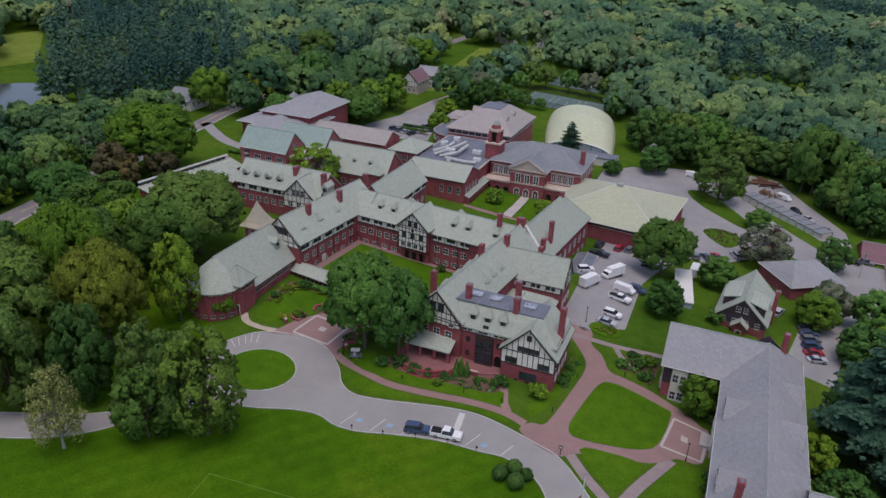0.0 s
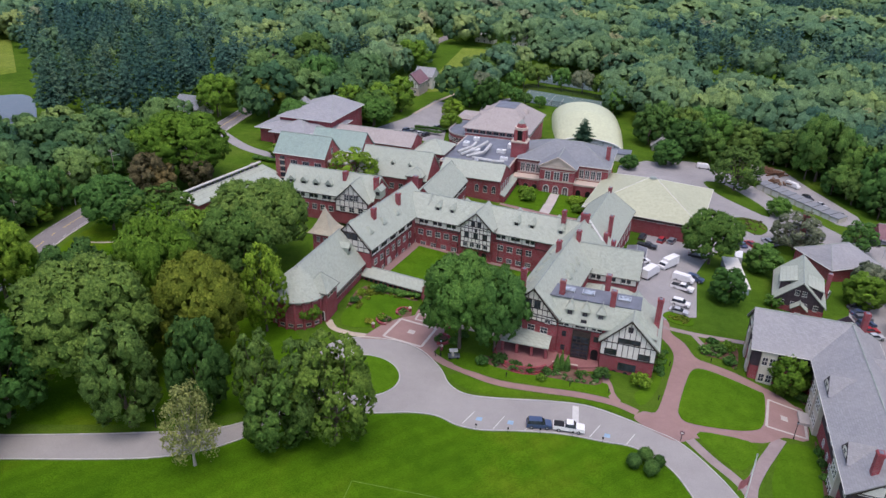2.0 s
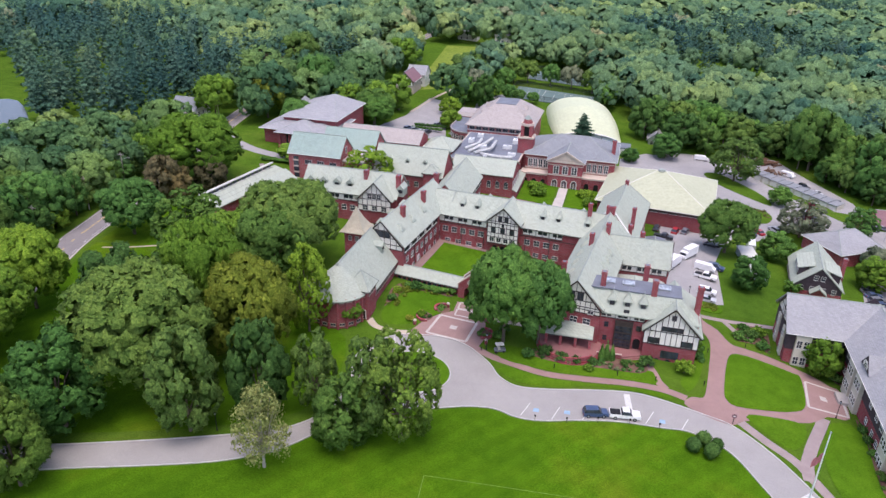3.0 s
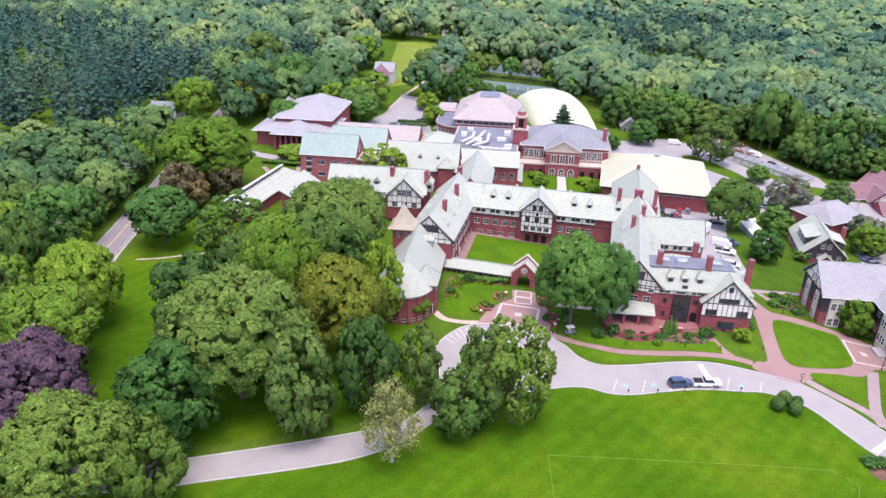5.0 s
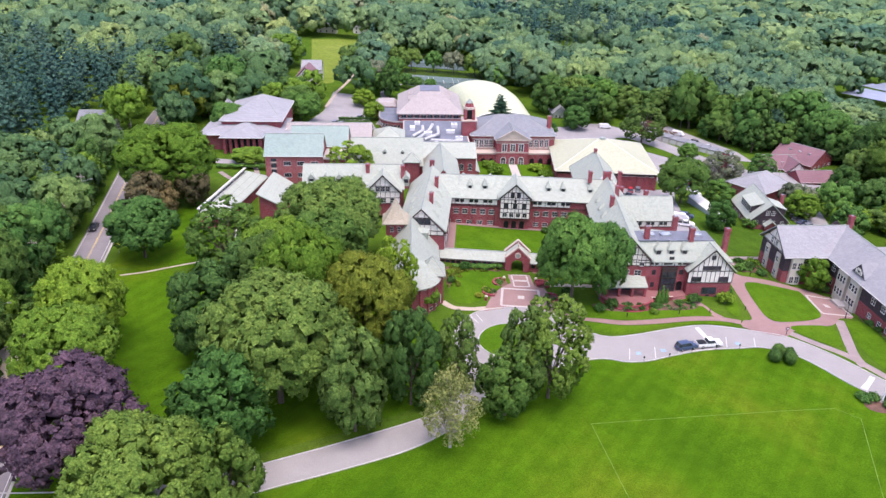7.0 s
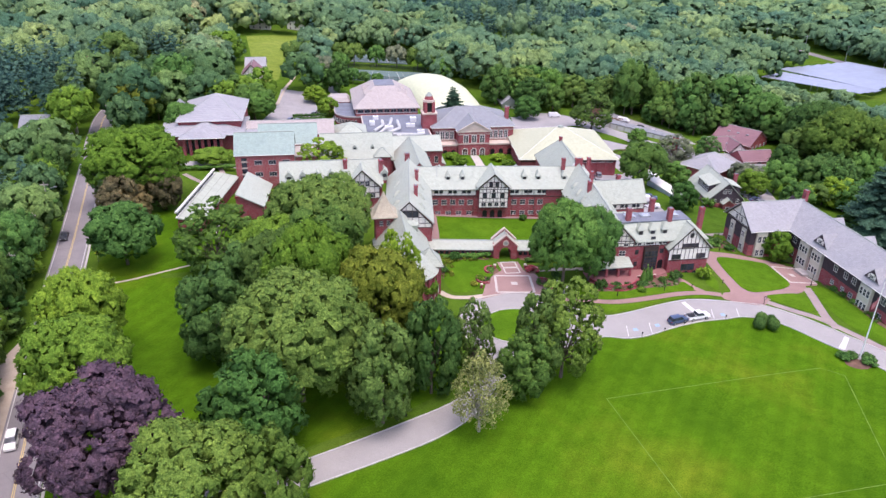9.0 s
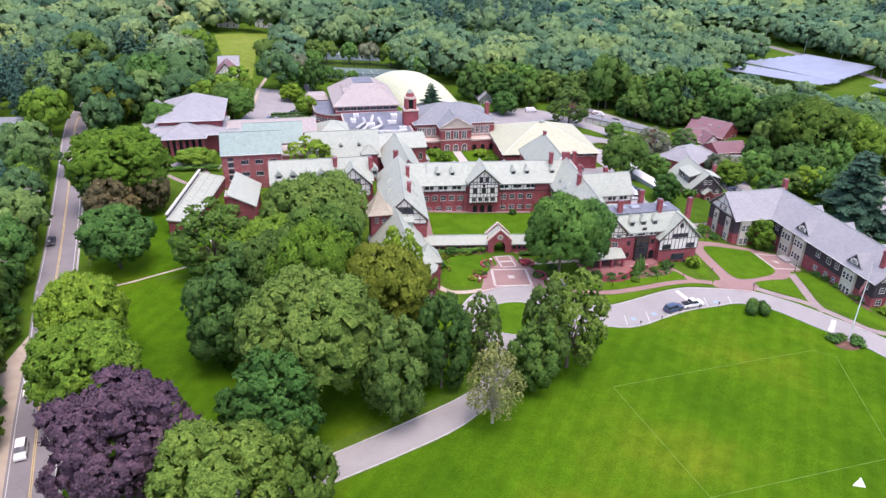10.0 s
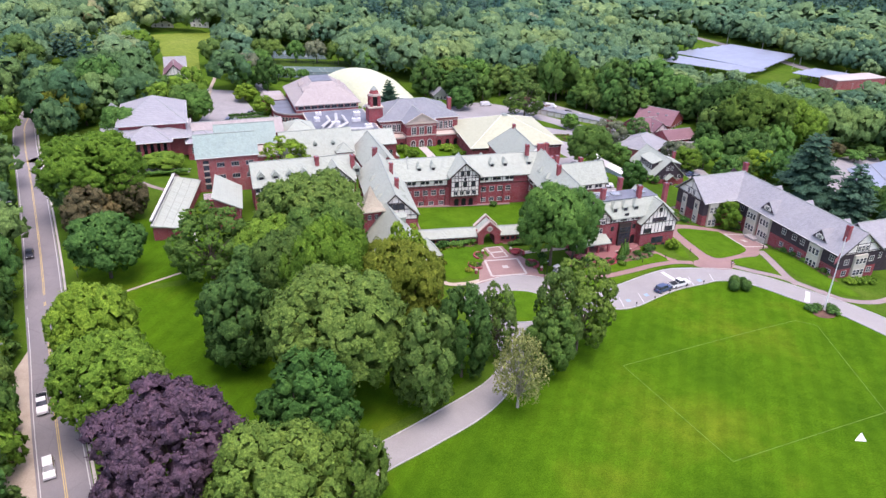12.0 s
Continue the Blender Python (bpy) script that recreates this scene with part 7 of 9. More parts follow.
p = thing("road_sign", "yellow diamond road sign on a steel post", "sign", (-176.4, 133, z))
Geo().tube((-176.4, 133, z), (-176.4, 133, z + 2.6), 0.05, 0.05, 6).done("post", STEEL, p)
Geo().solid([(-176.4, 132.93, z + 1.9), (-175.8, 132.93, z + 2.5), (-176.4, 132.93, z + 3.1), (-177.0, 132.93, z + 2.5), (-176.4, 132.97, z + 1.9), (-175.8, 132.97, z + 2.5), (-176.4, 132.97, z + 3.1), (-177.0, 132.97, z + 2.5)], [(0, 1, 2, 3), (7, 6, 5, 4), (0, 4, 5, 1), (1, 5, 6, 2), (2, 6, 7, 3), (3, 7, 4, 0)]).done("plate", plain("sign_yellow", (0.7, 0.75, 0.05), 0.5), p)
wire_tops = []
for x, y, arm in ((-180.6, 62, False), (-187.4, 97, True), (-189.6, 119, False), (-192, 141, False), (-196.4, 163, True), (-202.4, 189, False), (-206.5, 214, True), (-212, 245, False)):
    z = ground_z(x, y)
    p = thing("utility_pole", "weathered wooden utility pole beside the road", "utility pole", (x, y, z), "utility poles")
    Geo().tube((x, y, z), (x, y, z + 10.5), 0.17, 0.11, 8).done("pole", BARK_PALE, p)
    Geo().box(x - 1.1, y - 0.07, z + 9.6, x + 1.1, y + 0.07, z + 9.8).done("crossarm", BARK_PALE, p)
    for s in (-0.95, -0.4, 0.4, 0.95):
        Geo().tube((x + s, y, z + 9.8), (x + s, y, z + 10.05), 0.06, 0.05, 6).done("insulator", STEEL, p)
    if arm:
        Geo().tube((x, y, z + 8.2), (x + 2.6, y, z + 9.0), 0.05, 0.05, 6).done("lamp_arm", STEEL, p)
        Geo().box(x + 2.4, y - 0.15, z + 8.9, x + 3.2, y + 0.15, z + 9.1).done("lamp_head", STEEL, p)
    wire_tops.append((x, y, z + 10))
for a, b in zip(wire_tops, wire_tops[1:]):
    for s in (-0.95, 0.95):
        g = Geo()
        last = None
        for k in range(7):
            t = k / 6
            q = (a[0] + (b[0] - a[0]) * t + s, a[1] + (b[1] - a[1]) * t, a[2] + (b[2] - a[2]) * t - 1.0 * 4 * t * (1 - t))
            if last:
                g.tube(last, q, 0.025, 0.025, 4)
            last = q
        tagged(g.done("power_line", BLACK_METAL), "sagging black power line between poles", "cable", "power lines")
for x, y in ((44, 226), (240, 300), (262, 372), (266, 330)):
    z = ground_z(x, y)
    p = thing("street_lamp", "tall grey car park lamp", "street lamp", (x, y, z), "car park lamps")
    Geo().tube((x, y, z), (x, y, z + 8), 0.1, 0.07, 8).done("post", STEEL, p)
    Geo().box(x - 0.5, y - 0.16, z + 7.9, x + 0.5, y + 0.16, z + 8.1).done("head", STEEL, p)


# ---- vehicles ----
def paint(name, col):
    m, n, l, p = shader(name, 0.32, 0.0, 0.5)
    f = noise_of(n, l, coords(n, l), 1.5, 3)
    l.new(ramp(n, l, f, [(0.3, scaled(col, 0.88)), (0.7, scaled(col, 1.06))]), p.inputs["Base Color"])
    return m


CARS = {"white": paint("white_car_paint", (0.78, 0.78, 0.78)), "black": paint("black_car_paint", (0.02, 0.02, 0.025)), "grey": paint("grey_car_paint", (0.16, 0.17, 0.19)), "silver": paint("silver_car_paint", (0.45, 0.47, 0.5)), "blue": paint("blue_car_paint", (0.05, 0.08, 0.16)), "red": paint("red_car_paint", (0.35, 0.02, 0.03))}
RUBBER = plain("tyre_rubber", (0.02, 0.02, 0.02), 0.8)
LAMP_WHITE, LAMP_RED = plain("headlamp_glass", (0.7, 0.7, 0.66), 0.2), plain("tail_lamp_red", (0.3, 0.02, 0.02), 0.3)


def side_solid(g, prof, y0, y1, inset=0.0):
    """A car body from its side profile; inset draws its upper points in towards the middle."""
    n = len(prof)
    zs = [z for _, z in prof]
    lo, hi = min(zs), max(zs)

    def P(x, z, y):
        k = inset * (z - lo) / (hi - lo)
        return (x, y + (k if y == y0 else -k), z)
    g.solid([P(x, z, y0) for x, z in prof] + [P(x, z, y1) for x, z in prof], [tuple(range(n)), tuple(reversed(range(n, 2 * n)))] + [(i, n + i, n + (i + 1) % n, (i + 1) % n) for i in range(n)])


SHAPES = {
    "sedan": (4.7, 1.8, [(-2.35, 0.3), (2.35, 0.3), (2.35, 0.65), (2.1, 0.85), (1.0, 0.93), (-1.6, 0.95), (-2.25, 0.9), (-2.35, 0.6)], [(-1.75, 0.93), (1.05, 0.92), (0.3, 1.42), (-1.0, 1.44)]),
    "suv": (4.7, 1.88, [(-2.35, 0.35), (2.35, 0.35), (2.35, 0.8), (2.1, 1.0), (1.1, 1.08), (-2.2, 1.1), (-2.35, 0.9)], [(-2.25, 1.08), (1.15, 1.06), (0.45, 1.68), (-1.9, 1.72)]),
    "pickup": (5.8, 1.98, [(-2.9, 0.45), (2.9, 0.45), (2.9, 0.95), (2.7, 1.12), (1.3, 1.18), (-2.9, 1.18)], [(-0.75, 1.16), (1.35, 1.14), (0.75, 1.82), (-0.5, 1.84)]),
    "van": (5.6, 2.0, [(-2.8, 0.4), (2.8, 0.4), (2.8, 0.95), (2.2, 1.15), (1.5, 2.05), (-2.7, 2.15), (-2.8, 1.8)], [(1.55, 1.35), (2.1, 1.2), (1.62, 1.9), (1.2, 1.95)]),
    "truck": (6.8, 2.2, [(-3.4, 0.6), (3.4, 0.6), (3.4, 1.3), (3.1, 1.5), (2.8, 2.2), (1.8, 2.3), (1.8, 3.0), (-3.4, 3.0)], [(2.84, 1.5), (3.14, 1.45), (2.9, 2.1), (2.1, 2.2)]),
}


def car(kind, color, x, y, heading, words, group="parked cars", name="car", category="car"):
    """A vehicle whose front points along heading (degrees from +x)."""
    L, W, body, cab = SHAPES[kind]
    key = ("car", kind, color)
    if key not in MESHES:
        b = Geo()
        side_solid(b, body, -W / 2, W / 2, 0.08)
        if kind in ("sedan", "suv", "pickup"):
            xs = [p[0] for p in cab]
            zt = max(p[1] for p in cab)
            b.box(min(cab[2][0], cab[3][0]) - 0.02, -W / 2 + 0.22, zt - 0.02, max(cab[2][0], cab[3][0]), W / 2 - 0.22, zt + 0.05)
        c = Geo()
        side_solid(c, cab, -W / 2 + 0.06, W / 2 - 0.06, 0.18)
        w = Geo().tube((0, -0.11, 0), (0, 0.11, 0), 0.36, 0.36, 12)
        rim = Geo().tube((0, -0.125, 0), (0, 0.125, 0), 0.2, 0.2, 10)
        hl = Geo().box(-0.05, -0.18, -0.08, 0.05, 0.18, 0.08)
        bed = Geo().box(-2.8, -W / 2 + 0.12, 1.17, -0.85, W / 2 - 0.12, 1.2) if kind == "pickup" else None
        MESHES[key] = (b.mesh("body", CARS[color]), c.mesh("cabin_glass", GLASS), w.mesh("wheel", RUBBER), rim.mesh("rim", STEEL), hl.mesh("headlight", LAMP_WHITE), hl.mesh("tail_light", LAMP_RED), bed.mesh("load_bed", BLACK_METAL) if bed else None)
    b, c, w, rim, hl, tl, bed = MESHES[key]
    z = ground_z(x, y) + 0.06
    ob = thing(name, words, category, (x, y, z), group)
    ob.rotation_euler = (0, 0, radians(heading))

    def sub(nm, me, at, under=ob):
        o = new(nm, me)
        o.parent, o.location = under, at
        return o
    sub("body", b, (0, 0, 0))
    sub("cabin_glass", c, (0, 0, 0))
    if bed:
        sub("load_bed", bed, (0, 0, 0))
    for sx in (-1, 1):
        for sy in (-1, 1):
            wh = sub("wheel", w, (sx * L * 0.31, sy * (W / 2 - 0.08), 0.36))
            sub("rim", rim, (0, 0, 0), wh)
    for sy in (-1, 1):
        sub("headlight", hl, (L / 2 - 0.02, sy * (W / 2 - 0.3), 0.72))
        sub("tail_light", tl, (-L / 2 + 0.02, sy * (W / 2 - 0.25), 0.8))
    return ob


car("suv", "blue", -42.2, 93.9, 15, "dark blue estate car parked on the drive")
car("pickup", "white", -36.8, 94.9, 8, "white pickup truck parked on the drive", name="pickup_truck", category="pickup truck")
car("truck", "white", -26.3, 166, 64, "white box truck beside the back wing", name="box_truck", category="truck")
car("truck", "white", -21.8, 174.6, 237, "white box truck in the car park", name="box_truck", category="truck")
car("truck", "white", -2.0, 195, 85, "small white box truck beside a trailer", name="box_truck", category="truck")
for kind, color, x, y, hd, words in (("van", "white", -17.6, 168, -15, "white passenger van in the car park"), ("suv", "blue", -14.6, 170.4, -18, "dark blue car in the car park"), ("pickup", "white", -17.8, 162.8, -14, "white utility pickup in the car park"), ("suv", "white", -18, 154, -12, "white estate car in the car park"), ("sedan", "silver", -18.4, 149.6, -10, "silver saloon in the car park"),
                                 ("pickup", "black", -28.2, 188, -10, "black pickup in the car park"), ("suv", "red", -24.2, 198.4, 75, "dark red car beside the gymnasium"), ("suv", "grey", -21.2, 199.6, 75, "grey car beside the gymnasium"), ("suv", "black", -30, 197.6, 80, "black car beside the annex"), ("sedan", "black", -14, 190, -5, "black car under a tree"),
                                 ("suv", "white", -29, 173, 30, "white car beside the annex"), ("suv", "grey", -3.2, 209, 120, "grey car in the lower car park"), ("sedan", "blue", 0, 211, 120, "dark blue car in the lower car park"), ("sedan", "red", 3, 213.4, 120, "red car in the lower car park"), ("suv", "silver", 8.5, 218, 120, "silver car in the lower car park"),
                                 ("suv", "grey", 27.4, 178.7, 20, "grey car beside the cottage"), ("sedan", "blue", 27.5, 175.6, 20, "dark blue car beside the cottage"), ("suv", "grey", 27.8, 172.5, 20, "grey car beside the cottage"), ("suv", "blue", 28, 169.5, 20, "dark blue car beside the cottage"), ("sedan", "red", 28.3, 166.6, 20, "red car beside the cottage"), ("sedan", "silver", 28.9, 163.7, 20, "silver car beside the cottage"), ("suv", "silver", 20.4, 183, 70, "silver car on the lane"),
                                 ("suv", "black", 43, 236, -20, "black car before the carriage house"), ("sedan", "grey", 47, 238.5, -20, "grey car before the carriage house"), ("suv", "grey", 64, 219, 30, "grey car before the garage"), ("van", "white", -11, 286, 0, "white van on the service road"), ("suv", "blue", -134, 266, 75, "dark blue car in the hedge car park"), ("suv", "grey", -131, 265.6, 75, "grey car in the hedge car park"), ("sedan", "silver", -128, 265.2, 75, "silver car in the hedge car park"), ("suv", "black", -125, 265, 75, "black car in the hedge car park"), ("suv", "grey", -124, 278, 75, "grey car in the hedge car park"),
                                 ("suv", "white", 56, 144, 30, "white car beyond the pines"), ("sedan", "grey", 60, 137.6, 30, "grey car beyond the pines"), ("suv", "silver", 71, 142, 30, "silver car beyond the pines"), ("suv", "white", 76, 145, 30, "white car beyond the pines"), ("sedan", "blue", 68, 146, 30, "blue car beyond the pines")):
    car(kind, color, x, y, hd, words)
car("pickup", "white", -178.2, 88, -80, "white work pickup with a loaded bed on the road", name="pickup_truck", category="pickup truck", group="road traffic")
car("suv", "white", -174.8, 70, -79, "white car on the country road", group="road traffic")
car("sedan", "black", -188.6, 148, -81, "black car on the country road", group="road traffic")
cart = thing("golf_cart", "white-roofed golf cart parked on the lawn edge", "golf cart", (-63.6, 109.2, ground_z(-63.6, 109.2)))
cart.rotation_euler = (0, 0, 0.4)


def cart_part(g, name, mat):
    o = new(name, g.mesh(name, mat))
    o.parent = cart


cart_part(Geo().box(-1.2, -0.6, 0.3, 1.2, 0.6, 0.75, 0.1), "body", CARS["grey"])
cart_part(Geo().box(-1.0, -0.62, 1.85, 0.8, 0.62, 1.95, 0.08), "canopy", WHITE)
cart_part(Geo().box(-0.5, -0.55, 0.75, 0.0, 0.55, 1.2), "seat", CREAM)
for sx in (-0.95, 0.75):
    for sy in (-0.55, 0.55):
        cart_part(Geo().tube((sx, sy, 0.7), (sx, sy, 1.88), 0.03, 0.03, 6), "canopy_post", BLACK_METAL)
        cart_part(Geo().tube((sx, sy - 0.1, 0.25), (sx, sy + 0.1, 0.25), 0.25, 0.25, 10), "wheel", RUBBER)
net = thing("pop_up_goal", "small white pop-up goal lying on the lawn", "goal", (-39.8, 36.8, ground_z(-39.8, 36.8)))
g = Geo()
o = Vector((-39.8, 36.8, ground_z(-39.8, 36.8) + 0.06))
a, b, c, d = o + Vector((-1.0, 0.2, 0)), o + Vector((0.8, -0.6, 0)), o + Vector((0.7, 0.7, 0.9)), o + Vector((0.2, 0.1, 0.05))
g.face(a, b, d).face(b, c, d).face(c, a, d)
g.done("net", WHITE, net)
for p, q in ((a, b), (b, c), (c, a)):
    Geo().tube(p, q, 0.05, 0.05, 6).done("tube", WHITE_METAL, net)
fl = thing("umbrella_planter", "red flower planter beside the forecourt steps", "planter", (-70.2, 120.4, ground_z(-70.2, 120.4)))
z = ground_z(-70.2, 120.4)
Geo().prism([(-70.2 + 0.5 * math.cos(t), 120.4 + 0.5 * math.sin(t)) for t in np.linspace(0, 6.28, 11)[:-1]], z, z + 0.6, 1.25).done("pot", BRICK, fl)
g = Geo()
for k in range(60):
    t, r_, zz = k * 2.4, 0.9 * math.sqrt((k + 0.5) / 60), 0
    px, py, pz = -70.2 + r_ * math.cos(t), 120.4 + r_ * math.sin(t), z + 1.1 - 0.45 * r_ * r_
    g.face((px - 0.12, py - 0.1, pz), (px + 0.12, py - 0.1, pz + 0.06), (px + 0.1, py + 0.12, pz), (px - 0.1, py + 0.1, pz + 0.08))
g.done("blossom", FLOWERS, fl)
log_pile = thing("log_pile", "heap of sawn logs beside the service yard", "log pile", (16, 284, ground_z(16, 284)))
CUT_WOOD = plain("cut_wood", (0.17, 0.105, 0.07), 0.9, spread=0.3)
for k in range(26):
    a = k * 0.7
    x, y = 14 + (k % 9) * 0.8, 283 + (k // 9) * 1.3
    Geo().tube((x, y, ground_z(x, y) + 0.3 + 0.5 * (k % 3)), (x + 2.2 * math.cos(a), y + 2.2 * math.sin(a), ground_z(x, y) + 0.4 + 0.5 * (k % 3)), 0.28, 0.26, 7).done("log", CUT_WOOD, log_pile)


# ---- tennis court fences ----
for x0, y0, x1, y1 in ((-105, 349, -61, 379), (-104, 399, -67, 427)):
    fence = thing("court_fence", "tall dark chain-link fence round the tennis courts", "fence", (x0, y0, ground_z(x0, y0)), "court fences")
    ring_ = [(x0, y0), (x1, y0), (x1, y1), (x0, y1)]
    for (ax, ay), (bx, by) in zip(ring_, ring_[1:] + ring_[:1]):
        n = int(math.hypot(bx - ax, by - ay) / 6)
        za, zb = ground_z(ax, ay), ground_z(bx, by)
        Geo().face((ax, ay, za), (bx, by, zb), (bx, by, zb + 3), (ax, ay, za + 3)).done("mesh_panel", CHAIN_LINK, fence)
        Geo().tube((ax, ay, za + 3), (bx, by, zb + 3), 0.07, 0.07, 5).done("rail", BLACK_METAL, fence)
        for k in range(n):
            px, py = ax + (bx - ax) * k / n, ay + (by - ay) * k / n
            pz = za + (zb - za) * k / n
            Geo().tube((px, py, pz - 0.3), (px, py, pz + 3.1), 0.07, 0.07, 5).done("post", BLACK_METAL, fence)

# ---- storage yard behind the garages ----
LOG = plain("cut_log", (0.15, 0.08, 0.05), 0.9, spread=0.3, scale=1.5)
pile = thing("log_pile", "heap of cut brown logs in the storage yard", "log pile", (16, 296, ground_z(16, 296)))
lr = random.Random(8)
for k in range(34):
    px, py = 16 + lr.uniform(-4, 5), 296 + lr.uniform(-4, 4)
    a = lr.uniform(-0.5, 0.5) + 0.6
    pz = ground_z(px, py) + 0.4 + 0.5 * (k % 3)
    ln = lr.uniform(1.2, 2.4)
    Geo().tube((px - ln * math.cos(a), py - ln * math.sin(a), pz), (px + ln * math.cos(a), py + ln * math.sin(a), pz + 0.1), 0.36, 0.3, 7).done("log", LOG, pile)
for kind, color, x, y, hd, words in (("suv", "black", 27, 271, -52, "black car in the storage yard"), ("sedan", "silver", 31, 266, -52, "silver car in the storage yard"), ("suv", "grey", 36.5, 258, -52, "grey car in the storage yard"), ("van", "white", 23, 283, -40, "white van in the storage yard")):
    car(kind, color, x, y, hd, words)

# ---- poles along the far road ----
for x, y in ((266, 552), (277, 512), (284, 470), (285, 430), (281, 385)):
    z = ground_z(x, y)
    fp = thing("utility_pole", "pale utility pole beside the far road", "utility pole", (x, y, z), "far road poles")
    Geo().tube((x, y, z - 0.3), (x, y, z + 13), 0.3, 0.2, 7).done("mast", STEEL, fp)
    Geo().tube((x - 1.6, y, z + 12.2), (x + 1.6, y, z + 12.2), 0.14, 0.14, 5).done("crossarm", STEEL, fp)


# ---- trees ----


OCT_V = np.array([(1, 0, 0), (0, 1, 0), (-1, 0, 0), (0, -1, 0), (0, 0, 1), (0, 0, -1)], float) * 1.1
OCT_F = np.array([(0, 1, 4), (1, 2, 4), (2, 3, 4), (3, 0, 4), (1, 0, 5), (2, 1, 5), (3, 2, 5), (0, 3, 5)])


def mesh_from(name, verts, tris, quads, mat, normals=None):
    """A mesh from arrays of corners, triangles and quads, with soft normals where given."""
    me = bpy.data.meshes.new(name)
    nt, nq = len(tris), len(quads)
    me.vertices.add(len(verts))
    me.vertices.foreach_set("co", np.ascontiguousarray(verts, np.float32).ravel())
    me.loops.add(nt * 3 + nq * 4)
    me.loops.foreach_set("vertex_index", np.concatenate([np.asarray(tris, np.int32).ravel(), np.asarray(quads, np.int32).ravel()]))
    me.polygons.add(nt + nq)
    me.polygons.foreach_set("loop_start", np.concatenate([np.arange(nt) * 3, nt * 3 + np.arange(nq) * 4]).astype(np.int32))
    me.update(calc_edges=True)
    me.materials.append(mat)
    if normals is not None:
        me.polygons.foreach_set("use_smooth", np.ones(nt + nq, bool))
        me.normals_split_custom_set_from_vertices(normals / (np.linalg.norm(normals, axis=1)[:, None] + 1e-9))
    return me


def lumps_broad(r, n):
    """Clumps over a domed crown; heights from 0 to 1, radius about 0.5."""
    out = []
    for i in range(n):
        k = (i + 0.5) / n
        th = i * 2.39996 + r.uniform(-0.35, 0.35)
        up = 1 - 1.55 * k
        rad = math.sqrt(max(0.0, 1 - up * up)) * r.uniform(0.84, 1.1)
        s = r.uniform(0.13, 0.21)
        out.append((0.36 * rad * math.cos(th), 0.36 * rad * math.sin(th), 0.58 + 0.29 * up * r.uniform(0.92, 1.08), s))
    out.append((0, 0, 0.55, 0.3))
    return np.array(out)


def crown_boughs(r, shape, n):
    """Boughs of a crown one metre high: places and sizes."""
    out = []
    for i in range(n):
        k, th = (i + 0.5) / n, i * 2.39996 + r.uniform(-0.35, 0.35)
        if shape == "dome":
            up = 1 - 1.6 * k
            rad = 0.35 * math.sqrt(max(0.0, 1 - up * up)) * r.uniform(0.86, 1.1)
            out.append((rad * math.cos(th), rad * math.sin(th), 0.56 + 0.29 * up * r.uniform(0.92, 1.08), r.uniform(0.125, 0.19)))
        else:
            z = 0.17 + 0.7 * k
            w = math.sin(math.pi * min(1, (z - 0.04) / 0.96) ** 0.85) ** 0.7
            rad = 0.255 * w * r.uniform(0.9, 1.08)
            out.append((rad * math.cos(th), rad * math.sin(th), z, r.uniform(0.12, 0.165) * (0.6 + 0.4 * w)))
    return np.array(out)


def crown_tufts(r, boughs, n):
    """About n tufts over the outside of the boughs: places, outward ways and sizes."""
    area = boughs[:, 3] ** 2
    which = r.choice(len(boughs), n * 2, p=area / area.sum())
    out = boughs[which, :3] - np.array([0, 0, 0.42])
    out /= np.linalg.norm(out, axis=1)[:, None] + 1e-6
    d = r.normal(size=(n * 2, 3)) + out * 0.8 + np.array([0, 0, 0.25])
    d /= np.linalg.norm(d, axis=1)[:, None]
    pos = boughs[which, :3] + d * (boughs[which, 3] * r.uniform(0.86, 1.08, n * 2))[:, None]
    gap = np.linalg.norm(pos[:, None] - boughs[None, :, :3], axis=2) / boughs[None, :, 3]
    gap[np.arange(n * 2), which] = 9
    ok = np.flatnonzero(gap.min(1) > 0.82)[:n]
    size = boughs[which[ok], 3] * r.uniform(0.22, 0.36, len(ok)) * (480 / n) ** 0.42
    return pos[ok], d[ok], size


def sides_of(r, n):
    """Two directions square to each of many normals."""
    a = np.cross(n, r.normal(size=n.shape))
    a /= np.linalg.norm(a, axis=1)[:, None]
    return a, np.cross(n, a)


def cap_faces(r, pos, n, s, first):
    """A ragged four-sided cap of foliage on every tuft."""
    a, b = sides_of(r, n)
    m = len(pos)
    t = np.arange(4) * math.pi / 2 + r.uniform(-0.45, 0.45, (m, 4))
    k = s[:, None] * r.uniform(0.75, 1.35, (m, 4))
    ring = pos[:, None] + a[:, None] * (np.cos(t) * k)[:, :, None] + b[:, None] * (np.sin(t) * k)[:, :, None] - (n * s[:, None])[:, None] * r.uniform(0.3, 0.75, (m, 4))[:, :, None]
    top = pos + n * (s * r.uniform(0.35, 0.7, m))[:, None]
    v = np.concatenate([top[:, None], ring], 1).reshape(-1, 3)
    i = first + np.arange(m)[:, None] * 5
    f = np.stack([np.broadcast_to(i, (m, 4)), i + 1 + np.arange(4), i + 1 + (np.arange(4) + 1) % 4], 2).reshape(-1, 3)
    return v, f


def leaf_faces(r, pos, n, s, first):
    """Small bent leaf sprays facing n."""
    a, b = sides_of(r, n)
    s = s[:, None] * r.uniform(0.6, 1.35, (len(pos), 1))
    q = np.stack([pos - a * s - b * s * 0.6, pos + a * s * 0.7 - b * s, pos + a * s + b * s * 0.7, pos - a * s * 0.6 + b * s], 1)
    q[:, 1] -= n * s * 0.3
    q[:, 3] -= n * s * 0.35
    return q.reshape(-1, 3), first + np.arange(len(pos) * 4).reshape(-1, 4)


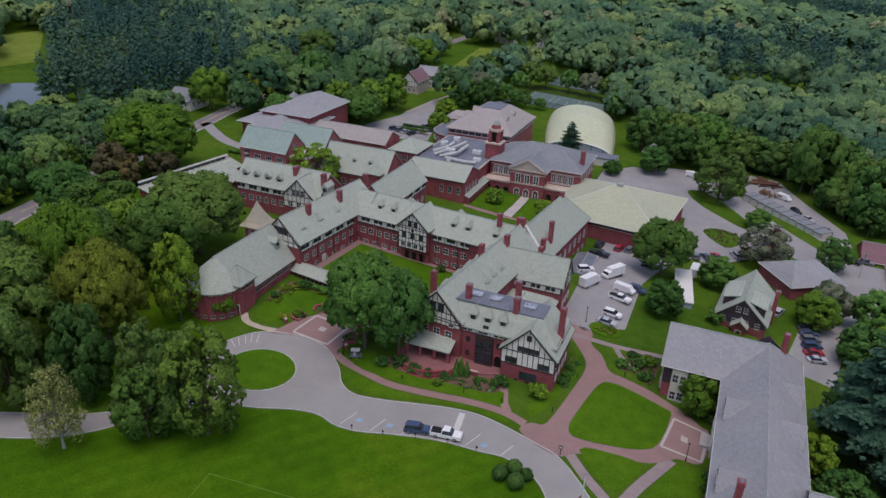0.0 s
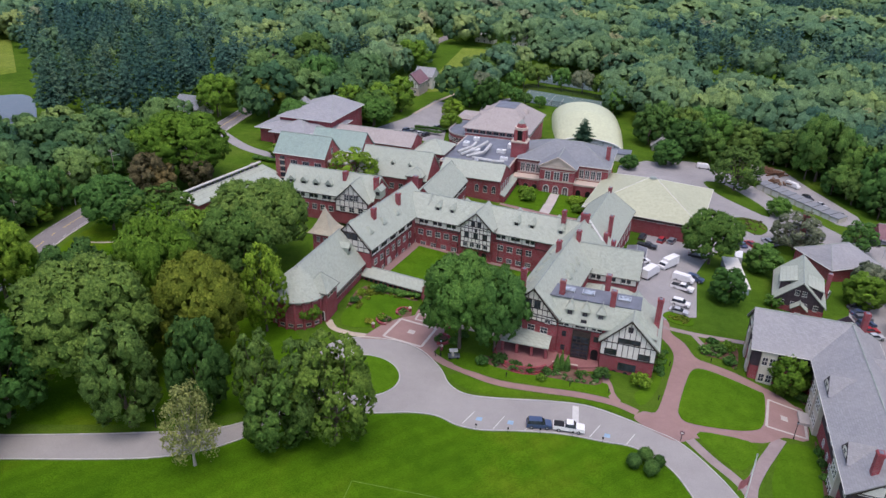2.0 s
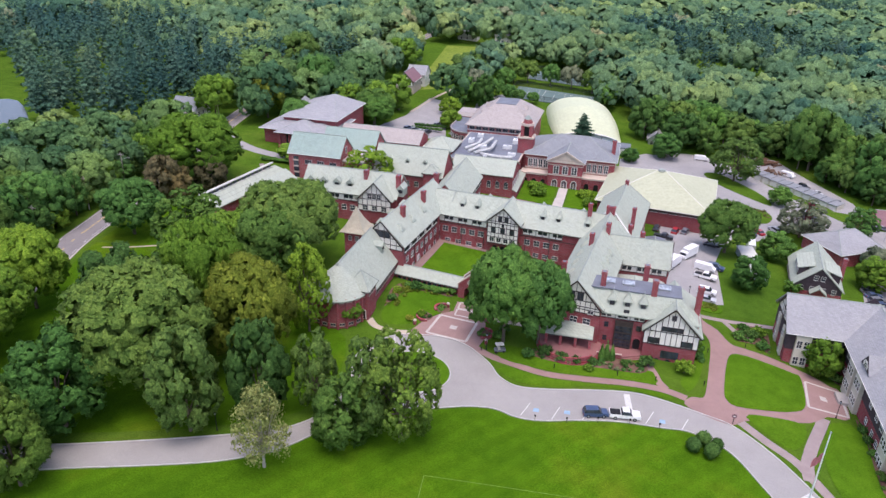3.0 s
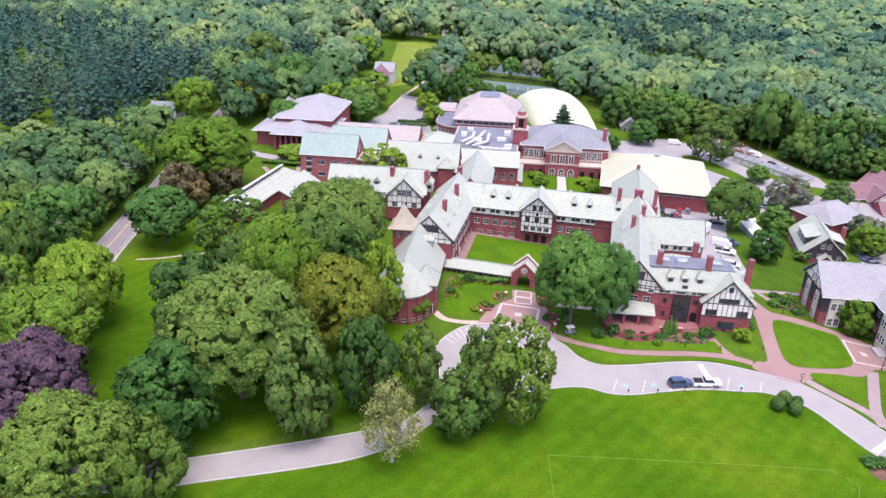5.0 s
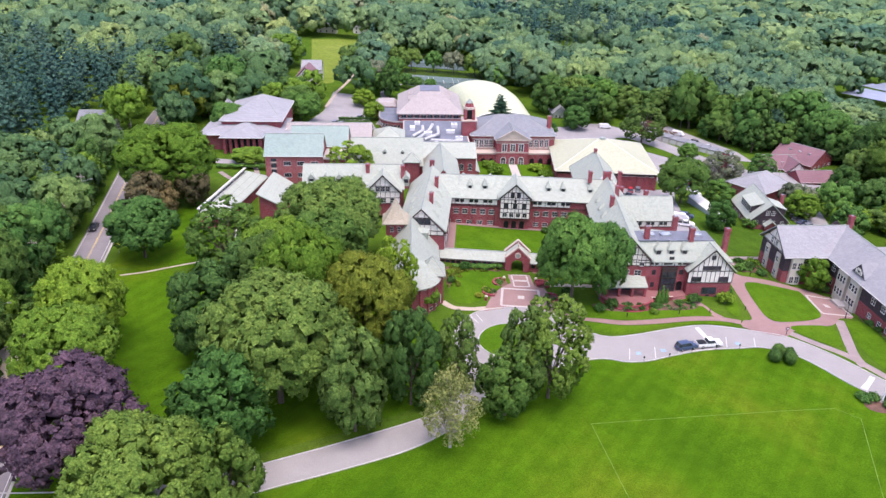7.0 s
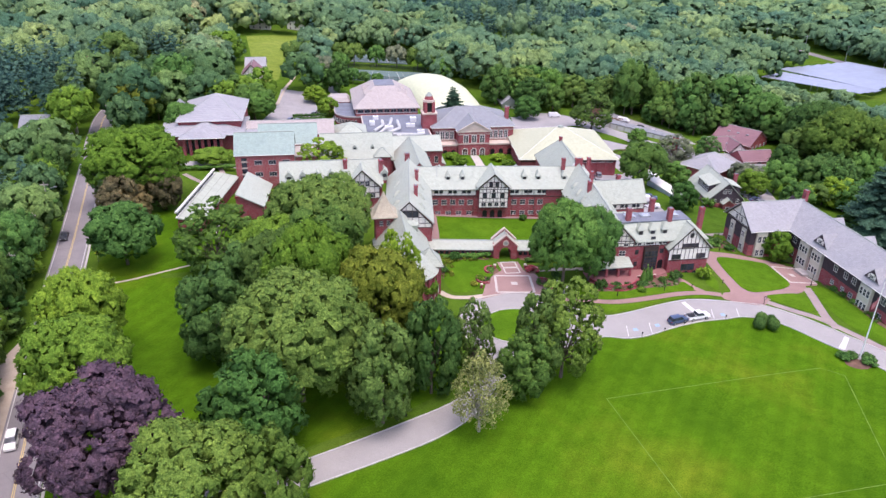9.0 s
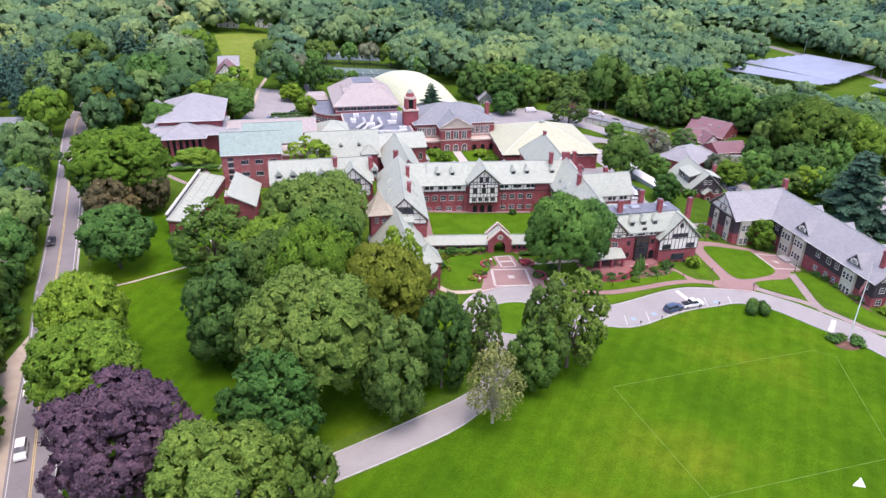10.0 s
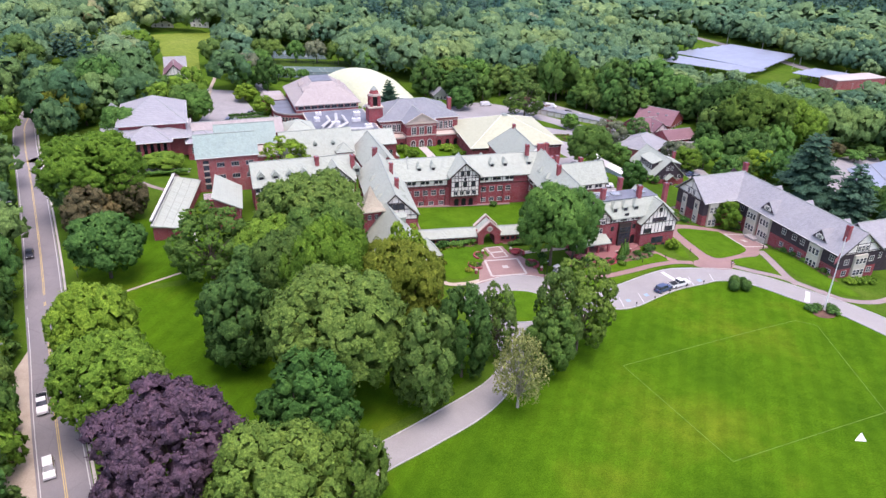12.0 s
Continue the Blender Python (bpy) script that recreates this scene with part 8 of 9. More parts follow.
def leafy_crown(r, boughs, tufts, leaves, size, hearts=0.0):
    """A broadleaved crown: boughs with leafy hearts, tufts on them and leaf sprays on the tufts."""
    p, n, s = crown_tufts(r, boughs, tufts)
    v, f = cap_faces(r, p, n, s, 0)
    soft = np.repeat(n, 5, 0) * 0.9 + (v - np.repeat(p - n * s[:, None] * 0.5, 5, 0)) / np.repeat(s, 5)[:, None] * 0.35
    if hearts:
        core = (boughs[:, None, :3] + OCT_V[None] * boughs[:, None, 3:] * hearts).reshape(-1, 3)
        f = np.concatenate([f, (len(v) + np.arange(len(boughs))[:, None, None] * len(OCT_V) + OCT_F[None]).reshape(-1, 3)])
        v = np.concatenate([v, core])
        soft = np.concatenate([soft, np.tile(OCT_V, (len(boughs), 1))])
    i = r.choice(len(p), leaves, p=s ** 2 / (s ** 2).sum())
    d = n[i] * 0.85 + r.normal(scale=0.55, size=(leaves, 3)) + np.array([0, 0, 0.15])
    d /= np.linalg.norm(d, axis=1)[:, None]
    at = p[i] + d * (s[i] * r.uniform(0.6, 1.25, leaves))[:, None] - n[i] * (s[i] * 0.35)[:, None]
    w = d + n[i] * 0.5 + r.normal(scale=0.36, size=(leaves, 3))
    w /= np.linalg.norm(w, axis=1)[:, None]
    lv, q = leaf_faces(r, at, w, np.full(leaves, size), len(v))
    return np.concatenate([v, lv]), f, q, np.concatenate([soft, np.repeat(w * 0.75 + n[i] * 0.4, 4, 0)])


def pine_crown(r, branches, leaves, size):
    """A pine: tiers of flat drooping branches with needle sprays on them."""
    k = (np.arange(branches) + 0.5) / branches
    z = 0.14 + 0.84 * k + r.uniform(-0.01, 0.01, branches)
    th = np.arange(branches) * 2.39996 + r.uniform(-0.4, 0.4, branches)
    w = (0.035 + 0.33 * (1 - z) ** 0.62 * np.minimum(1, 0.45 + (z - 0.1) * 2.2)) * r.uniform(0.62, 1.15, branches)
    o = np.stack([np.cos(th), np.sin(th), np.zeros(branches)], 1)
    c = np.stack([-np.sin(th), np.cos(th), np.zeros(branches)], 1)
    base = np.stack([0 * z, 0 * z, z], 1)
    lift = np.array([0, 0, 1.0])
    dip = (0.10 * w)[:, None] * lift
    half = (w * r.uniform(0.24, 0.36, branches))[:, None]
    w_ = w[:, None]
    tip, mid = base + o * w_ - dip, base + o * w_ * 0.6
    v = np.stack([base, mid - c * half - dip, tip, mid + c * half - dip, mid + lift * w_ * 0.1], 1).reshape(-1, 3)
    i = np.arange(branches)[:, None] * 5
    f = np.concatenate([i + np.array([[0, 1, 4]]), i + np.array([[1, 2, 4]]), i + np.array([[2, 3, 4]]), i + np.array([[3, 0, 4]])])
    j = r.choice(branches, leaves, p=w ** 2 / (w ** 2).sum())
    u, x = r.uniform(0.15, 1.06, leaves), r.uniform(-1, 1, leaves)
    at = base[j] + o[j] * (w[j] * u)[:, None] + c[j] * (half[j, 0] * x * np.sin(np.clip(u, 0, 1) * 2.6))[:, None] + lift * (w[j] * (0.1 * (1 - np.abs(x)) - 0.1 * u) + size * r.uniform(-0.3, 0.9, leaves))[:, None]
    n = lift + o[j] * 0.25 + r.normal(scale=0.4, size=(leaves, 3))
    n /= np.linalg.norm(n, axis=1)[:, None]
    lv, q = leaf_faces(r, at, n, np.full(leaves, size), len(v))
    return np.concatenate([v, lv]), f, q


def lumps_oval(r, n):
    out = []
    for i in range(n):
        z = 0.2 + 0.72 * (i + 0.5) / n
        w = math.sin(math.pi * min(1, (z - 0.08) / 0.92) ** 0.8) ** 0.75
        th = i * 2.39996 + r.uniform(-0.4, 0.4)
        out.append((0.3 * w * math.cos(th) * r.uniform(0.75, 1.1), 0.3 * w * math.sin(th) * r.uniform(0.75, 1.1), z, r.uniform(0.11, 0.18)))
    for z in (0.35, 0.55, 0.75):
        out.append((0, 0, z, 0.22))
    return np.array(out)


def crown_arrays(r, lumps, leaves, size, flat=0.75, core=0.82, ragged=0.15):
    """Leaf clusters over clumps: small bent quads on each clump, with a dark inner clump behind."""
    area = lumps[:, 3] ** 2
    which = r.choice(len(lumps), leaves, p=area / area.sum())
    d = r.normal(size=(leaves, 3))
    d[:, 2] = d[:, 2] * 0.8 + 0.35
    d /= np.linalg.norm(d, axis=1)[:, None]
    L = lumps[which]
    pos = L[:, :3] + d * (L[:, 3] * r.uniform(0.95 - ragged * 1.6, 1.0 + ragged, leaves))[:, None] * np.array([1, 1, flat])
    nrm = d + r.normal(scale=0.38, size=(leaves, 3))
    nrm /= np.linalg.norm(nrm, axis=1)[:, None]
    a = np.cross(nrm, r.normal(size=(leaves, 3)))
    a /= np.linalg.norm(a, axis=1)[:, None]
    b = np.cross(nrm, a)
    s = size * r.uniform(0.6, 1.35, leaves)[:, None]
    quad = np.stack([pos - a * s - b * s * 0.6, pos + a * s * 0.7 - b * s, pos + a * s + b * s * 0.7, pos - a * s * 0.6 + b * s], 1)
    quad[:, 1] += nrm * s * 0.35
    quad[:, 3] -= nrm * s * 0.3
    verts = quad.reshape(-1, 3)
    quads = np.arange(leaves * 4).reshape(-1, 4)
    tris = np.zeros((0, 3), int)
    if core:
        cv, cf = [], []
        for x, y, z, s_ in lumps:
            sv, sf = OCT_V, OCT_F
            n = len(verts) + len(cv) * len(sv)
            jig = 1 + r.normal(scale=0.08, size=(len(sv), 1))
            cv.append(sv * jig * s_ * core * np.array([1, 1, flat]) + np.array([x, y, z]))
            cf.append(sf + n)
        verts = np.concatenate([verts] + cv)
        tris = np.concatenate(cf)
    return verts, tris, quads


def limb_geo(r, lumps, base=0.02, lean=0.0, limbs=7, fork=0.28):
    """A tapered trunk that forks into limbs reaching the clumps."""
    g = Geo()
    g.tube((0, 0, -0.03), (lean * 0.3, 0, fork), base * 1.35, base * 0.85, 8)
    g.tube((lean * 0.3, 0, fork), (lean * 0.5, 0, min(0.7, fork + 0.3)), base * 0.8, base * 0.3, 6)
    for i in r.choice(len(lumps), min(limbs, len(lumps)), replace=False):
        x, y, z, s = lumps[i]
        z0 = fork * r.uniform(0.8, 1.2)
        mid = (x * 0.5 + r.uniform(-0.03, 0.03), y * 0.5 + r.uniform(-0.03, 0.03), (z0 + z) * 0.52)
        g.tube((lean * 0.3, 0, z0), mid, base * 0.5, base * 0.3, 5)
        g.tube(mid, (x, y, z), base * 0.3, base * 0.08, 5)
    return g


TREES = {}


def tree_kind(kind, leaf, variant=0):
    """Meshes of one sort of tree, one metre high; grown once and shared."""
    key = (kind, leaf.name, variant)
    if key in TREES:
        return TREES[key]
    r = np.random.default_rng(abs(hash_of(kind)) + 31 * variant)
    if kind == "oak":
        lumps = crown_boughs(r, "dome", 34)
        arr = leafy_crown(r, lumps, 900, 6000, 0.0084, 0.7)
        g = limb_geo(r, lumps)
    elif kind == "oval":
        lumps = crown_boughs(r, "egg", 28)
        arr = leafy_crown(r, lumps, 700, 4300, 0.0088, 0.7)
        g = limb_geo(r, lumps, 0.018, fork=0.2)
    elif kind in ("wood_oak", "wood_oval"):
        lumps = crown_boughs(r, "dome" if kind == "wood_oak" else "egg", 22)
        arr = leafy_crown(r, lumps, 280, 720, 0.017, 0.7)
        g = limb_geo(r, lumps, limbs=4)
    elif kind in ("pine", "wood_pine"):
        arr = pine_crown(r, 110, 3600, 0.0115) if kind == "pine" else pine_crown(r, 70, 800, 0.018)
        g = Geo().tube((0, 0, -0.03), (0, 0, 0.55), 0.02, 0.013, 8).tube((0, 0, 0.55), (0, 0, 0.97), 0.013, 0.003, 6)
    elif kind == "sparse":
        lumps = crown_boughs(r, "egg", 30) * np.array([1.02, 1.02, 1, 0.84])
        arr = leafy_crown(r, lumps, 1300, 6200, 0.0080, 0.35)
        g = limb_geo(r, lumps, 0.016, fork=0.2, limbs=26)
    elif kind == "bare":
        lumps = lumps_oval(r, 36)
        lumps[:, 3] *= 0.6
        arr = crown_arrays(r, lumps, 4200, 0.0105, 1.0, 0)
        g = limb_geo(r, lumps, 0.018, fork=0.16, limbs=34)
    elif kind == "ball":
        lumps = np.array([(0, 0, 0.5, 0.46)] * 2)
        arr = leafy_crown(r, lumps, 260, 900, 0.035)
        g = limb_geo(r, lumps, 0.03, fork=0.1, limbs=1)
    elif kind == "cone":
        lumps = np.array([(0, 0, 0.12 + 0.085 * k, 0.34 * (1 - k / 10.5) ** 0.8) for k in range(10)]) * np.array([1, 1, 1, 1.1])
        arr = leafy_crown(r, lumps, 300, 900, 0.03)
        g = limb_geo(r, lumps, 0.03, fork=0.1, limbs=1)
    elif kind == "bush":
        lumps = np.concatenate([lumps_broad(r, 16) * np.array([1.5, 1.5, 1, 1.3]) - np.array([0, 0, 0.12, 0])])
        arr = crown_arrays(r, lumps, 420, 0.06, 0.9)
        g = limb_geo(r, lumps, 0.03, fork=0.1, limbs=4)
    else:
        lumps = crown_boughs(r, "egg", 14)
        arr = leafy_crown(r, lumps, 120, 700, 0.022)
        g = limb_geo(r, lumps, 0.02, limbs=3)
    bark = BARK_PALE if kind == "bare" else BARK
    TREES[key] = (g.mesh("trunk", bark), mesh_from("crown", *arr[:3], leaf, *arr[3:]))
    return TREES[key]


def hash_of(text):
    return sum((i + 3) * ord(c) for i, c in enumerate(text))


TREE_COUNT = [0]


def tree(kind, leaf, x, y, h, r, label, name="tree", group="", z=None, variants=3):
    """A tree h metres high with a crown radius of about r."""
    TREE_COUNT[0] += 1
    i = TREE_COUNT[0]
    tm, cm = tree_kind(kind, leaf, i % variants)
    half = {"oak": 0.5, "oval": 0.41, "pine": 0.36, "sparse": 0.4, "bare": 0.38, "bush": 0.74, "ball": 0.5, "wood_oak": 0.5, "wood_oval": 0.42, "wood_pine": 0.36}.get(kind, 0.4)
    w = r / half
    ob = thing(name, label, "tree" if name == "tree" else "shrub", (x, y, ground_z(x, y) if z is None else z), group)
    ob.rotation_euler = (0, 0, (i * 2.4) % 6.28)
    ob.scale = (w, w, h)
    for nm, me in (("trunk", tm), ("crown", cm)):
        o = new(nm, me)
        o.parent = ob
    return ob


park = [
    ("oak", LEAF_OAK, -126.5, 76, 26, 13, "huge spreading oak with a domed olive-green crown"), ("oval", LEAF_GREEN, -133.5, 62, 20, 8.8, "dense green maple on the grass"), ("oval", LEAF_OAK, -112, 67.8, 22, 6.4, "tall grey-green maple beside the drive"),
    ("oval", LEAF_DARK, -102, 75.4, 22, 5.8, "dark oval maple beside the drive"), ("sparse", LEAF_OAK, -93, 80, 18, 4.6, "thin yellowing tree near the turning loop"), ("bare", LEAF_PALE, -95.2, 63.4, 17, 5.2, "half-dead pale tree with bleached branches"),
    ("oval", LEAF_DARK, -84.5, 72, 15, 5.6, "dark dense tree on the lawn edge"), ("sparse", LEAF_MAPLE, -75.5, 77, 23, 7.4, "airy tall tree with thin foliage"), ("sparse", LEAF_OAK, -81, 76.5, 21, 5.8, "airy olive-green tree on the lawn edge"),
    ("oak", LEAF_OLIVE, -110.5, 89, 24.5, 9.2, "broad oak turning yellow-brown"), ("oak", LEAF_LIME, -124, 94, 28, 9, "bright green broad tree"), ("oak", LEAF_OAK, -121.5, 129.5, 22, 12.8, "wide domed oak against the school"),
    ("oak", LEAF_DARK, -121, 119, 19, 9.5, "wide dark oak beside the chapel"), ("sparse", LEAF_LIME, -105.5, 104, 22, 5.6, "light feathery green tree beside the chapel"), ("oval", LEAF_DARK, -143, 91, 22, 8, "tall dark maple on the lawn"),
    ("sparse", LEAF_DARK, -146.5, 124, 19, 10, "old tree with pale twisted limbs"), ("oval", LEAF_DARK, -137, 107, 18, 7.5, "dark round tree among oaks"), ("oak", LEAF_MAPLE, -141.5, 45.5, 19, 10, "broad green maple above the drive"), ("oval", LEAF_MAPLE, -130, 48, 17, 5.8, "yellow-green maple above the drive"),
    ("oak", LEAF_PURPLE, -155.5, 57, 20.5, 10.9, "big copper beech with dark purple leaves"), ("oak", LEAF_LIME, -165, 77.5, 19, 9.5, "lime-green maple beside the road"), ("oak", LEAF_LIME, -168.5, 94, 20, 8, "lime-green maple beside the road"), ("oak", LEAF_GREEN, -169, 130.5, 15.5, 8.4, "dark green spreading tree beside the road"),
    ("oval", LEAF_RUST, -175, 154, 15, 6.2, "tree with brown-tinged foliage"), ("oak", LEAF_LIME, -174.5, 170, 23, 14, "very broad bright green roadside tree"), ("oval", LEAF_RUST, -166, 165, 14, 5.4, "tree with brown-tinged foliage"), ("oval", LEAF_RUST, -172, 156, 12, 5, "tree with brown-tinged foliage"),
    ("oak", LEAF_GREEN, -63.6, 113, 22, 8.6, "large green maple before the courtyard"), ("oak", LEAF_GREEN, -56.2, 114.6, 19.5, 6.8, "green maple leaning against a larger one"), ("oak", LEAF_LIME, -98, 110, 5.5, 3, "small bright green tree beside the chapel"), ("oak", LEAF_DARK, -10.6, 186.5, 16, 8.2, "round dark maple beside the car park"),
    ("oval", LEAF_GREEN, 4, 190, 9, 5.4, "small green tree beside the car park"), ("oval", LEAF_GREEN, -7, 163, 10, 4.8, "small green tree behind a cottage"), ("sparse", LEAF_GREY, 16, 217, 13.5, 8, "sparse grey-green tree by the sheds"), ("oval", LEAF_LIME, 29, 181, 10, 5.8, "yellow-green tree beside a car park"),
    ("pine", LEAF_PINE, 36, 130, 31, 13, "tall dark pine behind the boarding house"), ("pine", LEAF_PINE, 42, 118, 25, 10, "tall dark pine behind the boarding house"), ("pine", LEAF_PINE, 45, 140, 28, 12, "tall dark pine behind the boarding house"), ("pine", LEAF_PINE, 46, 104, 20, 8, "tall dark pine behind the boarding house"), ("oval", LEAF_LIME, 4.5, 128, 9.5, 4.4, "small yellow-green tree before a dark house"),
    ("pine", LEAF_PINE, -61, 284, 14, 6.2, "dark pine before the ivory dome"), ("sparse", LEAF_OAK, 0, 265, 18, 10, "wide thin tree with yellowing leaves"), ("oak", LEAF_GREEN, -148, 262, 13, 8.6, "round green tree behind the hall"), ("oak", LEAF_LIME, -158, 206, 5.5, 6.6, "low spreading bright green tree before the hall"),
    ("sparse", LEAF_LIME, -121.5, 184, 15.5, 9.5, "bright thin-leaved tree between school wings"), ("oval", LEAF_LIME, -118, 278, 8.5, 5, "small yellow-green tree beside a car park"), ("oval", LEAF_LIME, -124, 300, 8, 5.5, "small yellow-green tree beside a car park"), ("oval", LEAF_GREEN, -26, 282, 11, 6.5, "round green tree beside the service road"), ("oval", LEAF_GREEN, -40, 270, 6, 4, "rounded green shrub tree by the dome"),
    ("oval", LEAF_GREEN, 38, 168, 11, 6, "green tree beside a car park"), ("oval", LEAF_LIME, 60, 176, 12, 7, "green tree beyond the cottage"), ("oval", LEAF_GREEN, 66, 190, 13, 7, "green tree beyond the cottage"), ("oak", LEAF_MAPLE, 86, 211, 28, 16, "massive green tree behind the carriage house"), ("oak", LEAF_LIME, 104, 206, 23, 11.5, "massive bright green tree behind the carriage house"),
    ("oak", LEAF_DARK, 92, 236, 25, 13, "massive dark green tree beside the carriage house"), ("wood_oak", LEAF_GREEN, 82, 262, 22, 10, "green tree behind the carriage house"), ("wood_oval", LEAF_GREEN, 60, 203, 10, 5, "green tree before the garages"), ("wood_oak", LEAF_OAK, 76, 226, 15, 7, "green tree beside the garages"), ("wood_oak", LEAF_DARK, 73, 201, 14, 7.5, "dark green tree beyond the cottage"), ("wood_oak", LEAF_GREEN, 80, 282, 25, 13, "tall green tree behind the carriage house"), ("wood_oval", LEAF_GREEN, 37, 283, 11, 5, "young green tree at the yard's edge"), ("wood_oak", LEAF_OAK, 43, 275, 13, 6, "green tree at the yard's edge"), ("wood_oval", LEAF_DARK, 50, 264, 11, 5, "dark green tree at the yard's edge"), ("wood_oak", LEAF_GREEN, 29, 297, 14, 6.5, "green tree at the yard's edge"), ("wood_oval", LEAF_OAK, 18, 310, 14, 6, "green tree at the yard's edge"), ("wood_oval", LEAF_DARK, 55, 278, 27, 11, "tall dark green tree behind the garages"), ("wood_oval", LEAF_GREEN, 49, 274, 23, 9, "green tree behind the garages"), ("wood_oak", LEAF_DARK, 33, 297, 27, 11, "tall dark green tree behind the garages"), ("sparse", LEAF_GREEN, 36, 226, 11, 6, "grey-green tree before the carriage house"),
    ("wood_oak", LEAF_LIME, -212, 243, 18, 8.5, "bright lime tree beside the road"), ("wood_oak", LEAF_OLIVE, -192, 251, 16, 8.5, "olive tree between road and hall"), ("wood_oval", LEAF_OAK, -186, 262, 15, 6.5, "slim olive-green tree behind the hall"), ("wood_oak", LEAF_GREEN, -180, 277, 23, 9.5, "tall broad green tree behind the hall"), ("wood_pine", LEAF_PINE, -194, 323, 25, 7.4, "dark pine behind the hall"),
    ("wood_oak", LEAF_LIME, -172, 372, 17, 12, "broad green tree at the meadow's edge"), ("wood_oak", LEAF_RUST, -229, 319, 14, 11, "brown-tinged broad tree among the woods"), ("wood_oak", LEAF_OAK, -220, 342, 22, 11, "yellow-green broad tree among the woods"), ("wood_oval", LEAF_GREEN, -168, 313, 9, 4, "green tree beside a white house"), ("wood_oak", LEAF_OAK, -131, 372, 16, 10, "broad olive tree at the meadow's edge"), ("wood_oak", LEAF_GREY, -120, 330, 16, 8, "grey-green tree beside the far car park"),
    ("oak", LEAF_GREEN, -172, 238, 13, 7, "green tree beside the hall"), ("oval", LEAF_GREY, 33, 196, 9, 4.5, "grey-green tree by a car park"), ("oval", LEAF_GREEN, 14, 246, 7, 4.5, "small tree beside the service road"), ("oak", LEAF_GREEN, 62, 130, 14, 8, "green tree behind the boarding house"), ("oval", LEAF_GREEN, 30, 112, 9, 5, "green shrub tree behind a dark house"),
    ("oval", LEAF_LIME, 26, 122, 8, 4, "green shrub tree behind a dark house"), ("oak", LEAF_LIME, -133, 118, 17, 8, "bright green tree beside oaks"), ("oak", LEAF_OAK, -131, 103, 22, 9, "olive-green oak among park trees"),
    ("wood_oak", LEAF_GREY, 33, 189, 10, 5, "leafy green tree beyond the cottage"),
    ("wood_oak", LEAF_GREEN, 43, 188, 12, 6.5, "leafy green tree beyond the cottage"),
    ("wood_oak", LEAF_LIME, 45, 176, 8, 5, "leafy green tree beyond the cottage"),
    ("wood_oak", LEAF_OAK, 56, 178, 8, 6, "leafy green tree beyond the cottage"),
    ("wood_oak", LEAF_GREEN, 61, 173, 11, 6, "leafy green tree beyond the cottage"),
    ("wood_oak", LEAF_DARK, 71, 190, 14, 7, "leafy green tree beyond the cottage"),
    ("wood_oak", LEAF_DARK, 63, 195, 13, 6.5, "leafy green tree beyond the cottage"),
    ("wood_oak", LEAF_DARK, 61, 211, 12, 6, "leafy green tree beyond the cottage"),
    ("wood_oak", LEAF_GREEN, 86, 196, 16, 7, "leafy green tree beyond the cottage"),
    ("wood_oak", LEAF_GREEN, 69, 171, 14, 6.5, "leafy green tree beyond the cottage"),
    ("wood_pine", LEAF_PINE, 158, 254, 13, 6, "dark pine below the brick depot"),
    ("wood_pine", LEAF_PINE, 159, 243, 14, 6.5, "dark pine below the brick depot"),
    ("wood_pine", LEAF_PINE, 176, 244, 15, 7, "dark pine below the brick depot"),
    ("wood_pine", LEAF_PINE, 188, 241, 15, 7, "dark pine below the brick depot"),
    ("wood_pine", LEAF_PINE, 139, 227, 14, 6, "dark pine below the brick depot"),
    ("wood_pine", LEAF_PINE, 144, 219, 14, 6.5, "dark pine below the brick depot"),
    ("wood_pine", LEAF_PINE, 161, 221, 15, 7, "dark pine below the brick depot"),
    ("wood_pine", LEAF_PINE, 175, 223, 15, 7, "dark pine below the brick depot"),
    ("wood_oak", LEAF_RUST, 121, 198, 7, 5, "low dense thicket tree beside the lower car park"),
    ("wood_oak", LEAF_DARK, 140, 206, 6, 6, "low dense thicket tree beside the lower car park"),
    ("wood_oak", LEAF_DARK, 139, 194, 6, 6, "low dense thicket tree beside the lower car park"),
    ("wood_oak", LEAF_GREEN, 127, 191, 5, 5, "low dense thicket tree beside the lower car park"),
    ("wood_oak", LEAF_DARK, 156, 207, 6, 6, "low dense thicket tree beside the lower car park"),
    ("wood_oak", LEAF_GREEN, -104, 343, 8, 4, "leafy tree beside the tennis courts"),
    ("wood_oak", LEAF_DARK, -98, 341, 7, 3.6, "leafy tree beside the tennis courts"),
    ("wood_oak", LEAF_GREEN, -111, 346, 9, 4.6, "leafy tree beside the tennis courts"),
    ("wood_oak", LEAF_GREEN, -91, 343, 6, 3.2, "leafy tree beside the tennis courts"),
    ("wood_oak", LEAF_OAK, -101, 389, 13, 6.4, "leafy tree beside the tennis courts"),
    ("wood_oak", LEAF_GREEN, -88, 390, 12, 6, "leafy tree beside the tennis courts"),
    ("wood_oak", LEAF_GREY, -76, 389, 13, 6.4, "leafy tree beside the tennis courts"),
    ("wood_oak", LEAF_OAK, -64, 386, 14, 6.6, "leafy tree beside the tennis courts"),
    ("wood_oak", LEAF_GREEN, -55, 352, 13, 6.4, "leafy tree beside the tennis courts"),
    ("wood_oak", LEAF_OAK, -54, 366, 15, 7, "leafy tree beside the tennis courts"),
    ("wood_oak", LEAF_DARK, -57, 381, 14, 6.6, "leafy tree beside the tennis courts"),
    ("wood_oak", LEAF_OAK, -108, 382, 14, 6.5, "leafy tree beside the tennis courts"),
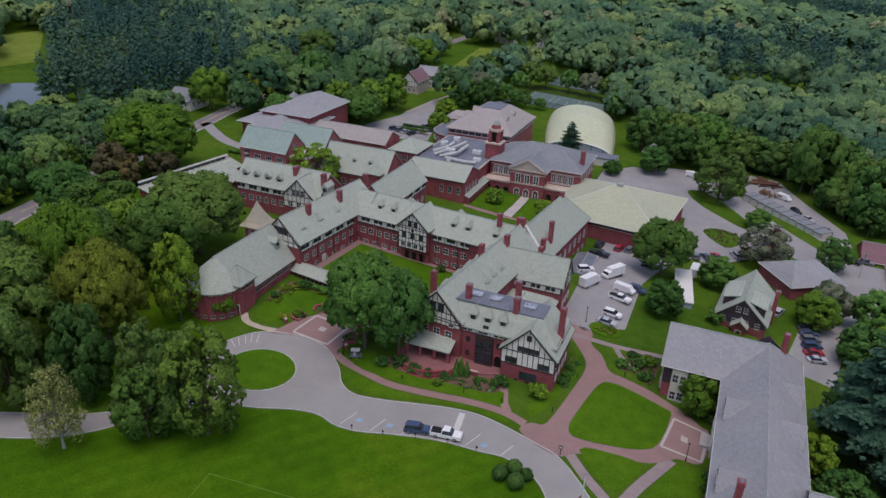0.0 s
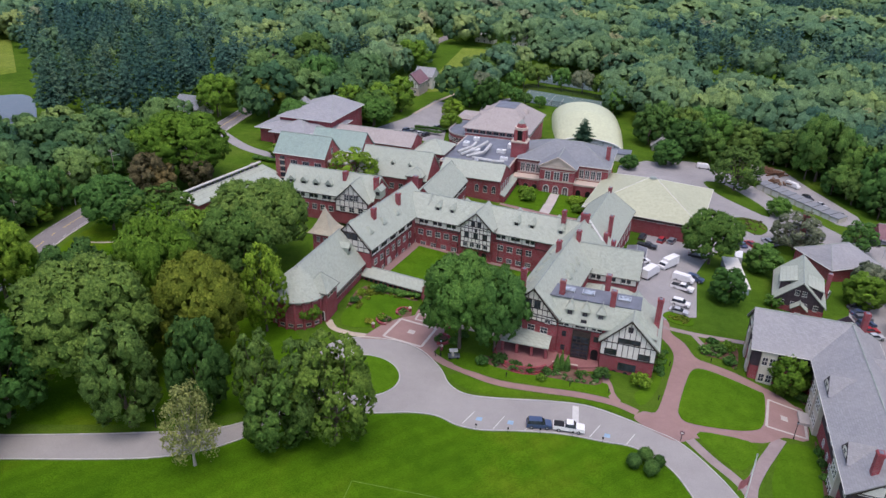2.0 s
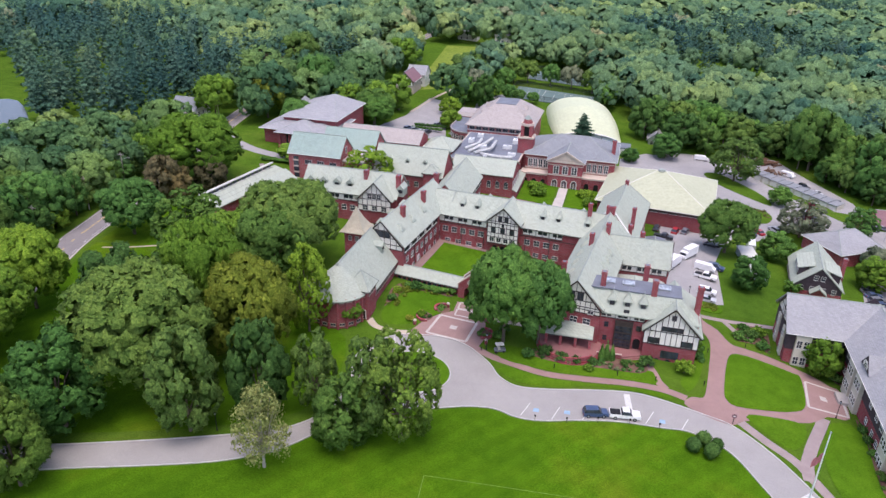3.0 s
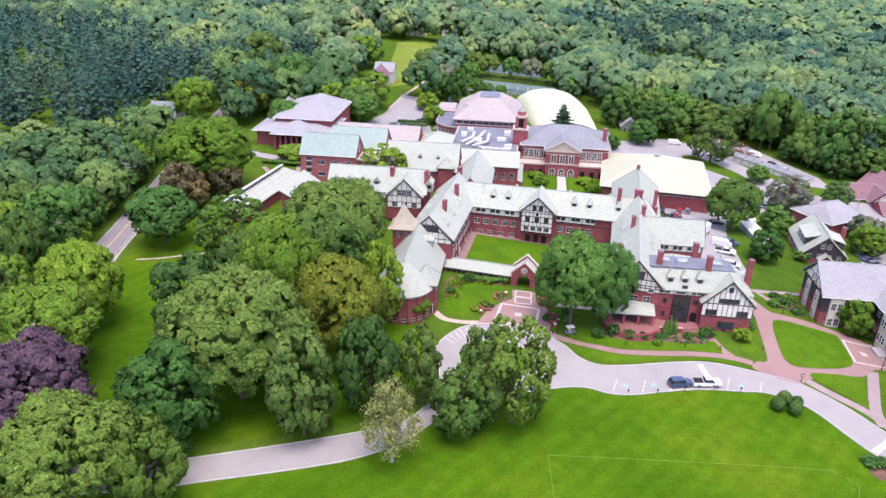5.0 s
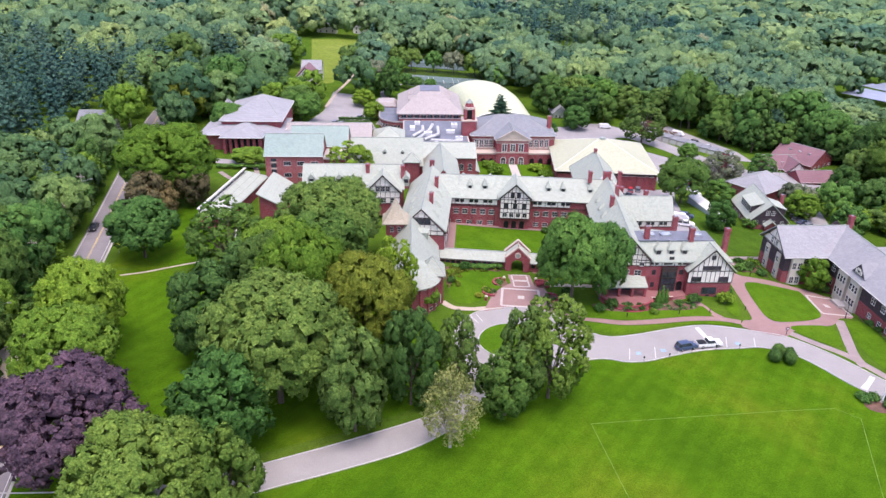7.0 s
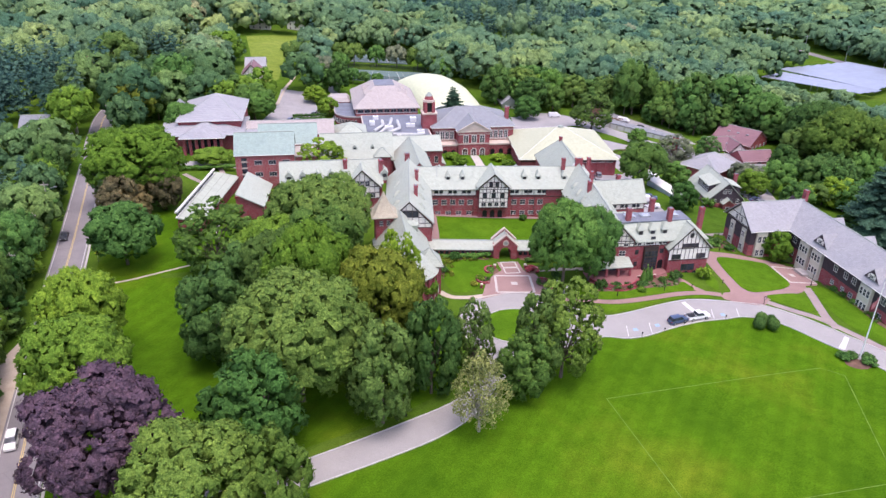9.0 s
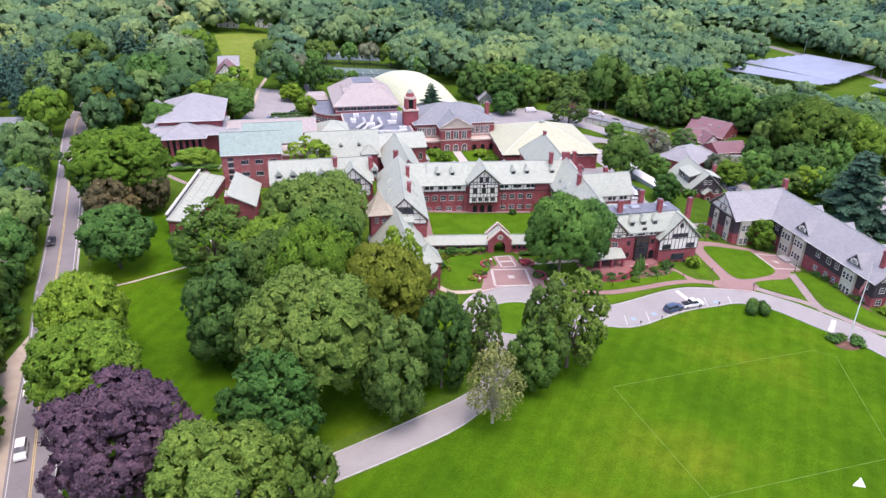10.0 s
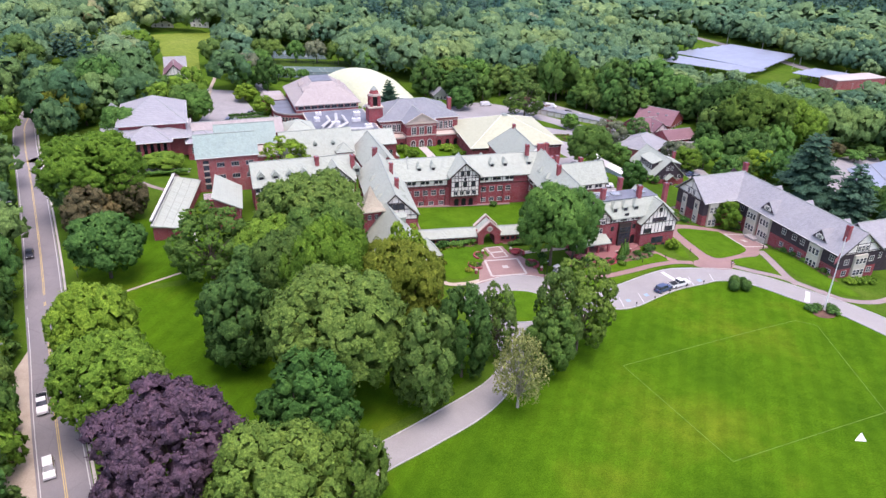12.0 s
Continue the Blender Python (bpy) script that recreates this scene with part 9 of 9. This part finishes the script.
    ("wood_oak", LEAF_GREEN, -110, 368, 11, 5.4, "leafy tree beside the tennis courts"),
]
for kind, leaf, x, y, h, r, words in park:
    tree(kind, leaf, x, y, h, r, words)

# shrubs and clipped hedges
for x, y, h, r, leaf in ((-12.4, 76.4, 1.6, 1.8, LEAF_GREEN), (-8, 74, 1.6, 1.8, LEAF_GREEN), (-10.4, 76.8, 1.5, 1.5, LEAF_DARK), (-7.4, 75.6, 1.7, 1.6, LEAF_DARK),
                         (-33, 114, 2.4, 1.9, LEAF_DARK), (-37.5, 112.6, 1.4, 1.0, LEAF_DARK), (-44, 110.9, 1.5, 1.1, LEAF_DARK), (-47.4, 110.3, 1.6, 1.3, LEAF_DARK), (-50.6, 110.2, 1.9, 1.6, LEAF_DARK), (-54, 111.2, 2.2, 1.7, LEAF_DARK), (-25.2, 114.2, 3.2, 2.2, LEAF_LIME), (-57.5, 109.2, 2.0, 1.6, LEAF_GREEN), (-44.6, 108.4, 1.2, 1.2, LEAF_LIME),
                         (-22, 121, 1.6, 1.1, LEAF_GREEN), (-21.8, 124, 1.6, 1.1, LEAF_GREEN), (-21.8, 127, 1.5, 1.1, LEAF_DARK), (-88, 127.6, 2.6, 1.6, LEAF_GREEN), (-83, 128, 1.6, 1.2, LEAF_GREEN), (-92, 121, 1.6, 1.2, LEAF_GREEN), (-92, 125, 1.6, 1.2, LEAF_LIME),
                         (-66, 127.4, 1.2, 1.3, LEAF_GREEN), (-63, 127.4, 1.2, 1.3, LEAF_LIME), (-60, 127.4, 1.3, 1.4, LEAF_GREEN), (-57, 127.2, 1.2, 1.3, LEAF_DARK), (-65, 114, 1.8, 1.4, LEAF_GREEN), (-64, 117, 1.8, 1.5, LEAF_DARK), (-57, 134.8, 1.6, 1.2, LEAF_DARK), (-63, 152.8, 2.0, 1.3, LEAF_DARK), (-83.6, 117, 1.5, 1.2, LEAF_LIME), (-85.6, 114.6, 1.2, 1.1, LEAF_OLIVE),
                         (-12, 135, 1.8, 1.6, LEAF_GREEN), (-9, 137, 2, 1.8, LEAF_DARK), (-7, 133, 1.8, 1.6, LEAF_GREEN), (-7, 139, 2.2, 1.9, LEAF_LIME), (-10.6, 139.6, 1.6, 1.4, LEAF_GREEN), (7.8, 126.5, 2, 1.4, LEAF_DARK), (-72, 222, 3, 3, LEAF_LIME), (-70, 216, 3, 3.4, LEAF_LIME), (-54, 221, 3, 3.4, LEAF_LIME), (-52, 214, 3, 3, LEAF_LIME), (8, 104, 1.6, 1, LEAF_DARK), (8, 100, 1.4, 0.9, LEAF_GREEN), (8, 107.5, 1.6, 1, LEAF_GREEN), (8, 93, 1.6, 1, LEAF_DARK), (10.5, 86.5, 1.8, 1.8, LEAF_LIME), (13.5, 86, 1.8, 1.8, LEAF_LIME), (17, 86, 1.8, 1.8, LEAF_LIME), (16, 176, 2.5, 2, LEAF_GREEN), (5.5, 168, 3.4, 2.6, LEAF_GREEN)):
    tree("bush", leaf, x, y, h, r, "rounded leafy garden shrub", "shrub", "garden shrubs")
for x, y, d in ((-22.8, 91.6, 2.6), (-20.4, 91.2, 2.1), (-24.6, 89.4, 2.5), (-21.6, 88.6, 2.7)):
    tree("ball", LEAF_DARK, x, y, d, d / 2, "clipped ball of dark evergreen on the lawn edge", "shrub", "clipped balls")
for x in (-41.4, -40.2, -42.3):
    tree("cone", LEAF_GREEN, x, 113.4 + (x + 41) * 0.2, 5.2 if x == -41.4 else 4.2, 0.7, "slim pointed evergreen beside the house steps", "shrub", "clipped evergreens")


def inside(x, y, ring):
    c = np.zeros(len(x), bool)
    n = len(ring)
    for i in range(n):
        (x0, y0), (x1, y1) = ring[i], ring[(i + 1) % n]
        if y0 != y1:
            c ^= ((y0 > y) != (y1 > y)) & (x < (x1 - x0) * (y - y0) / (y1 - y0) + x0)
    return c


def hedge(x0, x1, y0, y1, h, leaf, words):
    r = np.random.default_rng(int(abs(x0 * 7 + y0)))
    n = int((x1 - x0 + y1 - y0) * 60)
    z = ground_z((x0 + x1) / 2, (y0 + y1) / 2)
    p = np.stack([r.uniform(x0, x1, n), r.uniform(y0, y1, n), z + h * r.uniform(0.3, 1.0, n) ** 0.4], 1)
    lumps = np.concatenate([p[: n // 5], np.full((n // 5, 1), 0.45)], 1)
    me = mesh_from("hedge", *crown_arrays(r, lumps, n * 2, 0.14, 0.9, 0.9), leaf)
    return tagged(new("hedge", me), words, "hedge")


for a in ((-133, -119, 268, 269.4, 1.4), (-133, -119, 273, 274.4, 1.4)):
    hedge(*a, LEAF_DARK, "clipped dark hedge in a car park")
hedge(-168, -150, 199, 200.6, 1.5, LEAF_GREEN, "clipped hedge before the hall")
hedge(-91, -78.4, 128.2, 129.4, 0.9, LEAF_GREEN, "low leafy hedge along the cloister wall")
hedge(-69.6, -57, 125.2, 126.4, 0.9, LEAF_DARK, "low leafy hedge along the cloister wall")


def bedding(ring, n, leaf, words, size=0.5):
    """Low plants crowding a bed, in one joined object."""
    r = np.random.default_rng(int(abs(ring[0][0] * 13 + ring[0][1])))
    xs_, ys_ = [q[0] for q in ring], [q[1] for q in ring]
    X_, Y_ = r.uniform(min(xs_), max(xs_), n * 3), r.uniform(min(ys_), max(ys_), n * 3)
    ok = inside(X_, Y_, ring)
    X_, Y_ = X_[ok][:n], Y_[ok][:n]
    lumps = np.stack([X_, Y_, land(X_, Y_) + 0.25, r.uniform(0.5, 1.3, len(X_)) * size], 1)
    me = mesh_from("bedding_plants", *crown_arrays(r, lumps, len(X_) * 26, size * 0.22, 0.8, 0.8), leaf)
    return tagged(new("bedding_plants", me), words, "plants", kind="stuff")


for ring_, n, leaf in (([(-58, 110.4), (-52, 108.9), (-42, 109.8), (-34, 110.6), (-33, 113.6), (-40, 114.2), (-52, 111.6), (-58, 112.4)], 60, LEAF_GREEN), ([(-58, 110.4), (-52, 108.9), (-42, 109.8), (-34, 110.6), (-33, 113.6), (-40, 114), (-52, 111.6), (-58.2, 112.4)], 22, LEAF_GREY),
                       ([(-92.8, 118), (-92.8, 129), (-80, 129), (-80, 126.4), (-89, 126), (-90.3, 118)], 60, LEAF_OLIVE), ([(-69, 128.4), (-54, 128.4), (-54, 125.6), (-69, 125.6)], 50, LEAF_DARK), ([(-13, 134), (-8, 134), (-5.4, 131.6), (-5, 142), (-11, 141)], 50, LEAF_GREEN), ([(-21, 146.2), (-19.5, 148), (-17, 148.4), (-15.6, 147), (-16.6, 145), (-19.5, 145)], 26, LEAF_OLIVE),
                       ([(-84.2, 115.5), (-82.6, 115.4), (-81.2, 117), (-82.6, 118.6), (-84.2, 118.5)], 12, LEAF_DARK), ([(-81, 120.4), (-79.6, 119.9), (-78.2, 121.4), (-79.6, 123), (-81, 122.6)], 10, LEAF_GREEN), ([(-69.6, 113.2), (-68.2, 113), (-66.8, 114.6), (-68.2, 116.2), (-69.8, 115.8)], 10, LEAF_DARK), ([(-70.6, 119.8), (-69.2, 119.6), (-68, 121), (-69.2, 122.5), (-70.8, 122.2)], 10, FLOWERS),
                       ([(3, 131), (6, 127.5), (8.6, 125), (8.6, 129), (4, 133)], 24, LEAF_GREEN), ([(7.6, 110), (8.6, 110), (8.6, 90), (7, 90)], 26, LEAF_DARK), ([(-21.8, 117), (-20.6, 121), (-20.4, 130), (-22.6, 131)], 24, LEAF_GREEN), ([(-2.4, 232), (1.6, 237.3), (8, 236.2), (9.6, 229.7), (5.2, 223.3)], 40, LEAF_RUST)):
    bedding(ring_, n, leaf, "low leafy plants crowding a garden bed")


# young trees along the road's west verge
vr = np.random.default_rng(5)
for k in range(30):
    y = 50 + 5.4 * k
    x = np.interp(y, [q[1] for q in main_road_line], [q[0] for q in main_road_line]) - vr.uniform(8.2, 10.5)
    tree(("wood_oval", "wood_oak")[k % 2], (LEAF_DARK, LEAF_GREEN, LEAF_OAK, LEAF_DARK, LEAF_LIME)[k % 5], x, y, vr.uniform(6, 14), vr.uniform(4, 5.8), "young green tree on the road's wooded verge", group="verge trees", variants=2)

# ---- the surrounding woods ----
CLEAR = [(-173, 28, -60, 166), (28, 52, 60, 128), (-190, -80, 166, 262), (-146, -78, 255, 320), (-110, -38, 250, 350), (-80, 20, 160, 278), (-116, -58, 340, 434), (18, 84, 158, 240), (44, 78, 236, 262), (180, 285, 312, 442), (-168, -138, 292, 354), (-230, -214, 232, 250), (-168, -130, 488, 514), (28, 60, 135, 160), (-345, -303, 210, 252), (-40, 20, 262, 296), (-86, -70, 704, 720), (70, 152, 126, 204), (2, 34, 268, 306), (30, 47, 246, 278), (10, 46, 232, 272), (46, 90, 124, 150)]


def near_line(x, y, line, d):
    p = np.array([q[:2] for q in line])
    best = np.full(len(x), 1e9)
    for a, b in zip(p, p[1:]):
        ab = b - a
        t = np.clip(((x - a[0]) * ab[0] + (y - a[1]) * ab[1]) / (ab @ ab), 0, 1)
        best = np.minimum(best, np.hypot(x - a[0] - t * ab[0], y - a[1] - t * ab[1]))
    return best < d


far_road = smooth_line([(300, 240), (272, 300), (274, 358), (279, 440), (272, 522), (255, 600), (220, 700)], 5)
ribbon("road", far_road, 9, ROAD_TAR, 0.1, "far road through the woods", "road")


def wood_spots(r, step, near, far):
    xs = np.arange(-1300, 1300, step)
    ys = np.arange(-140, 1500, step)
    X, Y = np.meshgrid(xs, ys)
    X = (X + (np.arange(len(ys)) % 2)[:, None] * step / 2).ravel() + r.uniform(-0.36, 0.36, X.size) * step
    Y = Y.ravel() + r.uniform(-0.36, 0.36, Y.size) * step
    dx, dy = X + 72, Y + 20
    d = np.hypot(dx, dy)
    ang = np.degrees(np.arctan2(dx, dy))
    keep = (d >= near) & (d < far) & (((ang > -53) & (ang < 51)) | (d < 200)) & (np.abs(ang) < 62) & ((d < 960) | (ang > -12))
    for x0, x1, y0, y1 in CLEAR:
        keep &= ~((X > x0) & (X < x1) & (Y > y0) & (Y < y1))
    for ring in ([(-180, 462), (-116, 492), (-126, 412), (-124, 326), (-160, 312), (-166, 380)], [(-448, 322), (-440, 353), (-340, 272), (-352, 240)], POND, [(-34, 436), (34, 430), (44, 488), (-22, 480)], [(255, 590), (270, 545), (288, 450), (288, 415), (228, 440), (216, 490), (222, 540)], [(142, 372), (165, 408), (285, 334), (305, 325), (292, 272), (235, 288), (182, 328)]):
        keep &= ~inside(X, Y, ring)
    keep &= ~near_line(X, Y, main_road_line, 8.5) & ~near_line(X, Y, far_road, 11)
    return X[keep], Y[keep], d[keep]


PINE_STANDS = ([(-345, 255), (-470, 400), (-420, 445), (-350, 440), (-262, 325), (-226, 246), (-250, 205), (-300, 215)], [(-310, 200), (-310, 335), (-215, 335), (-222, 262), (-240, 210)], [(-216, 335), (-192, 305), (-182, 385), (-216, 405)], [(-58, 590), (-12, 735), (70, 700), (125, 660), (110, 540), (34, 488), (-18, 486)])


POND = [(-348, 222), (-326, 232), (-308, 240), (-268, 204), (-258, 184), (-290, 182), (-330, 200)]
HOUSE_VIEW = [(-234, 184), (-204, 184), (-208, 242), (-236, 242)]
POND_SIDE = [(-266, 212), (-256, 150), (-205, 140), (-200, 176), (-240, 214)]
LOW_GROWTH = [(96, 300), (150, 385), (300, 300), (310, 215), (205, 205), (130, 240)]


def is_pine(x, y, r):
    """Stands of pine, and single pines among the broadleaved woods."""
    p = r.uniform(size=len(x)) < 0.03
    for ring in PINE_STANDS:
        p |= inside(x, y, ring) & (r.uniform(size=len(x)) < 0.85)
    return p | ((np.sin(x * 0.011 + 1.3) + np.sin(y * 0.014 + 0.4) + np.sin((x + y) * 0.007) > 1.3) & (np.hypot(x + 72, y + 20) > 600))


def wood(name, words, mat, X, Y, r, kinds, hmin, hmax, wmin, wmax, leaves, size, clumps):
    """One joined stretch of woodland: a ragged crown on every spot, each with a tone of its own."""
    temps = []
    for k in range(9):
        temps.append(pine_crown(r, clumps, leaves, size) if kinds == "pine" else leafy_crown(r, crown_boughs(r, "dome", 16) * np.array([0.95, 0.95, 1, 1.18]), clumps, leaves, size))
    V, N, T, Q, tone = [], [], [], [], []
    n = 0
    Z, low = land(X, Y), inside(X, Y, LOW_GROWTH) | inside(X, Y, POND_SIDE) | inside(X, Y, HOUSE_VIEW)
    for i in range(len(X)):
        v, t, q, *soft = temps[int(r.integers(0, 9))]
        a = r.uniform(0, 6.28)
        u = r.uniform() ** 1.3
        k = 0.55 if low[i] else 1.0
        h, w = (hmin + (hmax - hmin) * (0.7 * u + 0.3 * r.uniform())) * k, (wmin + (wmax - wmin) * u) * max(k, 0.7)
        c, s = math.cos(a) * w, math.sin(a) * w
        V.append(np.stack([v[:, 0] * c - v[:, 1] * s + X[i], v[:, 0] * s + v[:, 1] * c + Y[i], v[:, 2] * h + Z[i]], 1))
        for m in soft:
            N.append(np.stack([(m[:, 0] * c - m[:, 1] * s) / w ** 2, (m[:, 0] * s + m[:, 1] * c) / w ** 2, m[:, 2] / h], 1))
        T.append(t + n)
        Q.append(q + n)
        n += len(v)
        tone.append(np.full(len(v), min(1.0, max(0.0, r.normal(0.42, 0.26)))))
    me = mesh_from(name, np.concatenate(V), np.concatenate(T), np.concatenate(Q), mat, np.concatenate(N) if N else None)
    at = me.attributes.new("tone", "FLOAT", "POINT")
    at.data.foreach_set("value", np.concatenate(tone).astype(np.float32))
    return tagged(new(name, me), words, "woodland", kind="stuff")


wr = np.random.default_rng(21)
X, Y, D = wood_spots(wr, 10.2, 0, 360)
P = is_pine(X, Y, wr)
BROAD = [LEAF_OAK, LEAF_DARK, LEAF_GREEN, LEAF_OAK, LEAF_LIME, LEAF_DARK, LEAF_GREEN, LEAF_GREEN]
order = np.argsort(np.minimum(D, 60 + np.hypot(X + 30, Y - 215)))
# mostly dark leaves behind the yard: dark trees, with shadow painted in too
DEEP_SHADED = [LEAF_DARK, LEAF_DARK, LEAF_GREEN, LEAF_DARK, LEAF_PINE, LEAF_DARK, LEAF_OAK, LEAF_GREEN]
low = inside(X, Y, LOW_GROWTH) | inside(X, Y, POND_SIDE) | inside(X, Y, HOUSE_VIEW)
NEAR_LIMIT = 146
for k, i in enumerate(order[:NEAR_LIMIT]):
    if P[i]:
        tree("wood_pine", LEAF_PINE, X[i], Y[i], wr.uniform(18, 25), wr.uniform(5, 7), "dark woodland pine at the wood's edge", group="woodland trees")
    else:
        kind_of, tall = (DEEP_SHADED if X[i] > 15 and Y[i] > 200 else BROAD)[int(wr.integers(0, 8))], 0.5 if low[i] else 1.0
        tree(("wood_oak", "wood_oval")[k % 2], kind_of, X[i], Y[i], wr.uniform(13, 20) * tall, wr.uniform(6, 9.5) * (0.5 + tall / 2), "broadleaved woodland tree at the wood's edge", group="woodland trees")
rest = order[NEAR_LIMIT:]
xs, ys, ps = X[rest], Y[rest], P[rest]
wood("woodland", "dense mixed green woodland around the campus", WOOD_NEAR, xs[~ps], ys[~ps], wr, "broad", 12, 23, 11, 22, 260, 0.021, 180)
wood("pine_woodland", "dark stand of tall pines around the campus", WOOD_PINE, xs[ps], ys[ps], wr, "pine", 18, 28, 12, 18, 260, 0.024, 46)
X, Y, D = wood_spots(wr, 11.5, 360, 640)
P = is_pine(X, Y, wr)
wood("woodland", "mixed green woods behind the campus", WOOD_FAR_HAZED, X[~P], Y[~P], wr, "broad", 12, 23, 12, 24, 46, 0.028, 92)
wood("pine_woodland", "dark pine stands behind the campus", WOOD_PINE, X[P], Y[P], wr, "pine", 17, 28, 12, 19, 90, 0.036, 34)
X, Y, D = wood_spots(wr, 15.5, 640, 1250)
P = is_pine(X, Y, wr)
wood("woodland", "far green woods towards the horizon", WOOD_FAR_HAZED, X[~P], Y[~P], wr, "broad", 12, 24, 17, 31, 6, 0.055, 38)
wood("pine_woodland", "far dark pine woods", WOOD_PINE, X[P], Y[P], wr, "pine", 17, 27, 15, 22, 40, 0.05, 22)
